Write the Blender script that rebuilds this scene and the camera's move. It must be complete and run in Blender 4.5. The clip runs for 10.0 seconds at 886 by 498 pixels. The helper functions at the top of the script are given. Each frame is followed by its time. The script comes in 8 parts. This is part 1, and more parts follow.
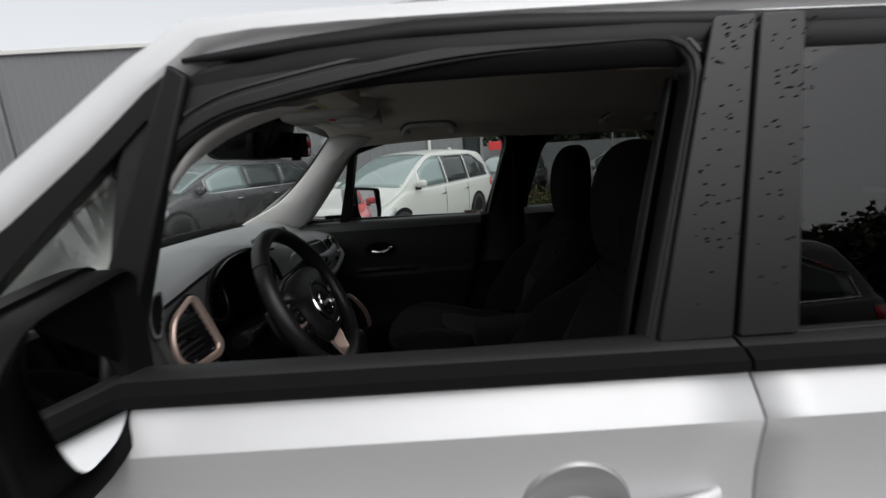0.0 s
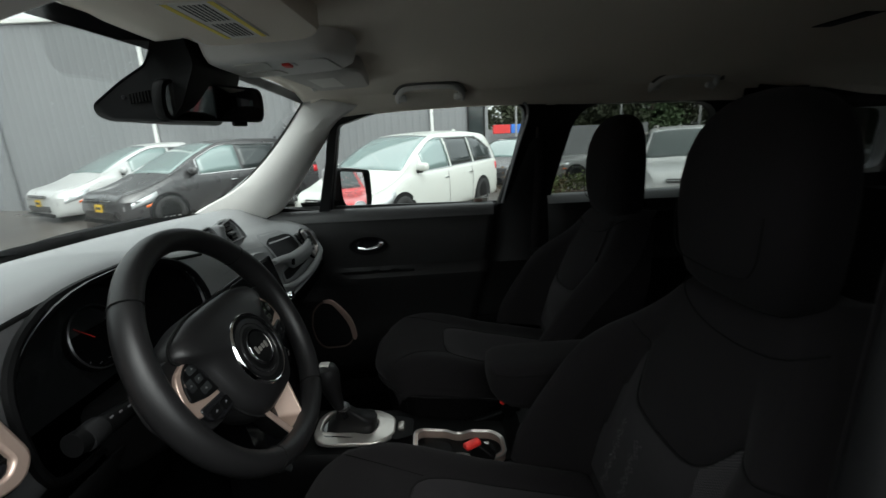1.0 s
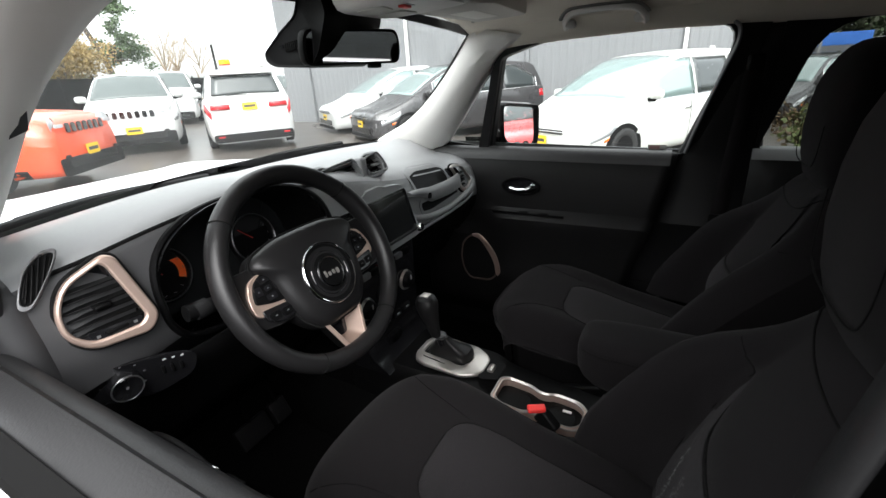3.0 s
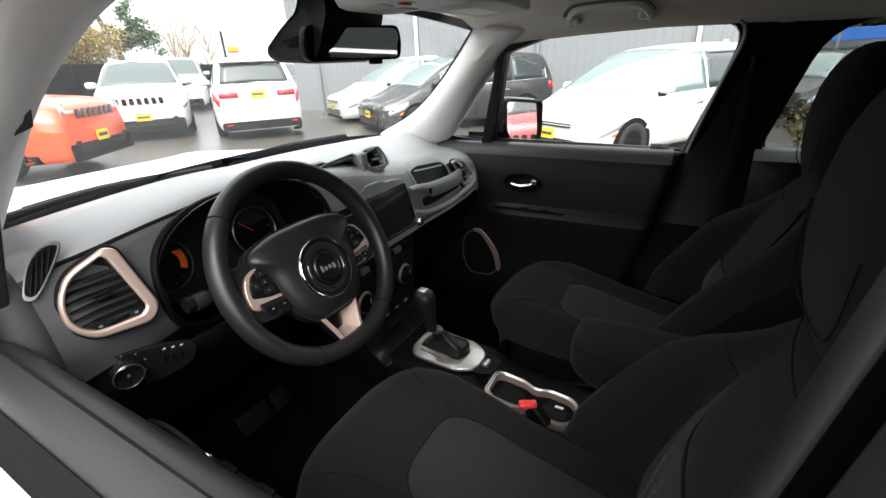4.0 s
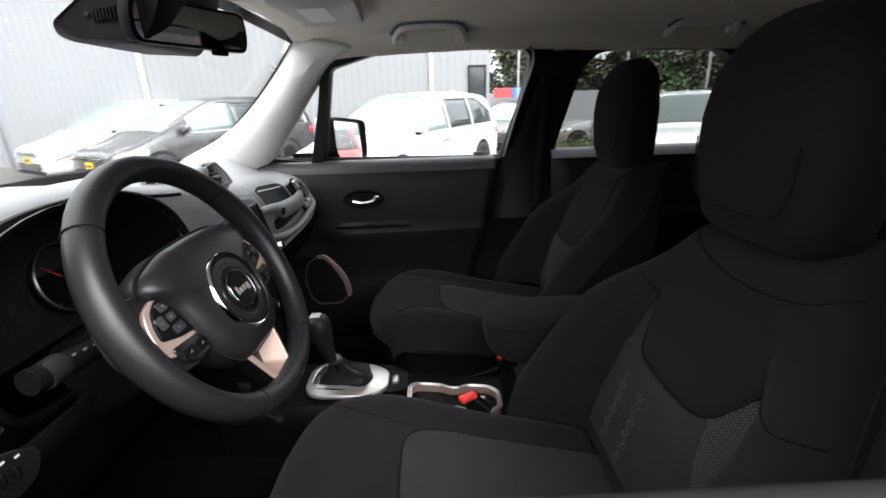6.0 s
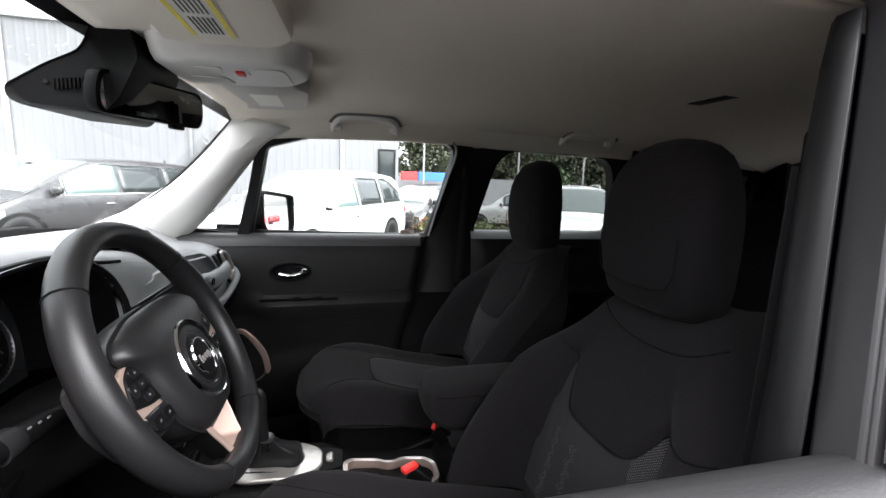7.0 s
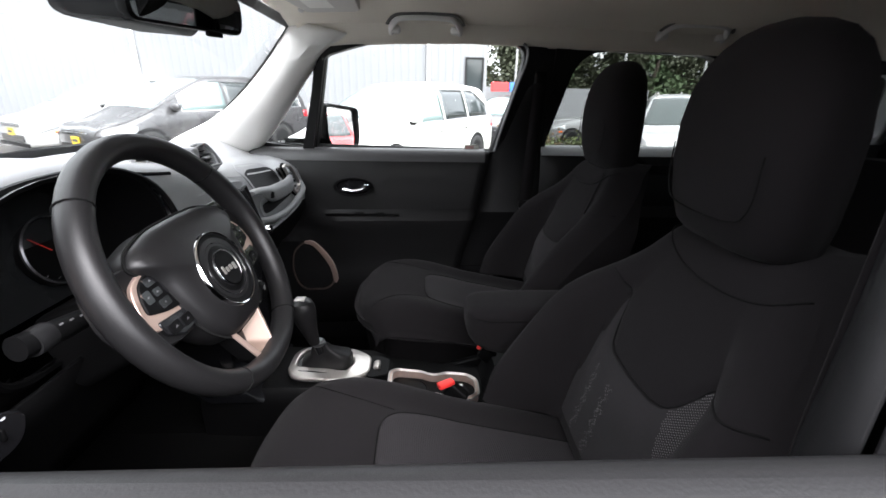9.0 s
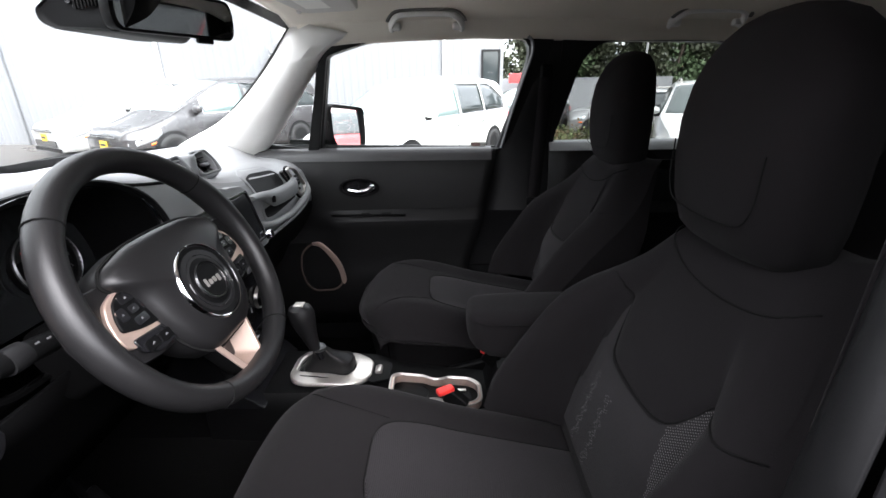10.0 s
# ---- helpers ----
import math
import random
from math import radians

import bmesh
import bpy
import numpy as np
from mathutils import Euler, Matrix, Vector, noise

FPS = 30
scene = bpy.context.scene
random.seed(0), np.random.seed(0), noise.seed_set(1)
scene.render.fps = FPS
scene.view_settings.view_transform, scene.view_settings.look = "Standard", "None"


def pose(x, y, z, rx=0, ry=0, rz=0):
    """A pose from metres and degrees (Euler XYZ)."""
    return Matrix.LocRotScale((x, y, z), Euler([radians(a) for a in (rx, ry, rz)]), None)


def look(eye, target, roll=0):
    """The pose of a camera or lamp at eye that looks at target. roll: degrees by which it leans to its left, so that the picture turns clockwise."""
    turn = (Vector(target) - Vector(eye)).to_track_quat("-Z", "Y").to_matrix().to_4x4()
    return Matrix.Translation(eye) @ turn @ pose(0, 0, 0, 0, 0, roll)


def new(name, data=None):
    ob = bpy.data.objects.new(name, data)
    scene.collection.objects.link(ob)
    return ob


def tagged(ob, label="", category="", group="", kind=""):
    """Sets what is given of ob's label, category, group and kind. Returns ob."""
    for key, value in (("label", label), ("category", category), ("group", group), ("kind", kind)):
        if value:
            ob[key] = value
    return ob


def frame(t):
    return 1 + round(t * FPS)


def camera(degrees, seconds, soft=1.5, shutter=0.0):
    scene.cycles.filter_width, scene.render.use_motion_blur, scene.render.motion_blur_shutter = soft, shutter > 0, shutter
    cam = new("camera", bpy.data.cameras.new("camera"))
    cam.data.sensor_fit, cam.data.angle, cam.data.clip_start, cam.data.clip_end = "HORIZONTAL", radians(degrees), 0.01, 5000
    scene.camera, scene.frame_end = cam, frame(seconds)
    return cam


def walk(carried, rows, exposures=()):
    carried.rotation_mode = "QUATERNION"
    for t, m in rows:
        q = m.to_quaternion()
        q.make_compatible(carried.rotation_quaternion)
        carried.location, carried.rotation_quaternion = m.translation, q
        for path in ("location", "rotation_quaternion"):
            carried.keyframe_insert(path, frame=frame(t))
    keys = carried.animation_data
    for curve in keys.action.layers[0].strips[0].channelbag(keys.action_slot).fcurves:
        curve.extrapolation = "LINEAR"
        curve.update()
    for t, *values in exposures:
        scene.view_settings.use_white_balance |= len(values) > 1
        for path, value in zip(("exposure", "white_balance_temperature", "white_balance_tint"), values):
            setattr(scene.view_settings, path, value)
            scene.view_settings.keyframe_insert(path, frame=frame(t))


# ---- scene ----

cam = camera(91.9, 10.0, soft=1.5, shutter=0.4)
PATH = [
    (0, (0.022, -0.166, 1.449), (0.076, 1.788, 1.023), -3.6),
    (0.2, (0.019, -0.052, 1.437), (0.092, 1.902, 1.015), -3.4),
    (0.5, (0.019, 0.109, 1.436), (0.126, 2.056, 0.99), -2.7),
    (0.7, (0.017, 0.178, 1.42), (0.139, 2.119, 0.955), -2.5),
    (1, (0.029, 0.248, 1.412), (0.072, 2.185, 0.916), -2.8),
    (1.5, (0.098, 0.323, 1.422), (-0.139, 2.24, 0.902), -2.3),
    (2, (0.183, 0.355, 1.428), (-0.346, 2.196, 0.853), -1.6),
    (2.5, (0.251, 0.35, 1.424), (-0.466, 2.066, 0.69), -2.0),
    (3, (0.29, 0.338, 1.442), (-0.609, 1.955, 0.682), -3.5),
    (4.5, (0.315, 0.346, 1.458), (-0.591, 1.936, 0.651), -2.4),
    (5, (0.266, 0.349, 1.427), (-0.419, 2.072, 0.677), -1.5),
    (6.3, (-0.022, 0.264, 1.349), (0.196, 2.164, 0.763), -1.3),
    (6.5, (-0.041, 0.248, 1.349), (0.269, 2.157, 0.837), -0.5),
    (7, (-0.07, 0.219, 1.366), (0.424, 2.135, 1.068), 2.0),
    (7.5, (-0.074, 0.211, 1.368), (0.441, 2.123, 1.087), 2.5),
    (8, (-0.065, 0.219, 1.366), (0.412, 2.125, 0.995), 3.2),
    (8.5, (-0.012, 0.244, 1.365), (0.297, 2.151, 0.846), 1.9),
    (9, (0.04, 0.267, 1.359), (0.132, 2.146, 0.679), 1.1),
    (9.5, (0.076, 0.283, 1.365), (0.061, 2.156, 0.665), -0.5),
    (10, (0.093, 0.295, 1.371), (0.089, 2.166, 0.666), -0.8),
]
STOPS = [(0.0, -0.97), (0.2, -1.0), (0.5, -1.25), (0.7, -0.85), (1.0, 0.0), (1.5, 0.45), (2.0, 0.80), (2.5, 0.90), (3.0, 0.95),
         (4.5, 1.12), (5.0, 1.2), (6.5, 1.52), (7.5, 1.70), (8.5, 1.66), (9.0, 1.71), (10.0, 1.80)]
BALANCE = [(0.0, 6450, 10), (0.3, 6350, 4), (1.0, 6350, 2), (1.5, 6400, 6), (2.5, 6450, 9), (4.5, 6500, 11), (5.5, 6400, 12), (10.0, 6300, 14)]


def blend(t, i):
    """The white balance between its keys."""
    for a, b in zip(BALANCE, BALANCE[1:]):
        if t <= b[0]:
            return a[i] + (b[i] - a[i]) * (t - a[0]) / (b[0] - a[0])
    return BALANCE[-1][i]


EXPOSURES = [(t, stops + 1.3, blend(t, 1), blend(t, 2)) for t, stops in STOPS]
walk(cam, [(t, look(eye, target, roll)) for t, eye, target, roll in PATH], EXPOSURES)

# ---- overcast daylight ----
world = bpy.data.worlds.new("overcast")
scene.world = world
world.use_nodes = True
wn, wl = world.node_tree.nodes, world.node_tree.links
sky = wn.new("ShaderNodeTexSky")
sky.sky_type, sky.sun_disc = "NISHITA", False
sky.sun_elevation, sky.sun_rotation = radians(48), radians(150)
sky.air_density, sky.dust_density, sky.ozone_density = 1.0, 2.0, 1.0
pale = wn.new("ShaderNodeHueSaturation")
pale.inputs["Saturation"].default_value = 0.12
wl.new(sky.outputs[0], pale.inputs["Color"])
# an overcast sky is brighter overhead than along the horizon
where = wn.new("ShaderNodeTexCoord")
height = wn.new("ShaderNodeSeparateXYZ")
wl.new(where.outputs["Generated"], height.inputs[0])
climb = wn.new("ShaderNodeMapRange")
climb.inputs[1].default_value, climb.inputs[2].default_value = 0.0, 1.0
climb.inputs[3].default_value, climb.inputs[4].default_value = 0.62, 1.75
wl.new(height.outputs["Z"], climb.inputs[0])
dome = wn.new("ShaderNodeVectorMath")
dome.operation = "SCALE"
wl.new(pale.outputs[0], dome.inputs[0])
wl.new(climb.outputs[0], dome.inputs["Scale"])
wl.new(dome.outputs[0], wn["Background"].inputs[0])
wn["Background"].inputs[1].default_value = 0.15
sun_data = bpy.data.lights.new("sun", "SUN")
sun_data.energy, sun_data.angle, sun_data.color = 0.75, radians(130), (1.0, 0.97, 0.93)
sun = new("sun", sun_data)
sun.matrix_basis = look((0, 0, 30), (2.0, 3.6, 12.0))


# ---- materials ----
def material(name, color, rough=0.5, metal=0.0, grain=0.0, grain_size=200.0, bump=0.0, stain=0.0, stain_size=3.0, coat=0.0, second=None,
             spec=0.5, weave=False):
    m = bpy.data.materials.new(name)
    m.use_nodes = True
    n, l = m.node_tree.nodes, m.node_tree.links
    b = n["Principled BSDF"]
    b.inputs["Roughness"].default_value, b.inputs["Metallic"].default_value = rough, metal
    b.inputs["Coat Weight"].default_value = coat
    b.inputs["Coat Roughness"].default_value = 0.06
    b.inputs["Specular IOR Level"].default_value = spec
    c = (*color, 1.0)
    d = (*(second or [x * 0.6 for x in color]), 1.0)
    tc = n.new("ShaderNodeTexCoord")
    fine = n.new("ShaderNodeTexNoise")
    fine.inputs["Scale"].default_value, fine.inputs["Detail"].default_value = grain_size, 3.0
    l.new(tc.outputs["Object"], fine.inputs["Vector"])
    large = n.new("ShaderNodeTexNoise")
    large.inputs["Scale"].default_value, large.inputs["Detail"].default_value = stain_size, 5.0
    l.new(tc.outputs["Object"], large.inputs["Vector"])
    mix = n.new("ShaderNodeMix")
    mix.data_type = "RGBA"
    mix.inputs[6].default_value, mix.inputs[7].default_value = c, d
    amount = n.new("ShaderNodeMath")
    amount.operation, amount.use_clamp = "MULTIPLY_ADD", True
    l.new(fine.outputs["Fac"], amount.inputs[0])
    amount.inputs[1].default_value = grain
    both = n.new("ShaderNodeMath")
    both.operation = "MULTIPLY"
    l.new(large.outputs["Fac"], both.inputs[0])
    both.inputs[1].default_value = stain
    l.new(both.outputs[0], amount.inputs[2])
    l.new(amount.outputs[0], mix.inputs[0])
    l.new(mix.outputs[2], b.inputs["Base Color"])
    if stain:
        r = n.new("ShaderNodeMapRange")
        r.inputs[3].default_value, r.inputs[4].default_value = max(0.02, rough - 0.12 * stain), min(1.0, rough + 0.12 * stain)
        l.new(large.outputs["Fac"], r.inputs[0])
        l.new(r.outputs[0], b.inputs["Roughness"])
    if bump:
        k = n.new("ShaderNodeBump")
        k.inputs["Strength"].default_value, k.inputs["Distance"].default_value = bump, 0.002
        if weave:
            wv = n.new("ShaderNodeTexWave")
            wv.inputs["Scale"].default_value, wv.bands_direction = grain_size * 0.6, "Z"
            wv.inputs["Distortion"].default_value = 1.5
            l.new(tc.outputs["Object"], wv.inputs["Vector"])
            l.new(wv.outputs["Fac"], k.inputs["Height"])
        else:
            l.new(fine.outputs["Fac"], k.inputs["Height"])
        l.new(k.outputs[0], b.inputs["Normal"])
    return m


def glass_material(name, tint, rough=0.0, mirror=0.02):
    """A thin pane: clear, with the gloss of glass."""
    m = bpy.data.materials.new(name)
    m.use_nodes = True
    n, l = m.node_tree.nodes, m.node_tree.links
    n.clear()
    out, mix = n.new("ShaderNodeOutputMaterial"), n.new("ShaderNodeMixShader")
    clear, gloss = n.new("ShaderNodeBsdfTransparent"), n.new("ShaderNodeBsdfGlossy")
    clear.inputs[0].default_value = (*tint, 1)
    gloss.inputs["Roughness"].default_value = rough
    lw = n.new("ShaderNodeLayerWeight")
    lw.inputs[0].default_value = 0.5
    pw, sc = n.new("ShaderNodeMath"), n.new("ShaderNodeMath")
    pw.operation, pw.inputs[1].default_value = "POWER", 5.0
    sc.operation, sc.inputs[1].default_value, sc.inputs[2].default_value = "MULTIPLY_ADD", 0.6, mirror
    l.new(lw.outputs["Facing"], pw.inputs[0])
    l.new(pw.outputs[0], sc.inputs[0])
    l.new(sc.outputs[0], mix.inputs[0])
    l.new(clear.outputs[0], mix.inputs[1])
    l.new(gloss.outputs[0], mix.inputs[2])
    l.new(mix.outputs[0], out.inputs[0])
    return m


SILVER = material("silver_paint", (0.66, 0.66, 0.665), 0.50, 0.3, grain=0.12, grain_size=900, stain=0.2, stain_size=6, coat=0.08)
WHITE = material("white_paint", (0.52, 0.52, 0.515), 0.3, 0.0, grain=0.04, stain=0.16, stain_size=1.3, coat=0.5, second=(0.42, 0.42, 0.41))
CREAM = material("pearl_paint", (0.52, 0.53, 0.50), 0.3, 0.0, grain=0.04, stain=0.15, stain_size=1.1, coat=0.5, second=(0.43, 0.43, 0.40))
GREY_PAINT = material("graphite_paint", (0.05, 0.048, 0.05), 0.28, 0.3, grain=0.1, stain=0.4, coat=0.7)
STEEL_PAINT = material("steel_paint", (0.34, 0.34, 0.34), 0.3, 0.4, grain=0.1, stain=0.3, coat=0.6)
ORANGE = material("orange_paint", (0.75, 0.09, 0.03), 0.3, 0.0, stain=0.2, coat=0.6)
RED = material("red_paint", (0.55, 0.02, 0.02), 0.3, 0.0, stain=0.2, coat=0.6)
# one dash plastic in a shaded and a lit grey, light put into the colour
FACE = material("shaded_dash_plastic", (0.052, 0.052, 0.054), 0.55, grain=0.35, grain_size=900, bump=0.25, stain=0.2, stain_size=5, spec=0.35)
MIDFACE = material("lit_dash_plastic", (0.205, 0.210, 0.213), 0.42, grain=0.35, grain_size=900, bump=0.25, stain=0.2, stain_size=5)
BINNACLE = material("binnacle_plastic", (0.15, 0.151, 0.153), 0.5, grain=0.35, grain_size=900, bump=0.25, stain=0.2, stain_size=5, spec=0.35)
DASH = material("dash_plastic", (0.29, 0.295, 0.30), 0.38, grain=0.35, grain_size=900, bump=0.25, stain=0.2, stain_size=5)
TRIM = material("black_plastic", (0.0035, 0.0035, 0.0037), 0.5, grain=0.3, grain_size=700, bump=0.2, stain=0.2, spec=0.09)
VINYL = material("door_vinyl", (0.0078, 0.0076, 0.0079), 0.45, grain=0.4, grain_size=800, bump=0.25, stain=0.25, stain_size=5, spec=0.22)
ROLL = material("lit_door_top_vinyl", (0.045, 0.045, 0.046), 0.42, grain=0.4, grain_size=800, bump=0.2, stain=0.25, stain_size=5, spec=0.4)
BELT = material("belt_rubber", (0.017, 0.017, 0.0175), 0.45, grain=0.4, grain_size=350, bump=0.15, stain=0.4, stain_size=9, spec=0.26)
SEAL = material("rubber_seal", (0.009, 0.009, 0.0095), 0.5, grain=0.3, grain_size=300, bump=0.1, stain=0.35, stain_size=9, spec=0.2)
JAMB = material("sky_lit_frame_rubber", (0.0155, 0.015, 0.016), 0.42, grain=0.3, grain_size=300, bump=0.08, stain=0.35, stain_size=9, spec=0.32)
PILLAR = material("pillar_applique", (0.014, 0.0132, 0.0137), 0.36, grain=0.2, grain_size=500, bump=0.06, stain=0.3, stain_size=12, spec=0.40)
GLOSS = material("gloss_black", (0.008, 0.008, 0.009), 0.12, stain=0.15, coat=0.4)
FABRIC = material("seat_fabric", (0.0098, 0.0089, 0.0095), 0.95, grain=0.5, grain_size=1200, bump=0.4, stain=0.25, stain_size=7, second=(0.0152, 0.0139, 0.0148), spec=0.03)
INSERT = material("seat_insert", (0.0175, 0.0163, 0.0173), 0.9, grain=0.6, grain_size=500, bump=0.3, stain=0.25, stain_size=8, second=(0.0315, 0.0294, 0.0311), spec=0.05, weave=True)
for cloth in (FABRIC, INSERT):
    cloth.node_tree.nodes["Principled BSDF"].inputs["Sheen Weight"].default_value = 0.035
    cloth.node_tree.nodes["Principled BSDF"].inputs["Sheen Roughness"].default_value = 0.45
MESH = material("seat_mesh", (0.02, 0.02, 0.02), 0.8, grain=0.5, grain_size=500, bump=0.8)
DOT = material("mesh_dots", (0.13, 0.125, 0.128), 0.7, grain=0.3, grain_size=300)
SEAM = material("seam_thread", (0.006, 0.006, 0.006), 0.9, spec=0.1, grain=0.3, grain_size=400)
LEATHER = material("wheel_leather", (0.0100, 0.0097, 0.0102), 0.40, grain=0.4, grain_size=700, bump=0.12, stain=0.3, stain_size=14, spec=0.32)
LINER = material("headliner_cloth", (0.73, 0.675, 0.59), 0.95, grain=0.35, grain_size=1100, bump=0.35, stain=0.2, stain_size=3, second=(0.64, 0.595, 0.52), spec=0.2)
PILLAR_IN = material("pale_trim_plastic", (0.72, 0.71, 0.685), 0.6, grain=0.2, grain_size=900, bump=0.2, stain=0.2, second=(0.64, 0.625, 0.595))
VISOR = material("darker_visor_tone", (0.55, 0.535, 0.50), 0.75, grain=0.25, grain_size=900, bump=0.2, stain=0.2)
HANDLE_SHADOW = material("handle_shadow_tone", (0.16, 0.155, 0.145), 0.8, grain=0.2, grain_size=900, stain=0.2)
DIM_BRONZE = material("dim_bronze_trim", (0.16, 0.12, 0.10), 0.5, 0.5, grain=0.2, grain_size=900, stain=0.25, stain_size=30)
BRONZE_MATT = material("matt_bronze_trim", (0.30, 0.215, 0.175), 0.55, 0.25, grain=0.2, grain_size=900, stain=0.25, stain_size=30)
BRONZE = material("bronze_trim", (0.60, 0.45, 0.38), 0.34, 0.65, grain=0.2, grain_size=900, stain=0.25, stain_size=30)
SATIN = material("satin_silver", (0.55, 0.52, 0.49), 0.32, 0.8, grain=0.15, grain_size=900, stain=0.25, stain_size=30)
LOUVRE = material("louvre_plastic", (0.0030, 0.0030, 0.0032), 0.5, grain=0.2, grain_size=700, stain=0.2, spec=0.08)
GREYBAR = material("grey_trim", (0.20, 0.20, 0.205), 0.4, 0.4, grain=0.2, grain_size=900, stain=0.2)
DIAL_RING = material("dim_dial_ring", (0.16, 0.16, 0.165), 0.35, 0.8, stain=0.2, stain_size=40)
CHROME = material("chrome", (0.85, 0.85, 0.86), 0.08, 1.0, stain=0.1)
CARPET = material("carpet", (0.004, 0.004, 0.004), 0.95, grain=0.6, grain_size=500, bump=0.9, spec=0.02)
SCREEN = material("screen_glass", (0.016, 0.017, 0.0175), 0.08, stain=0.2)
RED_PLASTIC = material("red_plastic", (0.72, 0.035, 0.03), 0.4, stain=0.2)
ORANGE_DIAL = material("orange_dial_print", (0.85, 0.13, 0.02), 0.5, stain=0.3, stain_size=60)
PRINT = material("pale_print", (0.55, 0.55, 0.55), 0.6, grain=0.2)
FADED = material("faded_red_print", (0.52, 0.33, 0.30), 0.6, grain=0.2)
YELLOW = material("yellow_plate", (0.80, 0.52, 0.02), 0.5, stain=0.2, stain_size=10)
LABEL_YELLOW = material("label_yellow", (0.75, 0.62, 0.08), 0.6, stain=0.2)
LABEL_WHITE = material("label_paper", (0.72, 0.71, 0.66), 0.7, grain=0.15)
DARK_INK = material("dark_print", (0.05, 0.05, 0.05), 0.7, grain=0.2)
MIRROR = material("mirror_silver", (0.86, 0.87, 0.88), 0.02, 1.0)
TYRE = material("tyre_rubber", (0.02, 0.02, 0.02), 0.75, grain=0.4, grain_size=150, bump=0.3, stain=0.4)
RIM = material("alloy", (0.55, 0.55, 0.56), 0.3, 0.85, stain=0.3, stain_size=12)
LAMP_RED = material("red_lens", (0.6, 0.012, 0.02), 0.12, stain=0.2, coat=0.5)
LAMP_AMBER = material("amber_lens", (0.85, 0.16, 0.02), 0.2, stain=0.2, coat=0.4)
LAMP_CLEAR = material("headlamp_lens", (0.55, 0.57, 0.58), 0.12, 0.3, stain=0.5, stain_size=25, coat=0.6)
CAR_GLASS = material("tinted_car_glass", (0.035, 0.042, 0.043), 0.05, stain=0.5, stain_size=2.0, second=(0.016, 0.019, 0.02), coat=0.3, spec=0.5)
SUV_GLASS = material("grey_car_glass", (0.065, 0.08, 0.078), 0.06, stain=0.6, stain_size=1.6, second=(0.04, 0.05, 0.05), coat=0.15, spec=0.5)
SCREEN_GLASS = material("pale_car_glass", (0.20, 0.27, 0.26), 0.06, stain=0.7, stain_size=1.6, second=(0.13, 0.17, 0.17), coat=1.0, spec=0.8)
ASPHALT = material("wet_asphalt", (0.125, 0.112, 0.10), 0.30, grain=0.6, grain_size=60, bump=0.6, stain=0.9, stain_size=0.35, second=(0.07, 0.06, 0.054))
PAINT_LINE = material("faded_road_paint", (0.55, 0.55, 0.52), 0.6, grain=0.5, grain_size=40, stain=0.6, second=(0.2, 0.2, 0.2))
SIDING = material("grey_siding", (0.175, 0.179, 0.186), 0.6, grain=0.15, grain_size=30, bump=0.08, stain=0.35, stain_size=0.5, second=(0.15, 0.153, 0.157))
FLASHING = material("white_flashing", (0.72, 0.72, 0.70), 0.5, grain=0.1, stain=0.3)
BARK = material("bark", (0.085, 0.065, 0.05), 0.9, grain=0.6, grain_size=25, bump=0.7, stain=0.5)
NEEDLES = material("pine_needles", (0.115, 0.17, 0.075), 0.75, grain=0.5, grain_size=6, stain=0.8, stain_size=1.2, second=(0.06, 0.09, 0.045))
LEAF = material("evergreen_leaves", (0.042, 0.055, 0.024), 0.7, grain=0.5, grain_size=8, stain=0.8, stain_size=1.5, second=(0.026, 0.028, 0.014))
WILLOW = material("ochre_twigs", (0.34, 0.25, 0.10), 0.85, grain=0.5, grain_size=8, stain=0.8, stain_size=1.0, second=(0.26, 0.18, 0.07))
TWIG = material("bare_twigs", (0.30, 0.23, 0.16), 0.9, grain=0.5, stain=0.5)
MULCH = material("bark_mulch", (0.10, 0.055, 0.035), 0.95, grain=0.7, grain_size=40, bump=0.9, stain=0.6)
BLUE_SIGN = material("blue_awning", (0.03, 0.14, 0.5), 0.5, stain=0.2)
RED_SIGN = material("red_awning", (0.55, 0.03, 0.03), 0.5, stain=0.2)
PANE = glass_material("clear_pane", (0.93, 0.95, 0.94))
WINDSCREEN = glass_material("windscreen_pane", (0.92, 0.94, 0.93))
QUARTER_PANE = glass_material("quarter_pane", (0.9, 0.92, 0.91), mirror=0.06)
PRIVACY = glass_material("privacy_pane", (0.20, 0.21, 0.21), mirror=0.06)
REAR_PANE = glass_material("rear_pane", (0.55, 0.57, 0.56), mirror=0.03)
DROP = bpy.data.materials.new("water")
DROP.use_nodes = True
DROP.node_tree.nodes["Principled BSDF"].inputs["Transmission Weight"].default_value = 1.0
DROP.node_tree.nodes["Principled BSDF"].inputs["IOR"].default_value = 1.33
DROP.node_tree.nodes["Principled BSDF"].inputs["Roughness"].default_value = 0.0


# ---- builders ----
def finish(ob, parent, label, smooth, angle=38):
    me = ob.data
    if smooth:
        me.shade_smooth()
        me.set_sharp_from_angle(angle=radians(angle))
    if parent:
        ob.parent = parent
        ob.matrix_parent_inverse = parent.matrix_basis.inverted()
    return tagged(ob, label)


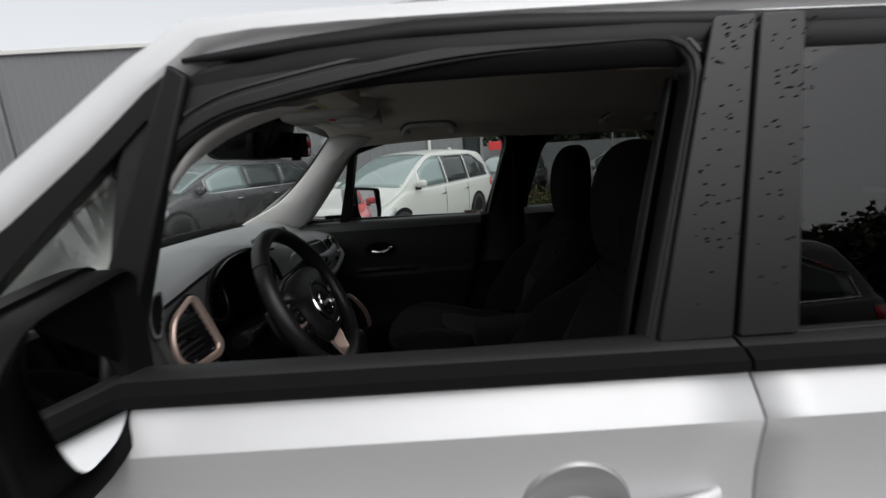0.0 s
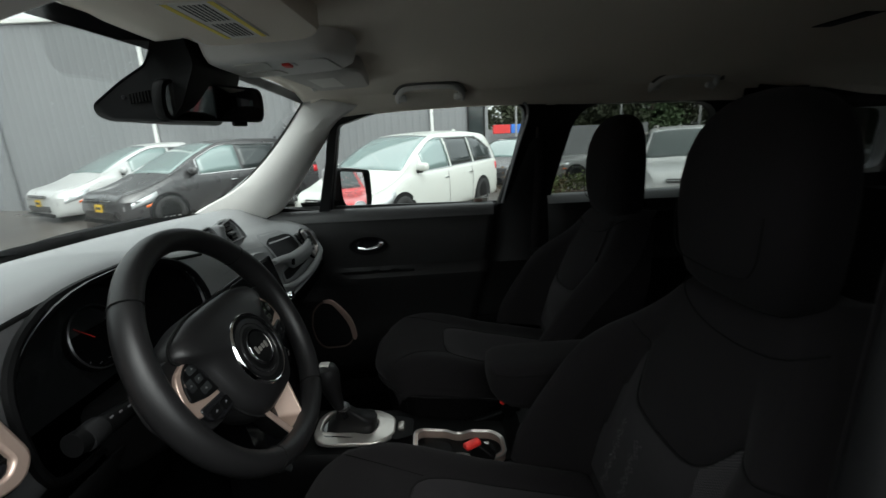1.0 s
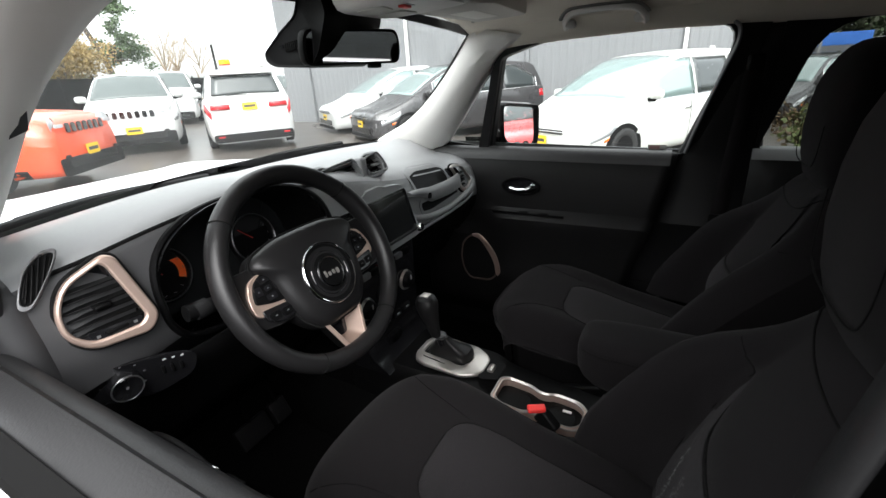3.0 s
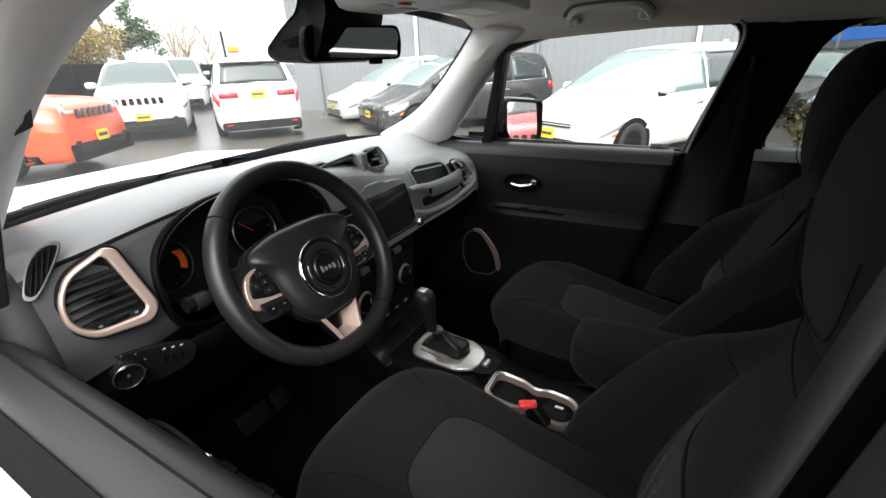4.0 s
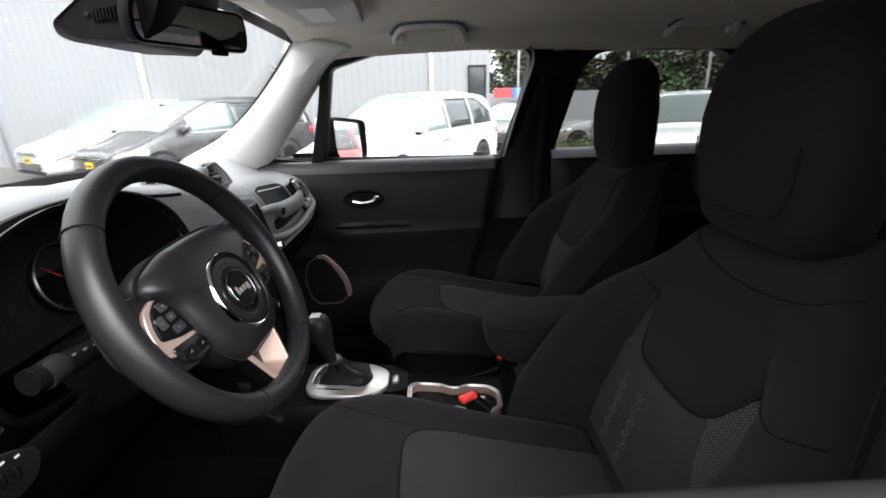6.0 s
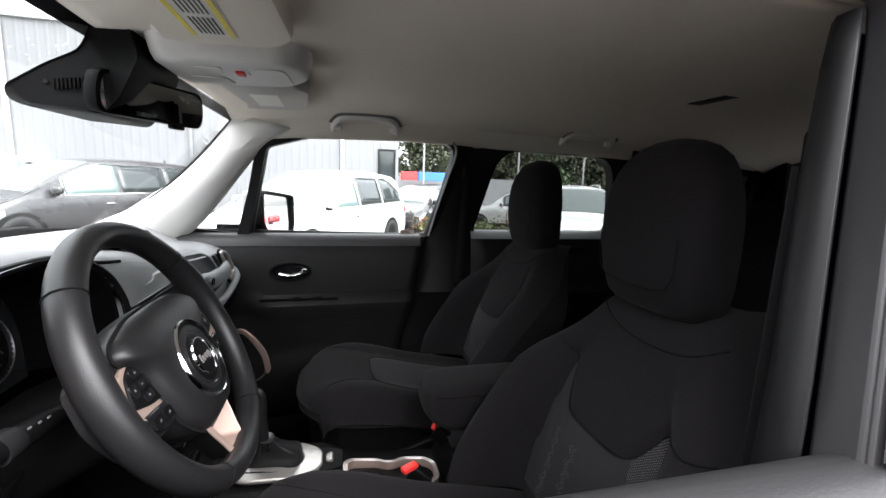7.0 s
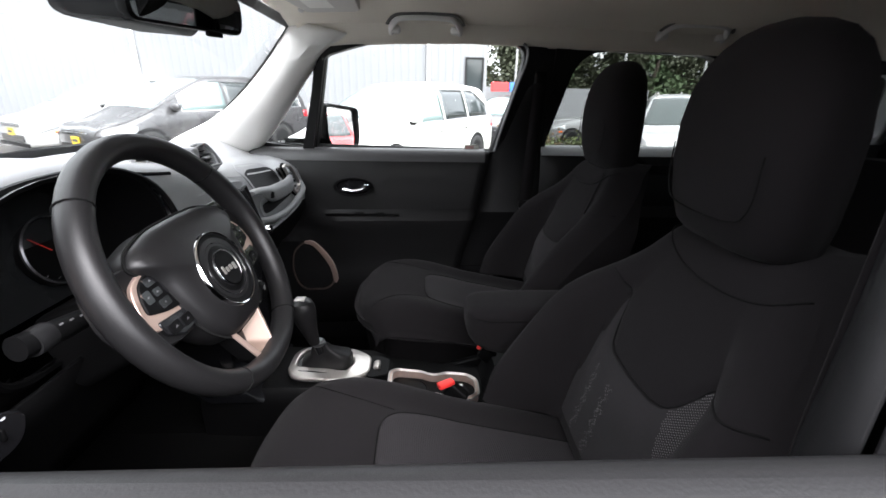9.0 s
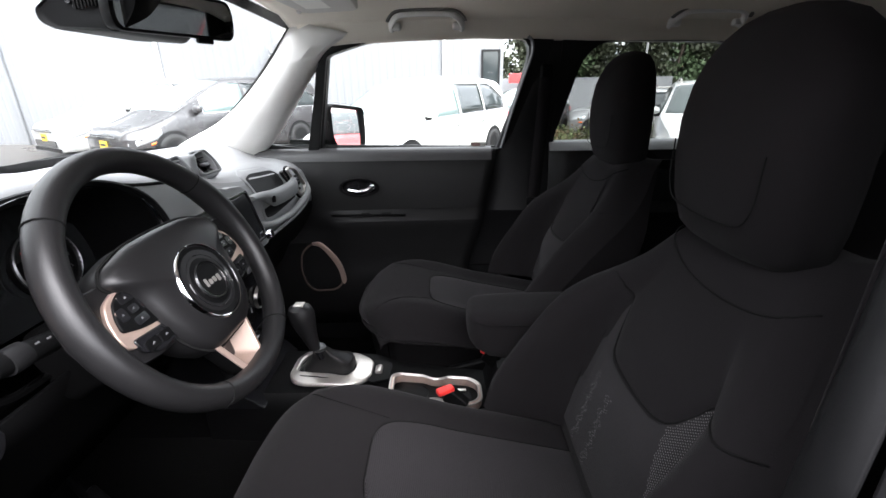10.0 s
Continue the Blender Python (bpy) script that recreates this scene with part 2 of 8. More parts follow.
def shape(name, verts, faces, mat, parent=None, label="", smooth=True, bevel=0.0, solid=0.0, sub=0, angle=38):
    """One mesh from points and faces, with its normals turned outwards."""
    me = bpy.data.meshes.new(name)
    me.from_pydata([tuple(v) for v in verts], [], faces)
    bm = bmesh.new()
    bm.from_mesh(me)
    bmesh.ops.remove_doubles(bm, verts=bm.verts, dist=1e-5)
    bmesh.ops.recalc_face_normals(bm, faces=bm.faces)
    bm.to_mesh(me)
    bm.free()
    me.materials.append(mat)
    ob = new(name, me)
    if solid:
        mod = ob.modifiers.new("thickness", "SOLIDIFY")
        mod.thickness, mod.offset = solid, -1.0
    if bevel:
        mod = ob.modifiers.new("edges", "BEVEL")
        mod.width, mod.segments, mod.limit_method, mod.angle_limit = bevel, 3, "ANGLE", radians(40)
    if sub:
        mod = ob.modifiers.new("round", "SUBSURF")
        mod.levels = mod.render_levels = sub
    return finish(ob, parent, label, smooth, angle)


def part(name, bm, mat, parent=None, label="", smooth=True, angle=38):
    me = bpy.data.meshes.new(name)
    bm.to_mesh(me)
    bm.free()
    me.materials.append(mat)
    return finish(new(name, me), parent, label, smooth, angle)


def thing(name, label, category, at=(0, 0, 0), group="", kind=""):
    ob = new(name)
    ob.empty_display_size = 0.1
    ob.matrix_basis = Matrix.Translation(at)
    return tagged(ob, label, category, group, kind)


def grid_faces(rows, cols, wrap=False):
    f = []
    for i in range(rows - 1):
        for j in range(cols if wrap else cols - 1):
            k = (j + 1) % cols
            f.append((i * cols + j, i * cols + k, (i + 1) * cols + k, (i + 1) * cols + j))
    return f


def sheet(name, rows, mat, parent=None, label="", solid=0.0, **kw):
    return shape(name, [p for r in rows for p in r], grid_faces(len(rows), len(rows[0])), mat, parent, label, solid=solid, **kw)


def loft(name, rings, mat, parent=None, label="", caps=True, **kw):
    n = len(rings[0])
    f = grid_faces(len(rings), n, True)
    if caps:
        f += [tuple(range(n)), tuple(range((len(rings) - 1) * n, len(rings) * n))]
    return shape(name, [p for r in rings for p in r], f, mat, parent, label, **kw)


def smooth_path(pts, steps=6, closed=False):
    """A Catmull-Rom line through the points."""
    P = [Vector(p) for p in pts]
    n, out = len(P), []
    for i in range(n if closed else n - 1):
        a, b = P[i], P[(i + 1) % n]
        p0 = P[(i - 1) % n] if closed or i > 0 else a * 2 - b
        p3 = P[(i + 2) % n] if closed or i + 2 < n else b * 2 - a
        for k in range(steps):
            t = k / steps
            out.append(0.5 * (2 * a + (b - p0) * t + (2 * p0 - 5 * a + 4 * b - p3) * t * t + (3 * a - p0 - 3 * b + p3) * t ** 3))
    if not closed:
        out.append(P[-1])
    return out


def tube(name, pts, r, mat, parent=None, label="", closed=False, n=8, flat=1.0, taper=None, **kw):
    """A round bar along a line."""
    P = [Vector(p) for p in pts]
    rings, m = [], len(P)
    ref = None
    for i, p in enumerate(P):
        a = P[(i - 1) % m] if closed or i else P[0]
        b = P[(i + 1) % m] if closed or i + 1 < m else P[-1]
        d = (b - a).normalized()
        if ref is None:
            ref = d.orthogonal().normalized() if abs(d.z) > 0.9 else d.cross(Vector((0, 0, 1))).normalized()
        u = (ref - d * ref.dot(d)).normalized()
        ref = u
        v = d.cross(u)
        rr = r * (taper[i] if taper else 1.0)
        rings.append([p + u * (rr * math.cos(2 * math.pi * k / n)) + v * (rr * flat * math.sin(2 * math.pi * k / n)) for k in range(n)])
    if closed:
        rings.append(rings[0])
    return loft(name, rings, mat, parent, label, caps=not closed, **kw)


def rounded(poly, r, seg=4):
    """A polygon of (a, b) with its corners rounded; r is a number or one per corner."""
    n, out = len(poly), []
    for i, p in enumerate(poly):
        p = Vector(p)
        a, b = Vector(poly[i - 1]), Vector(poly[(i + 1) % n])
        rr = r[i] if isinstance(r, (list, tuple)) else r
        da, db = a - p, b - p
        k = min(rr, da.length * 0.45, db.length * 0.45)
        s, e = p + da.normalized() * k, p + db.normalized() * k
        for j in range(seg + 1):
            t = j / seg
            out.append(s * (1 - t) ** 2 + p * (2 * t * (1 - t)) + e * t * t)
    return [(q.x, q.y) for q in out]


def slab(name, outline, depth, mat, parent=None, label="", bevel=0.0, **kw):
    """A plate from a closed outline in space, thickened by the vector depth."""
    d, n = Vector(depth), len(outline)
    v = [Vector(p) for p in outline] + [Vector(p) + d for p in outline]
    f = [tuple(range(n)), tuple(range(n, 2 * n))] + [(i, (i + 1) % n, n + (i + 1) % n, n + i) for i in range(n)]
    return shape(name, v, f, mat, parent, label, bevel=bevel, **kw)


def hoop(name, outer, inner, depth, mat, parent=None, label="", bevel=0.0, **kw):
    """A flat frame between two outlines of equal length, thickened by depth."""
    d, n = Vector(depth), len(outer)
    o, i = [Vector(p) for p in outer], [Vector(p) for p in inner]
    v = o + i + [p + d for p in o] + [p + d for p in i]
    f = []
    for a in range(n):
        b = (a + 1) % n
        f += [(a, b, n + b, n + a), (2 * n + a, 2 * n + b, 3 * n + b, 3 * n + a), (a, b, 2 * n + b, 2 * n + a), (n + a, n + b, 3 * n + b, 3 * n + a)]
    return shape(name, v, f, mat, parent, label, bevel=bevel, **kw)


def rbox(name, center, size, r, mat, parent=None, label="", turn=None, seg=3):
    """A box with rounded edges."""
    bm = bmesh.new()
    bmesh.ops.create_cube(bm, size=1.0)
    bmesh.ops.scale(bm, vec=size, verts=bm.verts)
    if r:
        bmesh.ops.bevel(bm, geom=list(bm.edges), offset=min(r, min(size) * 0.49), segments=seg, profile=0.5, affect="EDGES")
    m = Matrix.Translation(center) @ (turn.to_4x4() if turn else Matrix.Identity(4))
    bmesh.ops.transform(bm, matrix=m, verts=bm.verts)
    return part(name, bm, mat, parent, label)


def lathe(name, profile, m, mat, parent=None, label="", n=24, caps=True, **kw):
    """A turned form: (radius, height) pairs round the local z axis, set by the matrix m."""
    rings = [[m @ Vector((r * math.cos(2 * math.pi * k / n), r * math.sin(2 * math.pi * k / n), h)) for k in range(n)] for r, h in profile]
    return loft(name, rings, mat, parent, label, caps=caps, **kw)


def turn(rx=0, ry=0, rz=0):
    return Euler((radians(rx), radians(ry), radians(rz))).to_matrix()


def lerp(pairs, x):
    """Straight-line interpolation in a table of (x, value)."""
    if x <= pairs[0][0]:
        return pairs[0][1]
    for (a, p), (b, q) in zip(pairs, pairs[1:]):
        if x <= b:
            return p + (q - p) * (x - a) / (b - a)
    return pairs[-1][1]


# ---- the silver car: shell ----
YC = 1.244                       # the car's middle line; its front points to -x


def side(sign, x, z, out=0.0):
    """A point on the car's leaning side glass, moved outwards by out."""
    return Vector((x, YC + sign * (0.78 + (0.018 if sign < 0 else 0.0) - 0.19 * (z - 1.145) + out), z))


car = thing("silver_suv", "silver compact SUV with black window frames, parked with its window down", "car", (0, YC, 0))

# roof skin and lining
ROOF_Z = [(-0.56, 1.630), (-0.40, 1.668), (-0.2, 1.688), (0.1, 1.702), (0.6, 1.70), (1.2, 1.69), (1.7, 1.65), (2.0, 1.60)]


def roof_point(x, u, drop=0.0, half=0.70):
    zc = lerp(ROOF_Z, x)
    return Vector((x, YC + half * u, zc - drop - (0.062 - 0.3 * drop) * abs(u) ** 3.2))


xs = [-0.40 + 2.36 * i / 22 for i in range(23)]
us = [-1 + i / 10 for i in range(21)]
sheet("roof", [[roof_point(x + (-0.07 * (1 - u * u) if x < -0.3 else 0), u, 0.0, 0.712) for u in us] for x in xs], SILVER, car, solid=0.012)
for s in (-1, 1):
    tube("roof_rail", smooth_path([roof_point(-0.26, 0.80 * s) + Vector((0, 0, 0.0)), roof_point(-0.10, 0.80 * s) + Vector((0, 0, 0.035)),
                                   roof_point(0.9, 0.80 * s) + Vector((0, 0, 0.055)), roof_point(1.7, 0.80 * s) + Vector((0, 0, 0.05)),
                                   roof_point(1.8, 0.80 * s)], 6), 0.016, SEAL, car, "black roof rail", flat=1.3)

# ground-level hull: hood, wings, tail
def hood_point(x, u):
    z = lerp([(-2.12, 0.98), (-2.05, 1.06), (-1.9, 1.092), (-1.5, 1.118), (-1.08, 1.128)], x)
    w = lerp([(-2.12, 0.66), (-1.9, 0.72), (-1.1, 0.765)], x)
    return Vector((x, YC + w * u, z - 0.045 * abs(u) ** 3 + 0.012 * math.exp(-((abs(u) - 0.55) / 0.12) ** 2)))


sheet("hood", [[hood_point(x, u) for u in us] for x in [-2.12, -2.09, -2.05, -2.0, -1.9, -1.75, -1.6, -1.45, -1.3, -1.18, -1.06]], SILVER, car, solid=0.01)
for s in (-1, 1):
    lathe("washer_jet", [(0.0, 0), (0.016, 0), (0.013, 0.009), (0.0, 0.012)], Matrix.Translation(hood_point(-1.35, 0.36 * s)), SEAL, car, caps=False, n=12)
    rows = []
    for x in (-2.1, -2.0, -1.8, -1.6, -1.4, -1.2, -1.06, -0.9, -0.62):
        top = lerp([(-2.12, 0.92), (-2.0, 1.02), (-1.06, 1.085), (-0.62, 1.09)], x)
        w = lerp([(-2.12, 0.70), (-1.9, 0.79), (-1.1, 0.80), (-0.62, 0.80)], x)
        rows.append([(x, YC + s * (w + d), z) for z, d in ((top, -0.03), (top - 0.02, -0.005), (top - 0.05, 0.012), (top - 0.09, 0.045), (0.9, 0.052), (0.7, 0.06), (0.5, 0.06), (0.3, 0.03))])
    sheet("front_wing", rows, SILVER, car)
    rows = []
    for x in (1.3, 1.5, 1.7, 1.9, 2.05, 2.13):
        w = lerp([(1.3, 0.80), (1.9, 0.79), (2.13, 0.72)], x)
        rows.append([(x, YC + s * (w + d), z) for z, d in ((1.165, -0.01), (1.10, 0.0), (1.06, 0.025), (1.0, 0.055), (0.9, 0.06), (0.7, 0.065), (0.5, 0.06), (0.3, 0.03))])
    sheet("rear_wing", rows, SILVER, car)
slab("front_bumper", [(-2.1, YC - 0.70, 0.25), (-2.1, YC + 0.70, 0.25), (-2.12, YC + 0.66, 0.97), (-2.12, YC - 0.66, 0.97)], (0.06, 0, 0), SILVER, car, bevel=0.02)
slab("tailgate", [(2.13, YC - 0.72, 0.25), (2.13, YC + 0.72, 0.25), (2.10, YC + 0.72, 1.17), (2.10, YC - 0.72, 1.17)], (-0.06, 0, 0), SILVER, car, bevel=0.02)
rbox("cowl", (-1.07, YC, 1.125), (0.14, 1.46, 0.05), 0.02, SEAL, car, "black wiper cowl")
slab("firewall", [(-1.05, YC - 0.74, 0.3), (-1.05, YC + 0.74, 0.3), (-1.02, YC + 0.74, 1.12), (-1.02, YC - 0.74, 1.12)], (0.02, 0, 0), TRIM, car)
slab("tail_glass_frame", [(2.0, YC - 0.66, 1.52), (2.0, YC + 0.66, 1.52), (1.96, YC + 0.66, 1.60), (1.96, YC - 0.66, 1.60)], (-0.04, 0, 0), TRIM, car, bevel=0.008)
for s in (-1, 1):
    for wx in (-1.42, 1.28):
        M = Matrix.Translation((wx, YC + s * 0.78, 0.35)) @ Matrix.Rotation(radians(90), 4, "X")
        w = lathe("wheel", [(0.0, -0.11), (0.22, -0.11), (0.33, -0.1), (0.35, -0.06), (0.35, 0.06), (0.33, 0.1), (0.22, 0.11), (0.0, 0.11)], M, TYRE, car)

# windscreen
def ws_point(u, k):
    """u across from -1 to 1, k from the cowl up to the roof."""
    base = Vector((-1.08 + 0.20 * u * u, YC + 0.70 * u, 1.155))
    top = Vector((-0.478 + 0.078 * u * u, YC + 0.640 * u, 1.630 - 0.045 * u * u))
    p = base.lerp(top, k)
    return p + Vector((-0.25, 0, 0.38)).normalized() * ((0.035 - (0.074 * u ** 4 if u > 0 else 0.0)) * math.sin(math.pi * k))


ob = sheet("windscreen", [[ws_point(u, k / 10) for u in us] for k in range(11)], WINDSCREEN, car, "clear windscreen with rain drops", solid=0.004)
ob.visible_shadow = False
for s in (-1, 1):
    sheet("windscreen_edge", [[ws_point(s * (1.0 - d), k / 12) + Vector((0.006, 0, -0.006)) for d in (0.0, 0.012, 0.022)] for k in range(13)], GLOSS, car)
sheet("windscreen_band", [[ws_point(u, k) + Vector((0.006, 0, -0.006)) for u in us] for k in (0.955, 0.98, 1.0)], GLOSS, car)
sheet("windscreen_foot", [[ws_point(u, k) + Vector((0.006, 0, -0.006)) for u in us] for k in (0.0, 0.045, 0.09)], GLOSS, car)
for y0, y1 in ((0.60, 1.15), (1.25, 1.78)):
    wp = [Vector((-1.04, y0, 1.165)), Vector((-1.06, (y0 + y1) / 2, 1.180)), Vector((-1.03 + 0.06, y1, 1.185))]
    w = thing("wiper", "black windscreen wiper resting on the cowl", "wiper", wp[0], "wipers")
    tube("arm", smooth_path(wp, 5), 0.008, SEAL, w, flat=1.5)
    tube("blade", [p + Vector((-0.012, 0, 0.006)) for p in smooth_path(wp, 5)[2:]], 0.006, TRIM, w)

MAIN = [(-0.385, 1.147), (0.318, 1.147), (0.412, 1.527), (0.10, 1.540), (-0.14, 1.525), (-0.305, 1.478)]
MAIN_D = [(-0.457, 1.122), (0.338, 1.118), (0.455, 1.600), (0.10, 1.590), (-0.106, 1.560), (-0.286, 1.523), (-0.372, 1.468)]
MAIN_R = [0.01, 0.02, 0.075, 0.2, 0.2, 0.02]
MAIN_RD = [0.01, 0.02, 0.085, 0.2, 0.2, 0.06, 0.05]
QUARTER_D = [(-0.775, 1.155), (-0.508, 1.155), (-0.380, 1.530)]
QUARTER = [(-0.585, 1.172), (-0.415, 1.152), (-0.335, 1.462)]
REAR = [(0.512, 1.168), (1.20, 1.172), (1.13, 1.505), (0.60, 1.515)]
REAR_R = [0.02, 0.05, 0.09, 0.10]


def grown(poly, m):
    """The outline moved outwards by m."""
    c = Vector((sum(p[0] for p in poly) / len(poly), sum(p[1] for p in poly) / len(poly)))
    out = []
    for i, p in enumerate(poly):
        a, b = Vector(poly[i - 1]), Vector(poly[(i + 1) % len(poly)])
        t = (b - a).normalized()
        nrm = Vector((t.y, -t.x))
        if nrm.dot(Vector(p) - c) < 0:
            nrm = -nrm
        out.append((p[0] + nrm.x * m, p[1] + nrm.y * m))
    return out


for s in (-1, 1):
    driver = s < 0
    # silver pillar and cant rail over the doors
    rows = []
    for x, z, w in ((-1.06, 1.09, 0.06), (-0.9, 1.195, 0.06), (-0.75, 1.295, 0.06), (-0.6, 1.395, 0.058), (-0.48, 1.492, 0.052), (-0.39, 1.572, 0.044), (-0.30, 1.638, 0.034), (-0.22, 1.648, 0.028),
                    (-0.08, 1.653, 0.026), (0.2, 1.656, 0.026), (0.6, 1.656, 0.026), (1.0, 1.645, 0.026), (1.4, 1.62, 0.03), (1.9, 1.56, 0.03)):
        p = side(s, x, z, 0.008)
        if s > 0 and x < -0.25:
            p = p + Vector((0.10, 0.02, 0))
            rows.append([p + Vector((0.02, -0.012, -w * 0.55)), p, p + Vector((-0.005, -0.002, w * 0.2)), p + Vector((-0.008, -0.006, w * 0.4)), p + Vector((-0.012, -0.012, w * 0.6))])
            continue
        rows.append([p + Vector((0.02, -s * 0.012, -w * 0.55)), p, p + Vector((-0.01, -s * 0.006, w * 0.4)), p + Vector((-0.03, -s * 0.035, w * 0.95)), p + Vector((-0.045, -s * 0.075, w * 1.1))])
    sheet("pillar_and_rail", rows, SILVER, car, "silver windscreen pillar and roof edge", solid=0.006)

# ---- doors ----
SKIN = [(1.130, 0.800), (1.121, 0.8095), (1.100, 0.8265), (1.078, 0.843), (1.060, 0.8555), (1.02, 0.8505), (0.97, 0.846), (0.90, 0.848), (0.82, 0.856), (0.7, 0.864), (0.55, 0.868), (0.42, 0.85), (0.33, 0.82)]


def door_skin(name, s, x0, x1, parent):
    rows = []
    n = 10
    for i in range(n + 1):
        x = x0 + (x1 - x0) * i / n
        rows.append([(x, YC + s * (v + (0.018 if s < 0 else 0.0) + 0.006 * math.sin(math.pi * (x + 0.6) / 1.9)), z - (0.018 * x if z > 0.9 else 0.0)) for z, v in SKIN])
    return sheet(name, rows, SILVER, parent, solid=0.012)


def outline(s, poly, out):
    return [side(s, x, z, out) for x, z in poly]


def belt_strip(name, s, x0, x1, parent, mat=SEAL):
    """Black weather strip along the foot of the windows, with a rounded top."""
    rings = []
    for i in range(9):
        x = x0 + (x1 - x0) * i / 8
        y = lambda v: YC + s * (v + (0.02 if s < 0 else 0.0))
        rings.append([(x, y(v), z - 0.018 * x) for v, z in ((0.770, 1.118), (0.821, 1.124), (0.828, 1.131), (0.825, 1.141), (0.813, 1.151), (0.797, 1.158), (0.778, 1.159), (0.771, 1.15))])
    strip = loft(name, rings, mat, parent)
    if s < 0:
        rings = []
        for i in range(9):
            x = x0 + (x1 - x0) * i / 8
            rings.append([(x, YC + s * (v + 0.02), z - 0.018 * x) for v, z in ((0.8280, 1.117), (0.8390, 1.1265), (0.8360, 1.1405), (0.8160, 1.1535), (0.8150, 1.1505), (0.8200, 1.135))])
        loft("outer_lip", rings, SEAM, strip, "black outer lip")
    return strip


for s in (-1, 1):
    door = thing("front_door", "silver front door with a black window frame and the glass wound down" if s < 0 else "silver front door with black inner panel and closed window",
                 "car door", (0, YC + s * 0.8, 0.33), "front doors")
    door_skin("outer_skin", s, -0.62, 0.483, door)
    belt_strip("belt_strip", s, -0.60, 0.473, door, BELT)
    # frame round the window
    main, quarter = (MAIN_D, QUARTER_D) if s < 0 else (MAIN, QUARTER)
    radii = MAIN_RD if s < 0 else MAIN_R
    inner = rounded(main, radii, 5)
    outer = rounded([(-0.445, 1.09), (0.40, 1.09), (0.497, 1.625), (0.10, 1.628), (-0.17, 1.615), (-0.30, 1.585)], [0.01, 0.01, 0.02, 0.2, 0.2, 0.03], 5)
    if s < 0:
        outer = rounded([(-0.50, 1.09), (0.472, 1.09), (0.538, 1.636), (0.10, 1.640), (-0.12, 1.632), (-0.30, 1.604), (-0.43, 1.50)], [0.01, 0.01, 0.02, 0.2, 0.2, 0.05, 0.05], 5)
    # the driver's frame has its sky reflection put into a lighter rubber
    hoop("window_frame", outline(s, outer, 0.012 if s > 0 else 0.004), outline(s, inner, 0.012 if s > 0 else 0.004), (0, -s * (0.055 if s > 0 else 0.04), 0), SEAL if s > 0 else JAMB, door, "black window frame", bevel=0.004)
    inner2, outer2 = rounded(grown(main, 0.006), radii, 5), rounded(grown(main, 0.024), [r + 0.02 for r in radii], 5)
    hoop("glass_run", outline(s, outer2, 0.022 if s > 0 else 0.010), outline(s, inner2, 0.022 if s > 0 else 0.008), (0, -s * 0.012, 0), PILLAR, door, "rubber glass run", bevel=0.004)
    if s < 0:
        tube("frame_groove", [side(s, x, z, 0.0045) for x, z in rounded(grown(main, 0.034), [r + 0.03 for r in radii], 5)], 0.0035, GLOSS, door, closed=True, n=6)
    # pillar cover and sail
    slab("pillar_cover", outline(s, rounded([(0.357, 1.150), (0.473, 1.150), (0.534, 1.630), (0.468, 1.628)], 0.006, 2) if s < 0 else rounded([(0.372, 1.152), (0.495, 1.152), (0.495, 1.610), (0.462, 1.610)], 0.006, 2), 0.014), (0, s * 0.006, 0), PILLAR, door, "black pillar cover speckled with rain", bevel=0.003)
    hoop("quarter_frame", outline(s, rounded([(-0.93, 1.11), (-0.46, 1.09), (-0.335, 1.612)] if s < 0 else [(-0.86, 1.12), (-0.40, 1.10), (-0.285, 1.575)], [0.02, 0.02, 0.02], 4), 0.010), outline(s, rounded(quarter, 0.012, 4), 0.010), (0, -s * 0.03, 0), SEAL, door, bevel=0.003)
    ob = slab("quarter_glass", outline(s, rounded(grown(quarter, 0.006), 0.012, 4), 0.0), (0, -s * 0.004, 0), QUARTER_PANE if s < 0 else PANE, door, "fixed quarter glass")
    ob.visible_shadow = False
    slab("divider_bar", outline(s, [(-0.535, 1.11), (-0.462, 1.11), (-0.316, 1.585), (-0.345, 1.605)] if s < 0 else [(-0.425, 1.12), (-0.383, 1.12), (-0.300, 1.49), (-0.340, 1.50)], 0.018), (0, -s * (0.022 if s < 0 else 0.045), 0), SEAL, door, "black bar before the window", bevel=0.006)
    if s > 0:
        ob = slab("window_glass", outline(s, rounded(grown(MAIN, 0.01), MAIN_R, 5), -0.004), (0, -0.004, 0), PANE, door, "closed side window dotted with rain")
        # grey tube painted where the rear window seal catches the light
        tube("frame_strip", smooth_path([side(s, x, z, -0.047) for x, z in ((0.318, 1.150), (0.342, 1.250), (0.378, 1.380), (0.405, 1.470), (0.404, 1.512), (0.388, 1.530))], 4), 0.0045, GREYBAR, door, "pale strip standing in for light reflected on the seal", n=8, flat=1.4)
        slab("window_sticker", [side(s, x, z, -0.012) for x, z in ((0.203, 1.152), (0.262, 1.152), (0.262, 1.170), (0.203, 1.170))], (0, 0.001, 0), LABEL_WHITE, door, "small pale label on the glass")
        slab("sticker_bar", [side(s, x, z, -0.0135) for x, z in ((0.207, 1.155), (0.240, 1.155), (0.240, 1.167), (0.207, 1.167))], (0, 0.001, 0), FADED, door, "faded red print")
        ob.visible_shadow = False
    # handle
    m = Matrix.Translation((0.212, YC + s * (0.846 + (0.022 if s < 0 else 0)), 0.918)) @ Matrix.Rotation(radians(-90 * s), 4, "X")
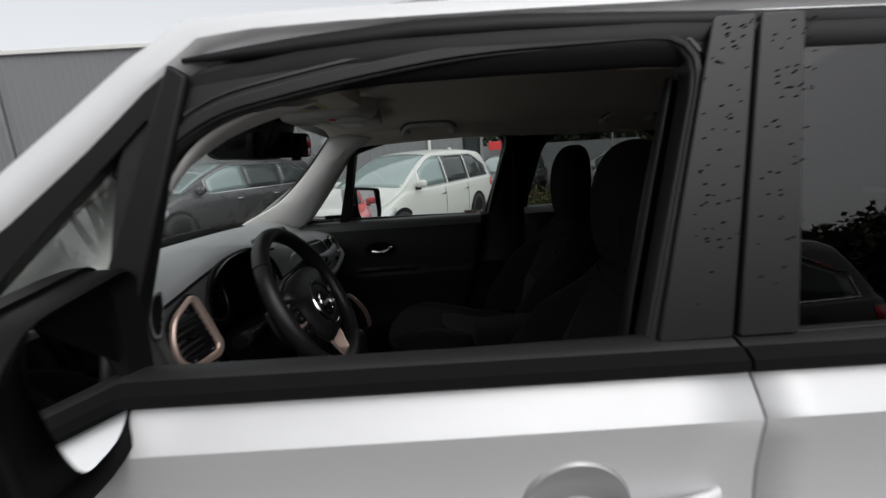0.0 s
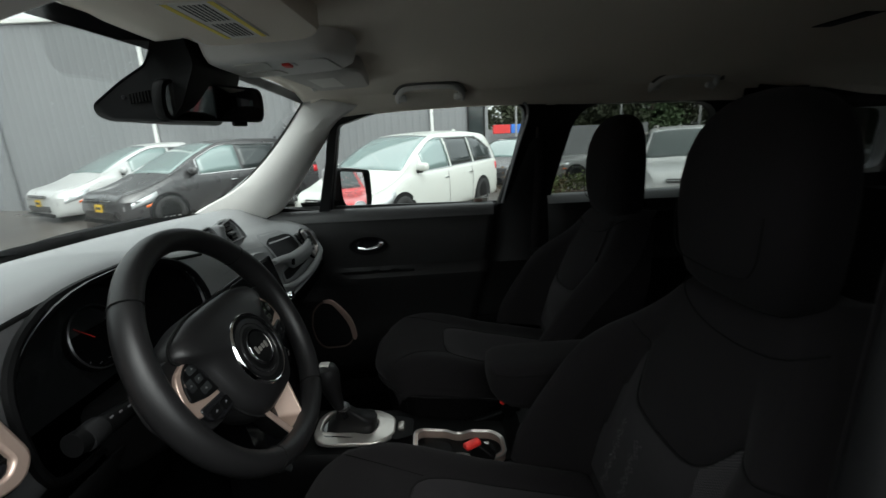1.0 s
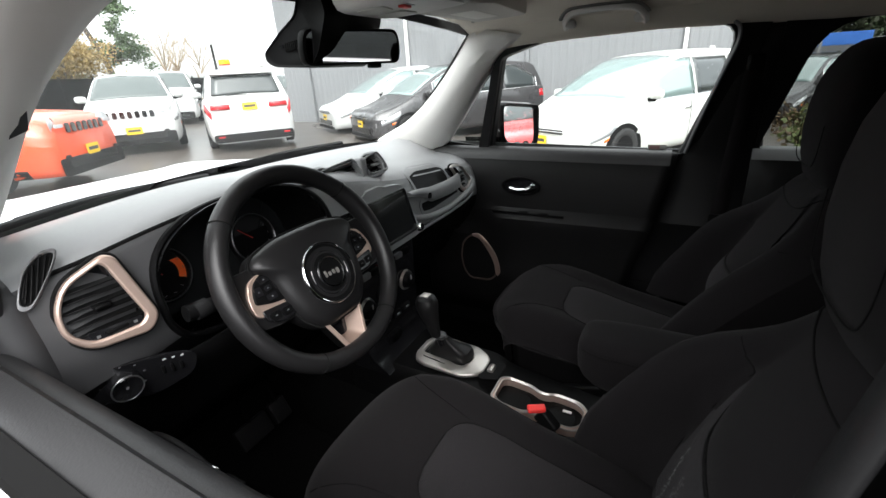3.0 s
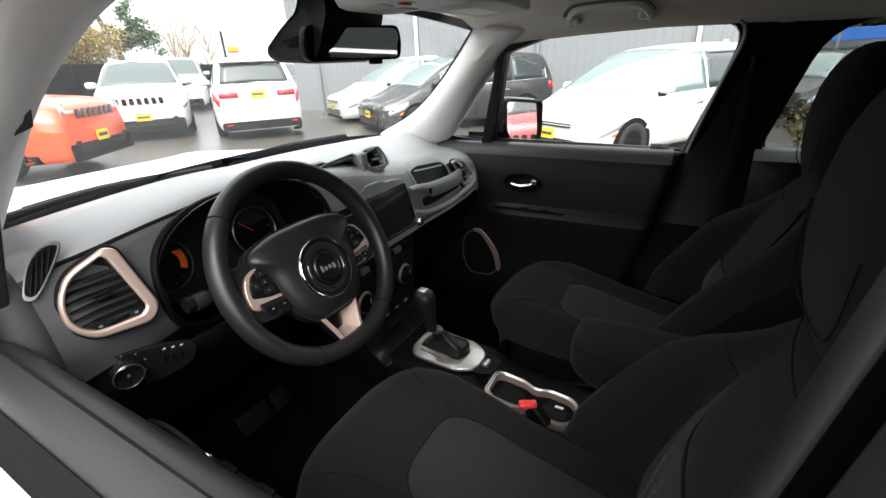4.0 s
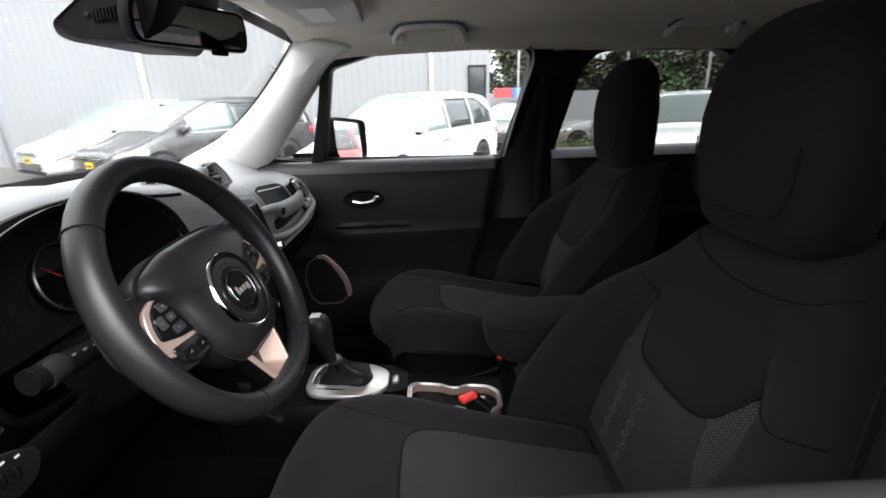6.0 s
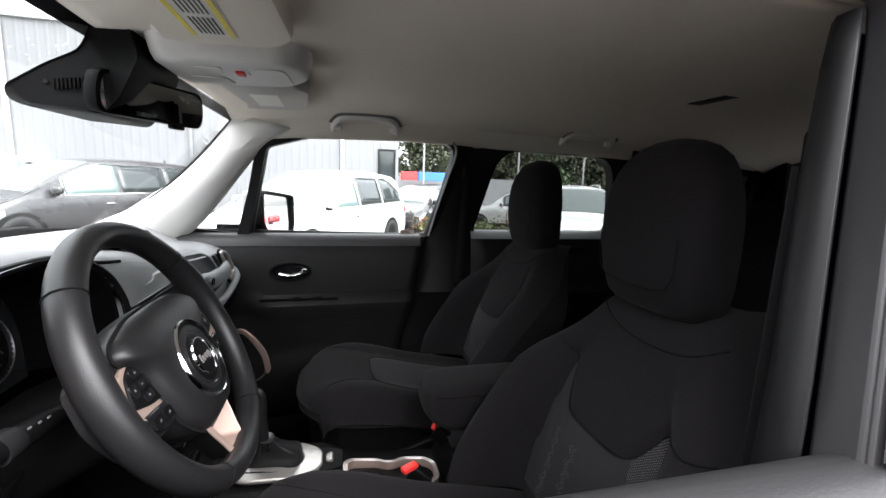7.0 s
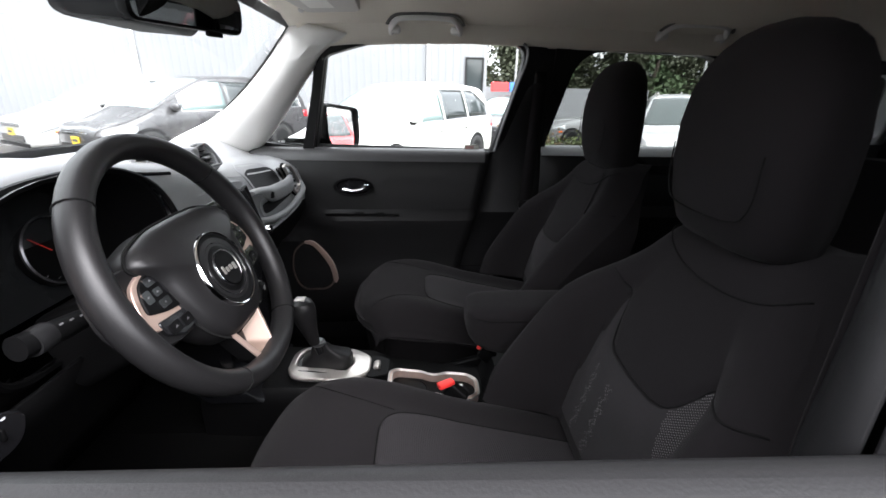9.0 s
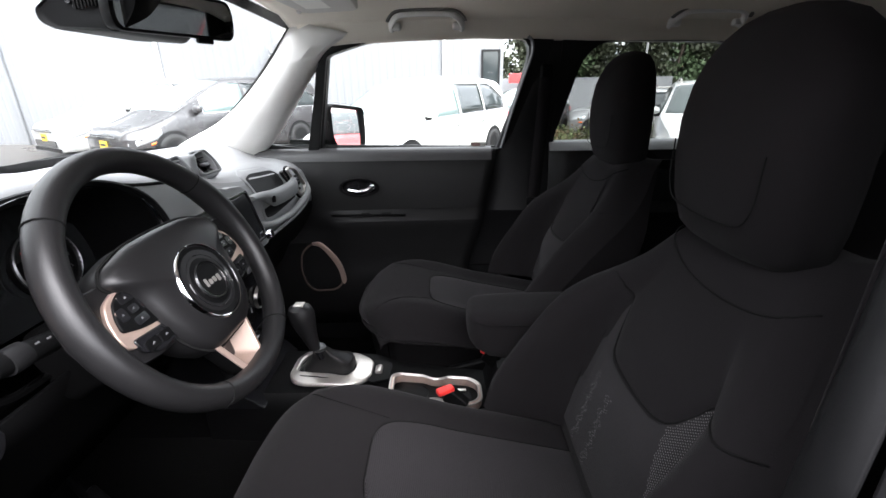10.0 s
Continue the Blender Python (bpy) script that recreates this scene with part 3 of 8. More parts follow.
    # darker paint stands in for shade in the silver hollow
    lathe("handle_cup", [(0.0, 0.002), (0.035, 0.003), (0.062, 0.006), (0.080, 0.0095), (0.084, 0.006), (0.086, -0.004)], m, STEEL_PAINT, door, "round hollow behind the handle, its shade put into darker paint", caps=False, n=36)
    loft("handle", [[(x, YC + s * (0.872 + h + r * math.cos(a)), 0.918 + 0.019 * math.sin(a)) for a in [2 * math.pi * k / 12 for k in range(12)]]
                    for x, h, r in ((0.10, 0.0, 0.004), (0.12, 0.008, 0.009), (0.20, 0.020, 0.010), (0.28, 0.024, 0.010), (0.36, 0.020, 0.011), (0.41, 0.008, 0.012), (0.43, 0.0, 0.008))], SILVER, door)
    tube("handle_gap", [(0.345, YC + s * (0.9035 + 0.0195 * math.cos(a) * 0.55), 0.908 + 0.0195 * math.sin(a)) for a in [-1.2 + 2.4 * k / 8 for k in range(9)]], 0.0012, SEAL, door, n=5)
    # outside mirror
    mir = thing("side_mirror", "black and silver door mirror on the front corner" if s < 0 else "silver and black door mirror spotted with rain", "mirror", (-0.46, YC + s * 0.80, 1.1), "door mirrors")
    c = Vector((-0.470, YC + s * 0.905, 1.198)) if s < 0 else Vector((-0.335, 2.135, 1.222))
    yaw = turn(0, 0, 0 if s < 0 else -32)
    big = 1.13 if s < 0 else 0.88
    shp = [(a * big * -s, b * big) for a, b in rounded([(-0.105, -0.060), (-0.020, -0.122), (0.095, -0.120), (0.112, -0.06), (0.110, 0.085 if s > 0 else 0.040), (0.060, 0.092), (-0.108, 0.112)], [0.05, 0.05, 0.04, 0.05, 0.04, 0.05, 0.03], 4)]
    rings = []
    for k, (dx, sc) in enumerate(((0.030, 0.84), (0.040, 0.86), (0.055, 0.93), (0.058, 0.97), (0.052, 1.0), (0.02, 1.0), (-0.02, 0.98), (-0.05, 0.88), (-0.07, 0.62), (-0.075, 0.3))):
        ky = sc * (0.86 if sc < 0.9 and dx > 0 else 1.0) if s < 0 else sc
        rings.append([c + yaw @ Vector((dx, -a * ky, b * sc)) for a, b in shp])
    loft("housing", rings, TRIM if s < 0 else SEAL, mir, "black mirror housing")
    rings = [[c + yaw @ Vector((dx, -a * sc, max(b, -0.03) * sc + 0.004)) for a, b in shp] for dx, sc in ((0.005, 1.012), (-0.02, 1.005), (-0.05, 0.93), (-0.072, 0.70), (-0.082, 0.36))]
    loft("cap", rings, TRIM if s < 0 else SILVER, mir, "black mirror cap" if s < 0 else "silver mirror cap")
    tilt = turn(0, -9 if s < 0 else -2.5, (8 if s < 0 else 0))
    slab("mirror_glass", [c + yaw @ (Vector((0.040, 0, 0)) + tilt @ (Vector((0.0, 0.020 - a * 0.66, 0.010 + b * 0.80)) if s < 0 else Vector((0.0, -a * 0.85, b * 0.84)))) for a, b in shp], yaw @ tilt @ Vector((-0.003, 0, 0)), MIRROR, mir, "mirror glass")
    if s < 0:
        loft("foot", [[Vector((x, YC + s * v, z)) for x, z in ((-0.50 - w, 1.09), (-0.455 + w, 1.085), (-0.452 + w, 1.125), (-0.50 - w, 1.13))] for v, w in ((0.815, 0.012), (0.84, 0.006), (0.87, 0.006), (0.895, 0.012))], SEAL, mir)
    else:
        loft("foot", [[Vector((x, YC + s * v, z)) for x, z in ((-0.46 - w, 1.10), (-0.40 + w, 1.10), (-0.40 + w, 1.135 + w), (-0.46 - w, 1.135 + w))] for v, w in ((0.79, 0.05), (0.815, 0.03), (0.85, 0.02), (0.88, 0.025))], SEAL, mir)
    # rear door
    rd = thing("rear_door", "silver rear door with black frame and dark window", "car door", (0.9, YC + s * 0.8, 0.33), "rear doors")
    door_skin("outer_skin", s, 0.490, 1.30, rd)
    belt_strip("belt_strip", s, 0.479, 1.30, rd)
    outer = rounded([(0.478 if s < 0 else 0.505, 1.10), (1.42, 1.10), (1.30, 1.625), (0.543 if s < 0 else 0.51, 1.636)], [0.01, 0.02, 0.06, 0.02], 5)
    inner = rounded(REAR if s > 0 else [(0.580, 1.150), (1.22, 1.15), (1.14, 1.60), (0.612, 1.620)], REAR_R if s > 0 else [0.01, 0.05, 0.09, 0.01], 5)
    hoop("window_frame", outline(s, outer, 0.012), outline(s, inner, 0.012), (0, -s * 0.055, 0), SEAL, rd, bevel=0.004)
    if s < 0:
        slab("pillar_cover", outline(s, rounded([(0.482, 1.150), (0.577, 1.150), (0.610, 1.630), (0.542, 1.630)], 0.006, 2), 0.014), (0, s * 0.006, 0), PILLAR, rd, "black pillar cover speckled with rain", bevel=0.003)
    ob = slab("window_glass", outline(s, rounded(grown(REAR if s > 0 else [(0.580, 1.150), (1.22, 1.15), (1.14, 1.60), (0.612, 1.620)], 0.012), 0.06, 5), -0.002), (0, -s * 0.004, 0), REAR_PANE if s > 0 else PRIVACY, rd, "rear side window")
    # rear quarter and pillar
    ring = rounded([(1.30, 1.10), (2.05, 1.12), (1.99, 1.56), (1.22, 1.585)], 0.03, 4)
    hole = rounded([(1.48, 1.20), (1.86, 1.22), (1.83, 1.45), (1.45, 1.47)], 0.05, 4)
    hoop("rear_pillar", outline(s, ring, 0.006), outline(s, hole, 0.006), (0, -s * 0.06, 0), SILVER, car, bevel=0.004)
    ob = slab("rear_quarter_glass", outline(s, rounded(grown([(1.48, 1.20), (1.86, 1.22), (1.83, 1.45), (1.45, 1.47)], 0.01), 0.05, 4), 0.0), (0, -s * 0.004, 0), PRIVACY, car)
ob = slab("rear_window", [(2.06, YC - 0.60, 1.19), (2.06, YC + 0.60, 1.19), (1.985, YC + 0.55, 1.53), (1.985, YC - 0.55, 1.53)], (0.004, 0, 0), PRIVACY, car)
for s in (-1, 1):
    slab("tail_pillar", [(2.07, YC + s * 0.57, 1.17), (2.07, YC + s * 0.73, 1.17), (2.0, YC + s * 0.70, 1.56), (1.97, YC + s * 0.52, 1.56)], (-0.05, 0, 0), TRIM, car, bevel=0.01)

# black seal between the roof edge and the driver's door frames
sheet("roof_seal", [[(x, 0.527, z), (x, 0.5255, z - d * 0.5), (x, 0.527, z - d)] for x, z, d in ((-0.325, 1.610, 0.004), (-0.234, 1.622, 0.016), (-0.148, 1.632, 0.024), (0.019, 1.646, 0.030), (0.16, 1.647, 0.030), (0.30, 1.643, 0.028), (0.462, 1.637, 0.026), (0.80, 1.624, 0.026))],
      SEAL, car, "black rubber roof seal", solid=0.004)

# ---- headliner and pale pillar trims ----
lining = thing("headliner", "pale grey-beige cloth roof lining", "headliner", (0.3, YC, 1.55))


def lin_point(x, u):
    """The roof lining; it falls towards the sides and dips behind the windscreen."""
    zc = lerp([(-0.49, 1.623), (-0.38, 1.629), (-0.2, 1.636), (0.0, 1.640), (0.5, 1.640), (1.2, 1.624), (1.7, 1.588), (2.0, 1.535)], x)
    return Vector((x, YC + 0.70 * u, zc - 0.012 * u * u - 0.072 * max(0.0, abs(u) - 0.62) ** 1.6 / 0.38 ** 1.6))


lx = [-0.475, -0.44, -0.39, -0.3, -0.2, -0.08, 0.05, 0.2, 0.4, 0.6, 0.8, 1.0, 1.2, 1.4, 1.6, 1.8, 1.97]
lu = [-0.895 + 1.895 * i / 30 for i in range(31)]
sheet("cloth", [[lin_point(x + (0.078 * u * u if x < -0.35 else 0), u) for u in lu] for x in lx], LINER, lining, solid=0.008)
for s in (-1, 1):
    # pale trim over the windscreen pillar
    A = smooth_path([(-0.99, YC + 0.675, 1.115), (-0.850, YC + 0.645, 1.195), (-0.705, YC + 0.641, 1.265), (-0.592, YC + 0.641, 1.352), (-0.478, YC + 0.641, 1.474), (-0.403, YC + 0.642, 1.586)], 5) if s > 0 else smooth_path([(-1.00, YC + s * 0.675, 1.10), (-0.855, YC + s * 0.642, 1.192), (-0.735, YC + s * 0.638, 1.315), (-0.605, YC + s * 0.638, 1.425), (-0.495, YC + s * 0.640, 1.518), (-0.400, YC + s * 0.642, 1.588)], 5)
    B = smooth_path([side(s, -0.640, 1.13, -0.03), side(s, -0.575, 1.19, -0.03), side(s, -0.490, 1.29, -0.03), side(s, -0.405, 1.40, -0.03), side(s, -0.325, 1.495, -0.03), side(s, -0.22, 1.545, -0.035)], 5)
    # the driver's trim has a fuller bulge
    C_ = smooth_path([(-0.88, 0.590, 1.185), (-0.745, 0.618, 1.308), (-0.605, 0.634, 1.400), (-0.475, 0.638, 1.462), (-0.315, 0.638, 1.522), (-0.160, 0.636, 1.558)], 5)
    rows = []
    for a, b, c_ in zip(A, B, C_):
        b = b + Vector((0.024 if s > 0 else 0.0, 0, 0))
        mid = a.lerp(b, 0.5) + Vector((0.02, -s * 0.040, -0.008)) if s > 0 else c_
        q = a.lerp(mid, 0.5) + Vector((0.012, -s * 0.008, -0.003))
        e = mid.lerp(b, 0.5) + Vector((0.01, -s * 0.010, -0.006))
        rows.append([a, a + Vector((0.010, -s * 0.006, -0.002)), q, mid, e, b + Vector((0, -s * 0.014, 0)), b + Vector((0, s * 0.01, 0.0))])
    sheet("pillar_trim", rows, PILLAR_IN, lining, "pale grey windscreen pillar trim", solid=-0.004)
    if s < 0:
        tube("trim_joint", [r + Vector((0, 0.003, 0.001)) for r in rows[19][1:6]], 0.0022, SEAM, lining)
    # cloth side rail above the doors
    rows = []
    for x, z in ((-0.38, 1.535), (-0.22, 1.552), (-0.05, 1.560), (0.2, 1.566), (0.42, 1.560), (0.6, 1.552), (0.9, 1.55), (1.2, 1.54), (1.5, 1.52), (1.9, 1.48)):
        p = side(s, x, z, 0.0)
        dz = -0.014 if s > 0 else 0.012
        rows.append([p + Vector((0, -s * 0.020, -0.022 + dz)), p + Vector((0, -s * 0.035, -0.020 + dz)), p + Vector((0, -s * 0.055, dz)), Vector((x, YC + s * 0.62, lin_point(x, 0.88).z + 0.004)), Vector((x, YC + s * 0.58, lin_point(x, 0.83).z + 0.008))])
    if s < 0:
        # a deep black seal hangs over the driver's opening
        foot = [(-0.430, 1.395), (-0.404, 1.432), (-0.366, 1.489), (-0.315, 1.526), (-0.25, 1.543), (-0.153, 1.557), (-0.03, 1.566), (0.15, 1.569), (0.38, 1.569), (0.60, 1.560), (0.9, 1.555), (1.2, 1.545), (1.5, 1.525), (1.9, 1.485)]
        sheet("door_seal", [[(x - 0.03 * (x < -0.3), 0.522, z + 0.055), (x, 0.540, z + 0.004), (x, 0.546, z), (x, 0.556, z + 0.002), (x, 0.583, z + 0.012)] for x, z in foot], SEAL, lining, "black rubber seal over the door opening", solid=0.004)
        rows = [r[2:] for r in rows]
    sheet("side_rail", rows, LINER, lining, solid=0.004)
tube("pillar_joint", [lin_point(-0.37, 0.9), side(1, -0.29, 1.54, -0.05)], 0.002, SEAM, lining)

for s in (-1, 1):
    # black trim over the centre pillar
    pil = thing("centre_pillar_trim", "black plastic trim over the pillar between the doors", "pillar trim", (0.45, YC + s * 0.72, 0.3), "pillar trims")
    rows = []
    for z, x0, x1, d in ((0.35, 0.36, 0.56, 0.05), (0.70, 0.345, 0.555, 0.055), (0.90, 0.34, 0.55, 0.06), (0.915, 0.33, 0.55, 0.072), (1.10, 0.33, 0.53, 0.066), (1.20, 0.345, 0.520, 0.062), (1.38, 0.388, 0.545, 0.06), (1.50, 0.418, 0.572, 0.055), (1.55, 0.43, 0.60, 0.05)):
        d *= 1.0 if s < 0 or z < 1.0 else (0.55 if z < 1.45 else 0.35 if z < 1.52 else 0.10)
        x0 = x0 if s < 0 else x0 + 0.018 if z > 1.45 else min(x0, lerp([(0.35, 0.08), (0.67, 0.180), (0.75, 0.197), (0.83, 0.224), (0.90, 0.244), (0.967, 0.258), (1.157, 0.297), (1.20, 0.32), (1.38, 0.38)], z))
        y = lambda q: YC + s * (0.78 - 0.19 * max(0.0, z - 1.145) - q)
        rows.append([(x0, y(0.012), z), (x0 + 0.004, y(d * 0.7), z), (x0 + 0.02, y(d), z), (x0 + 0.06, y(d + 0.012), z), (x1 - 0.05, y(d + 0.012), z), (x1 - 0.012, y(d), z), (x1, y(d * 0.6), z), (x1 + 0.002, y(0.012), z)])
    sheet("cover", rows, SEAL, pil, solid=0.004)
    belt = thing("seat_belt", "black woven seat belt hanging on the centre pillar", "seat belt", (0.45, YC + s * 0.65, 0.5), "seat belts")
    rbox("anchor", (0.458, YC + s * 0.655, 1.405), (0.045, 0.022, 0.075), 0.01, TRIM, belt)
    rows = [[(x - 0.023, y, z), (x + 0.023, y, z)] for x, y, z in ((0.455, YC + s * 0.643, 1.40), (0.45, YC + s * 0.644, 1.25), (0.44, YC + s * 0.648, 1.05), (0.435, YC + s * 0.655, 0.85), (0.43, YC + s * 0.668, 0.55))]
    sheet("webbing", rows, FABRIC, belt, solid=0.002)
    rbox("tongue", (0.437, YC + s * 0.645, 0.93), (0.05, 0.006, 0.03), 0.002, CHROME, belt, "metal tongue")
    rbox("tongue_grip", (0.437, YC + s * 0.645, 0.96), (0.055, 0.014, 0.03), 0.005, TRIM, belt)
    # black rear trims
    sheet("rear_trim", [[side(s, x, z, -0.065 - 0.03 * math.sin(q)) for x, q in ((1.20, 0.2), (1.28, 1.2), (1.42, 1.5))] for z in (0.5, 0.9, 1.12, 1.3, 1.45, 1.54)], TRIM, car, solid=0.004)
    sheet("rear_trim", [[side(s, x, z, -0.07) for x in (1.87, 1.95, 2.0)] for z in (0.5, 0.9, 1.12, 1.3, 1.45, 1.54)], TRIM, car, solid=0.004)
    sheet("luggage_side", [[side(s, x, z, -0.07) for x in (1.28, 1.5, 1.8, 2.02)] for z in (0.5, 0.8, 1.0, 1.20)], TRIM, car, solid=0.004)
    sheet("rear_header", [[side(s, x, z, -0.07) for x in (1.25, 1.5, 1.8, 2.02)] for z in (1.455, 1.50, 1.56)], TRIM, car, solid=0.004)
# floor
slab("floor_pan", [(-1.06, YC - 0.85, 0.33), (2.1, YC - 0.85, 0.33), (2.1, YC + 0.85, 0.33), (-1.06, YC + 0.85, 0.33)], (0, 0, -0.04), CARPET, car, "black carpeted floor")
sheet("toe_board", [[(x, YC - 0.74 + 1.48 * i / 6, z) for i in range(7)] for x, z in ((-0.55, 0.335), (-0.75, 0.36), (-0.95, 0.55), (-1.0, 0.75))], CARPET, car)
loft("tunnel", [[(x, YC + v, z) for v, z in ((-0.15, 0.335), (-0.13, 0.5), (-0.10, 0.55), (0.10, 0.55), (0.13, 0.5), (0.15, 0.335))] for x in (-0.95, -0.4, 0.3, 1.0)], CARPET, car)

for s in (-1, 1):
    loft("door_sill", [[(x, YC + s * v, z) for v, z in ((0.70, 0.335), (0.70, 0.43), (0.715, 0.45), (0.82, 0.45), (0.84, 0.43), (0.84, 0.30))] for x in (-0.9, -0.3, 0.4, 1.35)], TRIM, car, "black door sill")
    slab("kick_panel", [(-1.06, YC + s * 0.725, 0.32), (-0.60, YC + s * 0.715, 0.32), (-0.60, YC + s * 0.705, 1.10), (-1.06, YC + s * 0.72, 1.13)], (0, s * 0.02, 0), TRIM, car, "black footwell side panel")


# ---- dashboard ----
dash = thing("dashboard", "dark grey soft-touch dashboard with bronze-ringed vents", "dashboard", (-0.7, YC, 0.6))
EDGE = [(0.50, 1.226), (0.60, 1.235), (0.70, 1.248), (0.82, 1.258), (0.95, 1.252), (1.08, 1.228), (1.25, 1.205), (1.42, 1.172), (1.65, 1.145), (1.95, 1.120)]
ys = [YC - 0.735 + 1.47 * i / 40 for i in range(41)]


def ease(pairs, x):
    """A smooth line through a table of (x, value)."""
    n = len(pairs)
    i = max(0, min(n - 2, sum(1 for p in pairs[1:-1] if x > p[0])))
    (a, p), (b, q) = pairs[i], pairs[i + 1]
    slope = lambda k: (pairs[min(n - 1, k + 1)][1] - pairs[max(0, k - 1)][1]) / (pairs[min(n - 1, k + 1)][0] - pairs[max(0, k - 1)][0])
    t, h = (x - a) / (b - a), b - a
    t = max(0.0, min(1.0, t))
    return p * (2 * t ** 3 - 3 * t * t + 1) + slope(i) * h * (t ** 3 - 2 * t * t + t) + q * (3 * t * t - 2 * t ** 3) + slope(i + 1) * h * (t ** 3 - t * t)


def dash_profile(y):
    e = ease(EDGE, y)
    v = (y - YC) / 0.735
    back = -1.06 + 0.20 * v * v
    curve = 0.05 * max(0.0, abs(v) - 0.55)
    f = -0.45 + curve * 0.3
    # a crisp edge before the driver, a full round one before the passenger
    w = max(0.0, min(1.0, (y - 1.10) / 0.28))
    w = w * w * (3 - 2 * w)
    turnover = [(p[0] + (q[0] - p[0]) * w, e + p[1] + (q[1] - p[1]) * w) for p, q in (((-0.60, 0.004), (-0.62, 0.010)), ((-0.52, 0.004), (-0.555, 0.005)), ((-0.48, -0.002), (-0.508, -0.006)), ((-0.462, -0.012), (-0.482, -0.018)),
                ((-0.458, -0.020), (-0.467, -0.029)), ((f - 0.004, -0.026), (f - 0.006, -0.042)), ((f + 0.004, -0.045), (f + 0.003, -0.060)))]
    return [(back, 1.150), (back + 0.06, 1.175), (back + 0.16, 1.196), (-0.74 + 0.05 * v * v, ease([(0.5, 1.222), (0.9, 1.238), (1.3, 1.214), (1.95, 1.185)], y))] + turnover + [
            (f + 0.016, e - 0.09), (f + 0.022, e - 0.14), (f + 0.018, e - 0.19), (f - 0.01, e - 0.245), (f - 0.06, e - 0.31), (f - 0.12, 0.80), (f - 0.2, 0.68)]


sheet("upper_pad", [[(x, y, z) for x, z in dash_profile(y)[:9]] for y in ys], DASH, dash, "grained upper pad", angle=60)
fy = [YC - 0.735 + 1.47 * i / 120 for i in range(121)]
frows = []
for y in fy:
    pr = dash_profile(y)[8:]
    frows.append([Vector((pr[i][0], y, pr[i][1])).lerp(Vector((pr[i + 1][0], y, pr[i + 1][1])), t / 3) for i in range(len(pr) - 1) for t in range(3)] + [Vector((pr[-1][0], y, pr[-1][1]))])
ffaces = []
for q in grid_faces(len(frows), len(frows[0])):
    c = sum((frows[k // len(frows[0])][k % len(frows[0])] for k in q), Vector()) / 4
    if abs((c.y - 0.870) / 0.206) ** 2.6 + abs((c.z - 1.118) / 0.122) ** 2.6 > 1:
        ffaces.append(q)
flat_v = [p for r in frows for p in r]
# openings in the passenger's side: a tray above the grab bar and the gap below it
TRAY = rounded([(1.496, 1.134), (1.556, 1.139), (1.712, 1.123), (1.732, 1.115), (1.718, 1.074), (1.607, 1.074), (1.500, 1.090)], [0.012, 0.03, 0.02, 0.012, 0.012, 0.05, 0.012], 4)
GAP = rounded([(1.500, 1.046), (1.625, 1.046), (1.745, 1.040), (1.770, 1.020), (1.690, 1.016), (1.556, 1.012), (1.505, 1.020)], [0.010, 0.04, 0.012, 0.012, 0.04, 0.03, 0.012], 4)


def inside(y, z, poly):
    hit = False
    for (a, b), (c, d) in zip(poly, poly[1:] + poly[:1]):
        if (b > z) != (d > z) and y < a + (c - a) * (z - b) / (d - b):
            hit = not hit
    return hit


def on_face(y, z, out=0.0):
    """The point of the dash face at this breadth and height, moved towards the cabin by out."""
    return Vector((lerp(sorted((q[1], q[0]) for q in dash_profile(y)[4:]), z) + out, y, z))


ffaces = [q for q in ffaces if not any(inside(sum(flat_v[k].y for k in q) / 4, sum(flat_v[k].z for k in q) / 4, p) for p in (TRAY, GAP))]
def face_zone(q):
    """Which cloth of the dash a face belongs to: driver's side in the shaded grey, middle and passenger's side in the
    lit grey, or the black foot.
    """
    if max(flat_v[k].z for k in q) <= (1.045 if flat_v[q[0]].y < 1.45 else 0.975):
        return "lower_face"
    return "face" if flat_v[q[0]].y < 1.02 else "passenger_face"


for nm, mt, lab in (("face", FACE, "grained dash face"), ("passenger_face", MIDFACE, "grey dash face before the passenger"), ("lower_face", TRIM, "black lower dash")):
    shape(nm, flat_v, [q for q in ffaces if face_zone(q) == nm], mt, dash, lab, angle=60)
# smooth lip round the instrument opening
lip = []
for k in range(72):
    a = 2 * math.pi * k / 72
    cy_, cz_ = math.cos(a), math.sin(a)
    y = 0.870 + 0.210 * math.copysign(abs(cy_) ** (2 / 2.6), cy_)
    z = min(1.118 + 0.125 * math.copysign(abs(cz_) ** (2 / 2.6), cz_), ease(EDGE, y) - 0.006)
    pr = sorted((q[1], q[0]) for q in dash_profile(y)[7:])
    lip.append((lerp(pr, z) + 0.001, y, z))
tube("cluster_lip", lip, 0.0065, TRIM, dash, closed=True, n=8)
tube("pad_seam", [(-0.460, y, ease(EDGE, y) - 0.018) for y in ys[1:-1] if y < 1.17], 0.0035, SEAM, dash)


def slats(parent, m, w, h, n, mat=TRIM, pitch=25):
    """Louvres across a vent whose opening is w by h in the plane of m."""
    me = None
    for i in range(n):
        z = -h / 2 + h * (i + 0.5) / n
        ob = rbox("slat", (0, 0, 0), (0.011, w, 0.0022), 0.0008, mat, None, seg=1) if me is None else new("slat", me)
        me = ob.data
        ob.parent, ob.matrix_parent_inverse = parent, parent.matrix_basis.inverted()
        ob.matrix_basis = m @ Matrix.Translation((0, 0, z)) @ Matrix.Rotation(radians(pitch), 4, "Y")


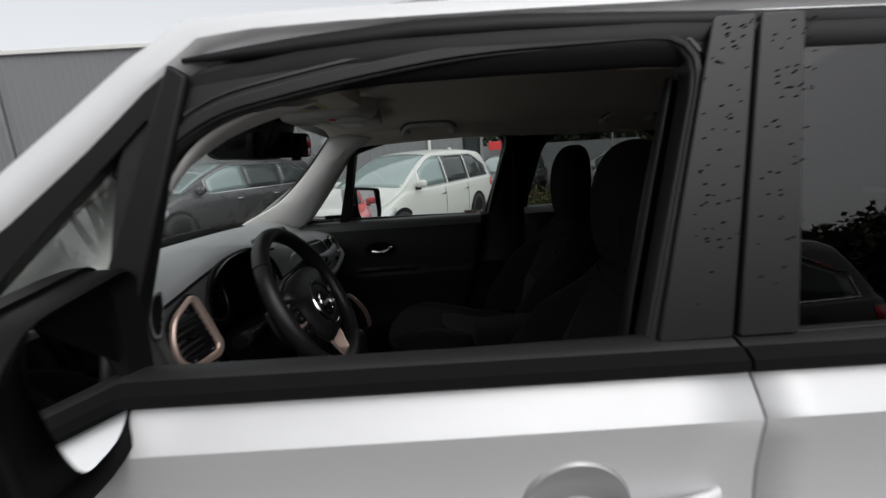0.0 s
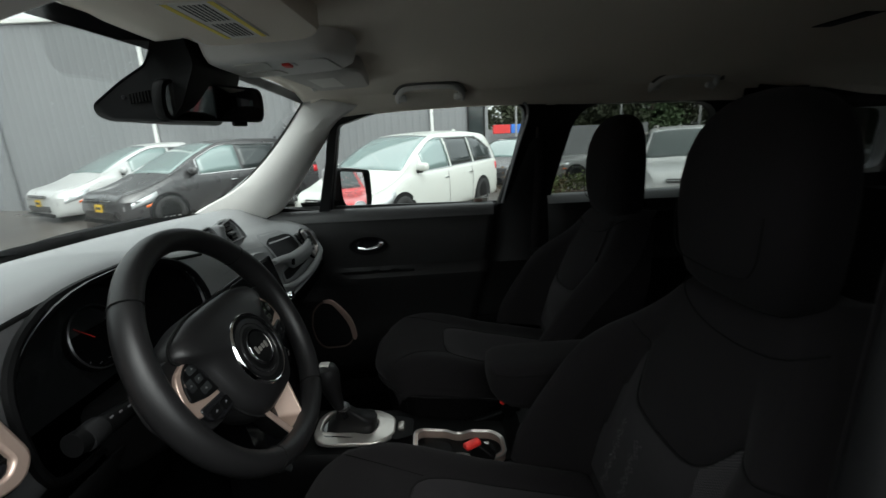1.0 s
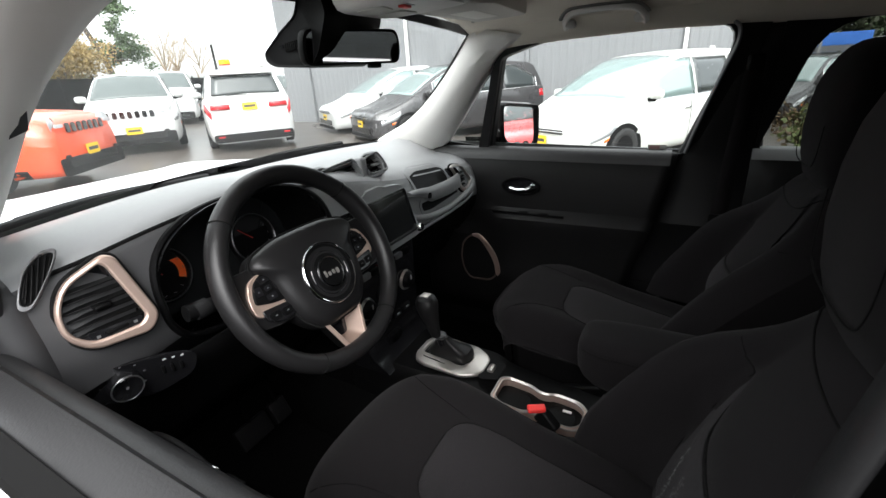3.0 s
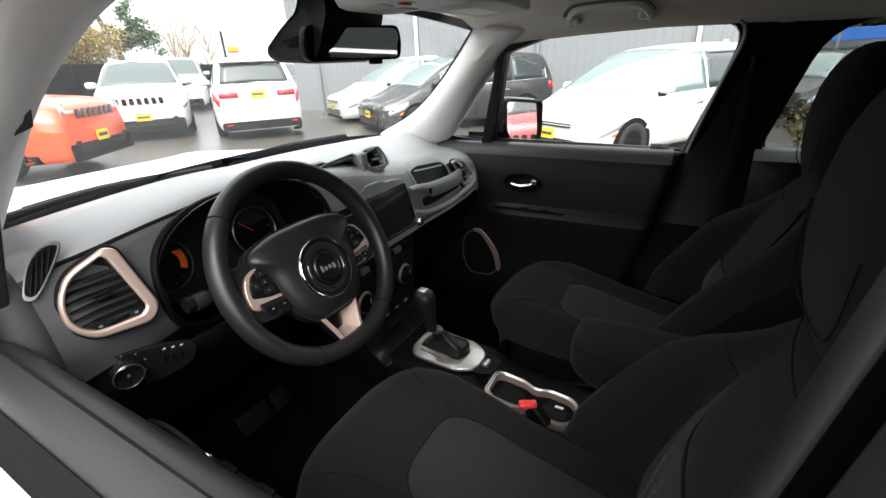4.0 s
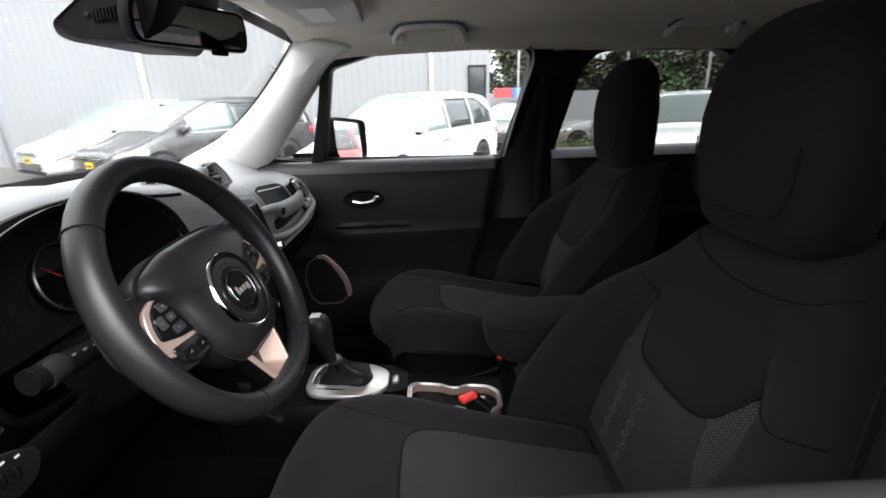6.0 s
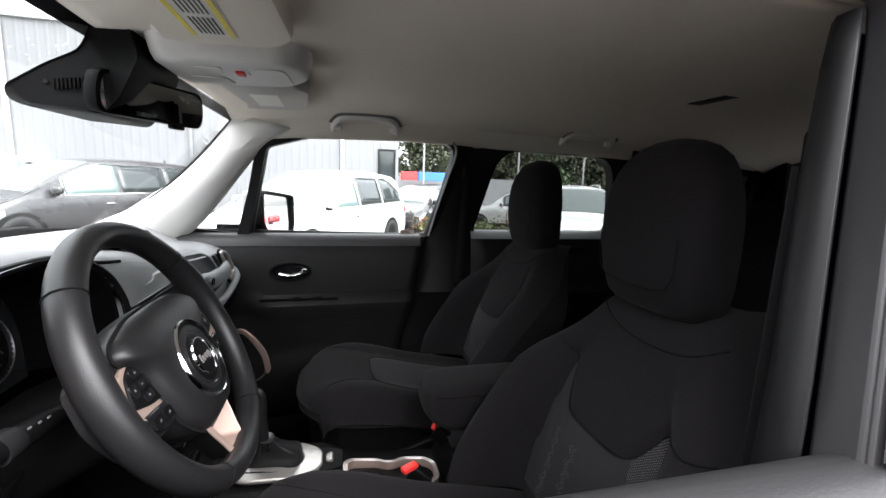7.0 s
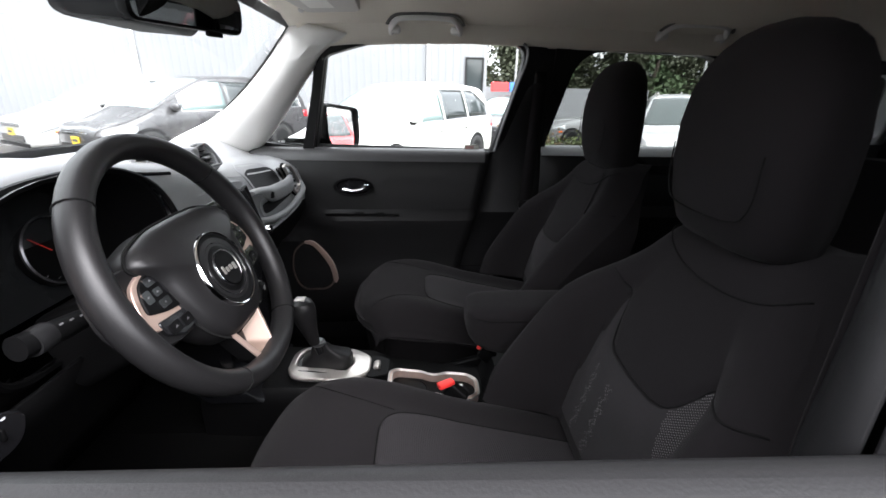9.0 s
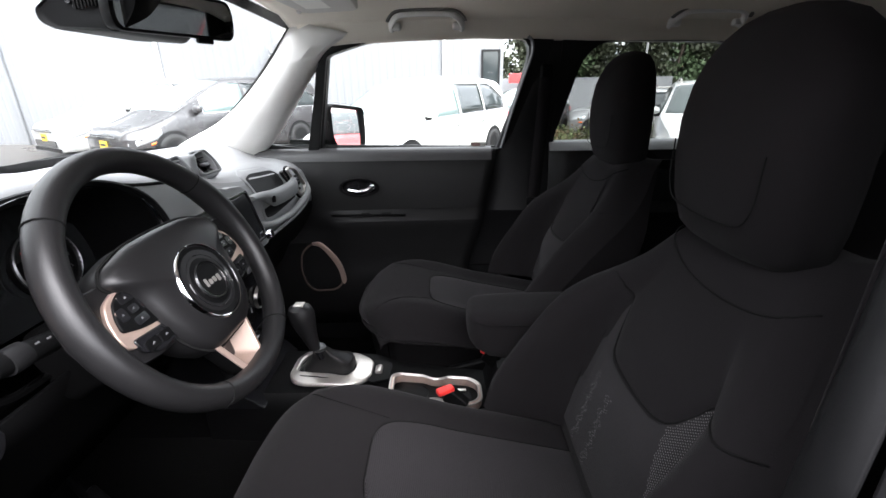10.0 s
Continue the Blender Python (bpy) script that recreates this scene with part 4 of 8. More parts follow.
def vent(name, poly, m, mat, bars, w, h, label, small=None):
    """An air vent: rim, dark throat and louvres. poly is in the (y, z) plane of m; +x faces the cabin."""
    o = [m @ Vector((0.0, a, b)) for a, b in rounded(poly, 0.024, 5)]
    c = Vector((sum(p[0] for p in poly) / len(poly), sum(p[1] for p in poly) / len(poly)))
    small = small or [(c.x + (a - c.x) * 0.80, c.y + (b - c.y) * 0.82) for a, b in poly]
    i = [m @ Vector((0.002, a, b)) for a, b in rounded(small, 0.018, 5)]
    rim = hoop(name, o, i, m.to_3x3() @ Vector((0.012, 0, 0)), mat, dash, label, bevel=0.004)
    tube("groove", [p + m.to_3x3() @ Vector((0.001, 0, 0)) for p in o], 0.0045, SEAM, rim, closed=True, n=6)
    slab("throat", [m @ Vector((-0.012, a, b)) for a, b in rounded(small, 0.018, 5)], m.to_3x3() @ Vector((-0.01, 0, 0)), GLOSS, rim)
    slats(rim, m @ Matrix.Translation((0.002, c.x, c.y)), w, h, bars, LOUVRE)
    rbox("vane", tuple(m @ Vector((0.006, c.x, c.y))), (0.016, 0.022, 0.007), 0.003, TRIM, rim)
    return rim


M = Matrix.Translation((-0.426, 0.588, 1.154)) @ Matrix.Rotation(radians(-10), 4, "Y") @ Matrix.Rotation(radians(-10), 4, "Z")
v1 = vent("side_vent", [(-0.036, 0.050), (0.020, 0.072), (0.034, 0.064), (0.058, -0.042), (0.040, -0.064), (-0.036, -0.056), (-0.060, -0.026), (-0.058, 0.014)], M, BRONZE, 6, 0.088, 0.078, "bronze-rimmed air vent",
          [(-0.033, 0.042), (0.012, 0.060), (0.018, 0.054), (0.040, -0.036), (0.030, -0.046), (-0.032, -0.044), (-0.052, -0.022), (-0.051, 0.010)])
slab("thumbwheel_strip", [M @ Vector((0.003, a, b)) for a, b in rounded([(-0.030, -0.046), (0.030, -0.048), (0.036, -0.034), (-0.036, -0.030)], 0.004, 2)], M.to_3x3() @ Vector((0.006, 0, 0)), GLOSS, v1)
rbox("thumbwheel", tuple(M @ Vector((0.010, 0.0, -0.039))), (0.006, 0.030, 0.006), 0.002, TRIM, v1)
for d in (-0.024, 0.024):
    rbox("icon", tuple(M @ Vector((0.0096, d, -0.0395))), (0.001, 0.005, 0.004), 0.0, GREYBAR, v1, seg=1)
M = Matrix.Translation((-0.430, 1.80, 1.06)) @ Matrix.Rotation(radians(-8), 4, "Y") @ Matrix.Rotation(radians(5), 4, "Z")
vent("side_vent", [(-0.096, 0.064), (-0.070, 0.070), (0.011, 0.052), (0.078, -0.002), (0.112, -0.035), (0.097, -0.058), (0.026, -0.057), (-0.012, -0.043), (-0.032, -0.025), (-0.066, 0.036)], M, SATIN, 4, 0.062, 0.062, "satin-rimmed air vent",
     [(-0.080, 0.056), (-0.066, 0.060), (0.006, 0.046), (0.060, -0.002), (0.078, -0.020), (0.064, -0.036), (0.022, -0.038), (-0.006, -0.032), (-0.022, -0.018), (-0.056, 0.036)])
# demister slot
DM = [(-0.452, 0.513, 1.208), (-0.456, 0.523, 1.228), (-0.460, 0.543, 1.238), (-0.459, 0.563, 1.233), (-0.455, 0.561, 1.221), (-0.445, 0.543, 1.200), (-0.438, 0.522, 1.182), (-0.442, 0.508, 1.190)]
dmk = Vector((-0.452, 0.528, 1.206))
dma = Vector((-0.010, 0.048, 0.050)).normalized()
dmo = smooth_path([dmk + dma * ((Vector(p) - dmk).dot(dma) * 1.25) + ((Vector(p) - dmk) - dma * (Vector(p) - dmk).dot(dma)) * 0.75 + Vector((0.004, 0, 0.003)) for p in DM + DM[:1]], 4)[:-1]
dmc = sum(dmo, Vector()) / len(dmo)
dm = hoop("demister", dmo, [dmc + (p - dmc) * 0.86 for p in dmo], (0.004, -0.002, 0.003), GREYBAR, dash, "slotted demister", bevel=0.0015)
slab("demister_throat", [dmc + (p - dmc) * 0.89 for p in dmo], (-0.003, 0.001, -0.002), SEAM, dm)
for i in range(6):
    a, b = dmo[2 + 2 * i], dmo[-3 - 2 * i]
    tube("demister_bar", [dmc + (a - dmc) * 0.78 + Vector((0.003, 0, 0.002)), dmc + (b - dmc) * 0.78 + Vector((0.003, 0, 0.002))], 0.0012, LOUVRE, dm, n=5)
sheet("dash_end", [[(x, ys[0] + d, z) for x, z in dash_profile(ys[0])] for d in (0.0, -0.02, -0.045)], FACE, dash, solid=0.004)

# lamp switch panel
M = Matrix.Translation((-0.432, 0.607, 1.012)) @ Matrix.Rotation(radians(8), 4, "Y") @ Matrix.Rotation(radians(-10), 4, "Z") @ Matrix.Rotation(radians(-14), 4, "X")
lp = slab("lamp_switch_panel", [M @ Vector((0.0, a, b)) for a, b in rounded([(-0.078, -0.03), (0.02, -0.042), (0.078, -0.018), (0.078, 0.024), (0.03, 0.034), (-0.072, 0.032)], 0.022, 5)], M.to_3x3() @ Vector((0.008, 0, 0)), GLOSS, dash, "gloss black lamp switch panel", bevel=0.003)
K = M @ Matrix.Translation((0.008, -0.034, 0.0)) @ Matrix.Rotation(radians(90), 4, "Y")
lathe("knob", [(0.0, 0.015), (0.012, 0.016), (0.019, 0.019), (0.0225, 0.016), (0.024, 0.0)], K, GLOSS, lp, "gloss rotary knob", n=28)
lathe("knob_ring", [(0.0205, 0.0185), (0.0218, 0.0195), (0.0228, 0.0180)], K, DIAL_RING, lp, "thin metal ring", caps=False, n=36)
rbox("knob_bar", tuple(K @ Vector((0.0, 0.0, 0.0165))), (0.002, 0.004, 0.005), 0.001, GREYBAR, lp, turn=M.to_3x3())
for k in range(7):
    a = radians(40 + 38 * k)
    rbox("mark", tuple(K @ Vector((0.031 * math.cos(a), 0.031 * math.sin(a), 0.001))), (0.0006, 0.003, 0.002), 0.0, GREYBAR, lp, seg=1)
for k in range(3):
    rbox("dimmer", tuple(M @ Vector((0.010, 0.022 + 0.014 * k, 0.006))), (0.006, 0.005, 0.016), 0.002, TRIM, lp)
    rbox("mark", tuple(M @ Vector((0.0086, 0.022 + 0.014 * k, 0.024))), (0.0006, 0.005, 0.0025), 0.0, PRINT, lp, seg=1)

# instrument binnacle
def arch(x, w, z0, h, n=22, power=2.6, y0=0.874):
    out = []
    for i in range(n + 1):
        a = math.pi * i / n
        cx, sx = math.cos(a), math.sin(a)
        out.append(Vector((x, y0 - w * math.copysign(abs(cx) ** (2 / power), cx), z0 + h * abs(sx) ** (2 / power))))
    return out


sheet("binnacle", [arch(-0.66, 0.15, 1.19, 0.02), arch(-0.58, 0.178, 1.15, 0.085), arch(-0.50, 0.212, 1.09, 0.160), arch(-0.462, 0.216, 1.05, 0.194), arch(-0.446, 0.216, 1.04, 0.208)], BINNACLE, dash, "arched instrument hood", angle=60)
# shade inside the hood is painted as black plastic
sheet("binnacle_lining", [arch(-0.446, 0.216, 1.04, 0.208), arch(-0.448, 0.210, 1.04, 0.202), arch(-0.50, 0.206, 1.03, 0.202), arch(-0.592, 0.202, 1.02, 0.196)], TRIM, dash, "inside of the hood, its shade painted black", angle=60)
slab("instrument_glass", [p + Vector((0, 0, 0)) for p in arch(-0.588, 0.206, 1.01, 0.205)], (-0.006, 0, 0), SCREEN, dash, "dark instrument panel")
for gy, gr in ((0.750, 0.052), (0.968, 0.056)):
    G = Matrix.Translation((-0.586, gy, 1.100)) @ Matrix.Rotation(radians(-14), 4, "Y") @ Matrix.Rotation(radians(90), 4, "Y")
    g = lathe("gauge", [(0.0, 0.002), (gr - 0.004, 0.002), (gr - 0.004, 0.01), (gr, 0.014), (gr + 0.004, 0.01), (gr + 0.004, 0.0)], G, TRIM, dash, "round dial", n=40)
    lathe("gauge_ring", [(gr - 0.001, 0.013), (gr + 0.001, 0.015), (gr + 0.003, 0.013)], G, DIAL_RING, g, caps=False, n=48)
    n = 14
    inner = [G @ Vector(((gr * 0.62) * math.cos(radians(62 + 78 * i / n)), (gr * 0.62) * math.sin(radians(62 + 78 * i / n)), 0.0035)) for i in range(n + 1)]
    outr = [G @ Vector(((gr * 0.90) * math.cos(radians(62 + 78 * i / n)), (gr * 0.90) * math.sin(radians(62 + 78 * i / n)), 0.0035)) for i in range(n + 1)]
    if gy < 0.9:
        sheet("red_zone", [inner, outr], ORANGE_DIAL, g, "orange zone on the dial")
    for k in range(11):
        a = radians(-40 + 26 * k)
        rbox("tick", tuple(G @ Vector((gr * 0.84 * math.cos(a), gr * 0.84 * math.sin(a), 0.0034))), (0.001, 0.0012, 0.006), 0, GREYBAR, g, seg=1, turn=G.to_3x3() @ turn(0, 90, 0) @ turn(math.degrees(a) + 90, 0, 0))
    a = radians(215 if gy < 0.9 else 225)
    tube("needle", [G @ Vector((0, 0, 0.006)), G @ Vector((gr * 0.75 * math.cos(a), gr * 0.75 * math.sin(a), 0.006))], 0.0009, RED_PLASTIC, g, n=5)

# centre vent pod on top of the dash
pod = [(-0.152, -0.040), (0.140, -0.040), (0.162, 0.0), (0.148, 0.038), (0.090, 0.038), (0.068, 0.026), (-0.068, 0.026), (-0.090, 0.038), (-0.142, 0.038), (-0.160, 0.0)]
M = Matrix.Translation((-0.500, YC + 0.012, 1.204)) @ Matrix.Rotation(radians(-34), 4, "Y")
loft("vent_pod", [[M @ Vector((dx, a * sc, b * sc + dz)) for a, b in rounded(pod, 0.016, 3)] for dx, sc, dz in ((-0.17, 0.86, -0.05), (-0.10, 0.96, -0.02), (-0.02, 1.0, 0), (0.0, 0.985, 0))], DASH, dash, "raised pod with two centre vents", caps=False)
hoop("pod_face", [M @ Vector((0.0, a * 0.985, b * 0.985)) for a, b in rounded(pod, 0.016, 3)], [M @ Vector((0.003, a * 0.92, b * 0.80)) for a, b in rounded(pod, 0.014, 3)], M.to_3x3() @ Vector((-0.02, 0, 0)), DASH, dash, bevel=0.003)
slab("pod_back", [M @ Vector((-0.03, a, b)) for a, b in rounded(pod, 0.016, 3)], M.to_3x3() @ Vector((-0.01, 0, 0)), GLOSS, dash)
rbox("pod_middle", tuple(M @ Vector((-0.006, 0.052, -0.002))), (0.03, 0.030, 0.066), 0.008, DASH, dash)
for d, hw_ in ((-0.046, 0.090), (0.112, 0.048)):
    pv = [(-hw_, -0.030), (hw_ - 0.006, -0.034), (hw_, 0.0), (hw_ - 0.008, 0.034), (-hw_ * 0.55, 0.026), (-hw_, 0.008)]
    h = hoop("centre_vent", [M @ Vector((0.006, d + a, b)) for a, b in rounded(pv, 0.012, 4)], [M @ Vector((0.006, d + a * 0.92, b * 0.84)) for a, b in rounded(pv, 0.012, 4)], M.to_3x3() @ Vector((-0.02, 0, 0)), MIDFACE, dash, "centre air vent", bevel=0.002)
    slats(h, M @ Matrix.Translation((-0.012, d, 0)), hw_ * 1.7, 0.048, 4, LOUVRE, 20)
    rbox("vane", tuple(M @ Vector((-0.002, d, -0.004))), (0.016, 0.022, 0.007), 0.003, GREYBAR, h)
# screen and centre stack
M = Matrix.Translation((-0.420, YC, 1.055)) @ Matrix.Rotation(radians(-16), 4, "Y")
stack = loft("stack_surround", [[M @ Vector((dx, a * sc, b * sc)) for a, b in rounded([(-0.160, -0.085), (0.185, -0.085), (0.192, -0.02), (0.168, 0.084), (0.108, 0.094), (0.094, 0.093), (0.062, 0.103), (-0.004, 0.104), (-0.016, 0.095), (-0.150, 0.092), (-0.166, -0.02)], [0.018, 0.018, 0.03, 0.016, 0.006, 0.006, 0.008, 0.008, 0.006, 0.016, 0.03], 3)]
                                for dx, sc in ((-0.05, 1.03), (-0.012, 1.02), (0.0, 1.0), (0.006, 0.97))], MIDFACE, dash, "screen surround")
slab("screen", [M @ Vector((0.0065, a, b)) for a, b in rounded([(-0.150, -0.058), (0.158, -0.058), (0.158, 0.062), (-0.150, 0.062)], 0.008, 3)], M.to_3x3() @ Vector((0.004, 0, 0)), SCREEN, stack, "dark touch screen", bevel=0.001)
hoop("screen_rim", [M @ Vector((0.006, a, b)) for a, b in rounded([(-0.158, -0.066), (0.166, -0.066), (0.166, 0.070), (-0.158, 0.070)], 0.010, 3)],
     [M @ Vector((0.006, a, b)) for a, b in rounded([(-0.151, -0.059), (0.159, -0.059), (0.159, 0.063), (-0.151, 0.063)], 0.008, 3)], M.to_3x3() @ Vector((0.007, 0, 0)), GLOSS, stack, bevel=0.001)
for d in (-0.168, 0.172):
    lathe("screen_knob", [(0.0, 0.020), (0.010, 0.020), (0.012, 0.017), (0.013, 0.0)], M @ Matrix.Translation((0.006, d, -0.062)) @ Matrix.Rotation(radians(90), 4, "Y"), CHROME if d > 0 else GREYBAR, stack, n=20)
low = loft("climate_panel", [[Vector((x, YC + a * w, z)) for a in (-1, -0.96, -0.5, 0, 0.5, 0.96, 1)] + [Vector((x - 0.12, YC + a * w, z)) for a in (1, 0, -1)]
                           for z, x, w in ((0.975, -0.425, 0.178), (0.93, -0.420, 0.172), (0.85, -0.415, 0.160), (0.76, -0.405, 0.145), (0.70, -0.385, 0.132), (0.66, -0.34, 0.125))], GLOSS, dash, "gloss black climate control stack")
for d in (-0.10, 0.0, 0.10):
    m = Matrix.Translation((-0.412, YC + d, 0.845)) @ Matrix.Rotation(radians(90), 4, "Y")
    lathe("climate_knob", [(0.0, 0.022), (0.020, 0.022), (0.024, 0.018), (0.027, 0.0)], m, TRIM, low, "round climate knob", n=24)
    lathe("knob_ring", [(0.027, 0.002), (0.030, 0.008), (0.033, 0.0)], m, SATIN, low, caps=False, n=32)
    rbox("knob_mark", (-0.389, YC + d, 0.857), (0.002, 0.003, 0.014), 0, PRINT, low, seg=1)
for k in range(7):
    rbox("switch", (-0.416, YC - 0.12 + 0.04 * k, 0.935), (0.012, 0.034, 0.018), 0.003, RED_PLASTIC if k == 3 else GREYBAR if k % 2 else TRIM, low, seg=2)
for k in range(4):
    rbox("switch", (-0.404, YC - 0.075 + 0.05 * k, 0.765), (0.012, 0.040, 0.018), 0.003, TRIM, low, seg=2)
    rbox("mark", (-0.3975, YC - 0.075 + 0.05 * k, 0.766), (0.001, 0.012, 0.004), 0, PRINT, low, seg=1)
rbox("socket_flap", (-0.385, YC - 0.02, 0.72), (0.02, 0.05, 0.03), 0.006, TRIM, low)
# passenger grab bar below its tray
for nm, poly, lab in (("tray", TRAY, "dark tray above the grab bar"), ("hand_gap", GAP, "dark gap below the grab bar")):
    c = Vector((sum(p[0] for p in poly) / len(poly), sum(p[1] for p in poly) / len(poly)))
    mouth = [on_face(a, b, 0.003) for a, b in poly]
    loft(nm, [[Vector((p.x - d, c.x + (p.y - c.x) * sc, c.y + (p.z - c.y) * sc)) for p in mouth] for d, sc in ((-0.001, 1.0), (0.03, 0.97), (0.07, 0.9), (0.075, 0.5))], TRIM, dash, lab)
    hoop(nm + "_mouth", [on_face(a, b, 0.001) for a, b in grown(poly, 0.013)], [on_face(a, b, 0.001) for a, b in poly], (0.003, 0, 0), MIDFACE, dash, bevel=0.001)
loft("grab_bar", [[(x + 0.015 * math.cos(q), y, z + h * math.sin(q)) for q in [2 * math.pi * k / 14 for k in range(14)]]
                  for y, z, h, x in ((1.436, 1.094, 0.007, -0.432), (1.452, 1.094, 0.010, -0.424), (1.48, 1.091, 0.012, -0.418), (1.505, 1.082, 0.019, -0.411), (1.53, 1.073, 0.025, -0.407), (1.60, 1.069, 0.026, -0.404), (1.66, 1.067, 0.026, -0.404), (1.72, 1.066, 0.028, -0.410), (1.765, 1.062, 0.030, -0.424))], MIDFACE, dash, "grey passenger grab bar")
slab("bar_badge", [(-0.3965 - 0.20 * max(0.0, 1.512 - y), y, z) for y, z in [(1.507 + a, 1.075 + b) for a, b in rounded([(-0.008, -0.008), (0.006, -0.010), (0.009, 0.009), (-0.006, 0.011)], 0.005, 3)]], (0.003, 0, 0), TRIM, dash)
tube("lower_lip", smooth_path([(-0.432, 1.440, 1.018), (-0.408, 1.496, 1.004), (-0.398, 1.60, 0.998), (-0.396, 1.69, 1.002), (-0.402, 1.83, 1.016), (-0.420, 1.890, 1.030), (-0.440, 1.905, 1.045)], 5), 0.0105, MIDFACE, dash, "raised lower rim of the passenger dash", n=10)
tube("lower_edge", smooth_path([(-0.430, 1.432, 0.960), (-0.420, 1.50, 0.966), (-0.414, 1.686, 0.968), (-0.416, 1.848, 0.978), (-0.424, 1.900, 1.005)], 5), 0.006, MIDFACE, dash, n=8)
slab("glovebox_lid", [Vector((-0.475 - 0.5 * max(0, 0.92 - b), a, b)) for a, b in rounded([(1.45, 0.72), (1.90, 0.72), (1.92, 0.885), (1.44, 0.90)], 0.03, 4)], (0.012, 0, 0), TRIM, dash, "glovebox lid", bevel=0.005)
# knee panel under the wheel
sheet("knee_panel", [[(x, y, z) for x, z in ((-0.440, 1.005), (-0.475, 0.94), (-0.515, 0.84), (-0.58, 0.74))] for y in (0.53, 0.7, 0.885, 1.05, 1.08)], TRIM, dash, solid=0.006)

# ---- steering wheel ----
WC = Vector((-0.287, 0.878, 1.116))
NV = Vector((0.8926, 0, 0.4509)).normalized()
UV = Vector((-NV.z, 0, NV.x))
W = Matrix((Vector((0, 1, 0)), UV, NV)).transposed().to_4x4()
W.translation = WC
HUB = W @ Matrix.Translation((0.0, -0.022, -0.028))      # the badge sits below the rim's middle and sunk
wheel = thing("steering_wheel", "black leather steering wheel with bronze spoke inserts", "steering wheel", WC)


def wl_(x, y, z=0.0):
    return W @ Vector((x, y, z))


R = 0.187
n = 64
rings = []
for i in range(n):
    a = 2 * math.pi * i / n
    flat = 1.0 - 0.035 * max(0.0, -math.sin(a)) ** 6
    grip = 1.0 + 0.12 * math.exp(-((abs(math.degrees(a) % 180 - 25)) / 14) ** 2) if 0 < math.degrees(a) < 180 else 1.0
    ring = []
    for k in range(14):
        b = 2 * math.pi * k / 14
        rr = R * flat + 0.0175 * grip * math.cos(b)
        ring.append(wl_(rr * math.cos(a), rr * math.sin(a), 0.0205 * grip * math.sin(b)))
    rings.append(ring)
rings.append(rings[0])
loft("rim", rings, LEATHER, wheel, "black leather rim", caps=False)
for deg in (40, 136, 238, 304):
    a = radians(deg)
    flat = 1.0 - 0.035 * max(0.0, -math.sin(a)) ** 6
    tube("rim_joint", [wl_((R * flat + 0.0180 * math.cos(b)) * math.cos(a), (R * flat + 0.0180 * math.cos(b)) * math.sin(a), 0.0210 * math.sin(b)) for b in [2 * math.pi * k / 14 for k in range(14)]], 0.0011, SEAM, wheel, closed=True, n=5)
# airbag cover
cover = rounded([(-0.130, 0.046), (-0.116, 0.064), (-0.066, 0.078), (0.0, 0.080), (0.066, 0.078), (0.116, 0.064), (0.130, 0.046), (0.104, 0.020), (0.098, -0.030),
                 (0.084, -0.078), (0.050, -0.112), (-0.050, -0.112), (-0.084, -0.078), (-0.098, -0.030), (-0.104, 0.020)], 0.020, 4)
hub = loft("airbag_cover", [[wl_(a * sc, -0.018 + (b + 0.018) * sc, h) for a, b in cover] for sc, h in ((0.93, -0.050), (1.0, -0.034), (1.0, -0.008), (0.975, 0.004), (0.90, 0.013), (0.74, 0.0190), (0.55, 0.0225), (0.3, 0.0235))], LEATHER, wheel, "domed airbag cover", angle=60)
tube("cover_gap", [wl_(a * 1.004, -0.018 + (b + 0.018) * 1.004, -0.004) for a, b in cover], 0.0022, SEAM, hub, closed=True, n=5)
lathe("hub_bezel", [(0.0555, 0.045), (0.0572, 0.0535), (0.0585, 0.054), (0.0605, 0.052), (0.062, 0.043)], HUB, CHROME, hub, "chrome ring", caps=False, n=64)
lathe("hub_dish", [(0.030, 0.0528), (0.036, 0.0522), (0.038, 0.0505), (0.046, 0.0500), (0.0555, 0.0520)], HUB, TRIM, hub, "dark dished ring", n=48, caps=False)
lathe("dish_groove", [(0.0405, 0.0506), (0.0418, 0.0518), (0.0432, 0.0506)], HUB, GLOSS, hub, n=48, caps=False)
lathe("badge_ring", [(0.0268, 0.0535), (0.0275, 0.0560), (0.0292, 0.0560), (0.0302, 0.0520)], HUB, CHROME, hub, caps=False, n=48)
lathe("badge_disc", [(0.0, 0.0548), (0.0268, 0.0545), (0.027, 0.0535)], HUB, TRIM, hub, n=40, caps=False)
for x, w, h, y in ((-0.0155, 0.005, 0.0130, 0.0005), (-0.0060, 0.0062, 0.0080, -0.0018), (0.0040, 0.0062, 0.0080, -0.0018), (0.0140, 0.0062, 0.0110, -0.0035)):
    slab("badge_bar", [HUB @ Vector((x + a, y + b, 0.0549)) for a, b in rounded([(-w / 2, -h / 2), (w / 2, -h / 2), (w / 2, h / 2), (-w / 2, h / 2)], 0.002, 2)], NV * 0.0014, SATIN, hub)
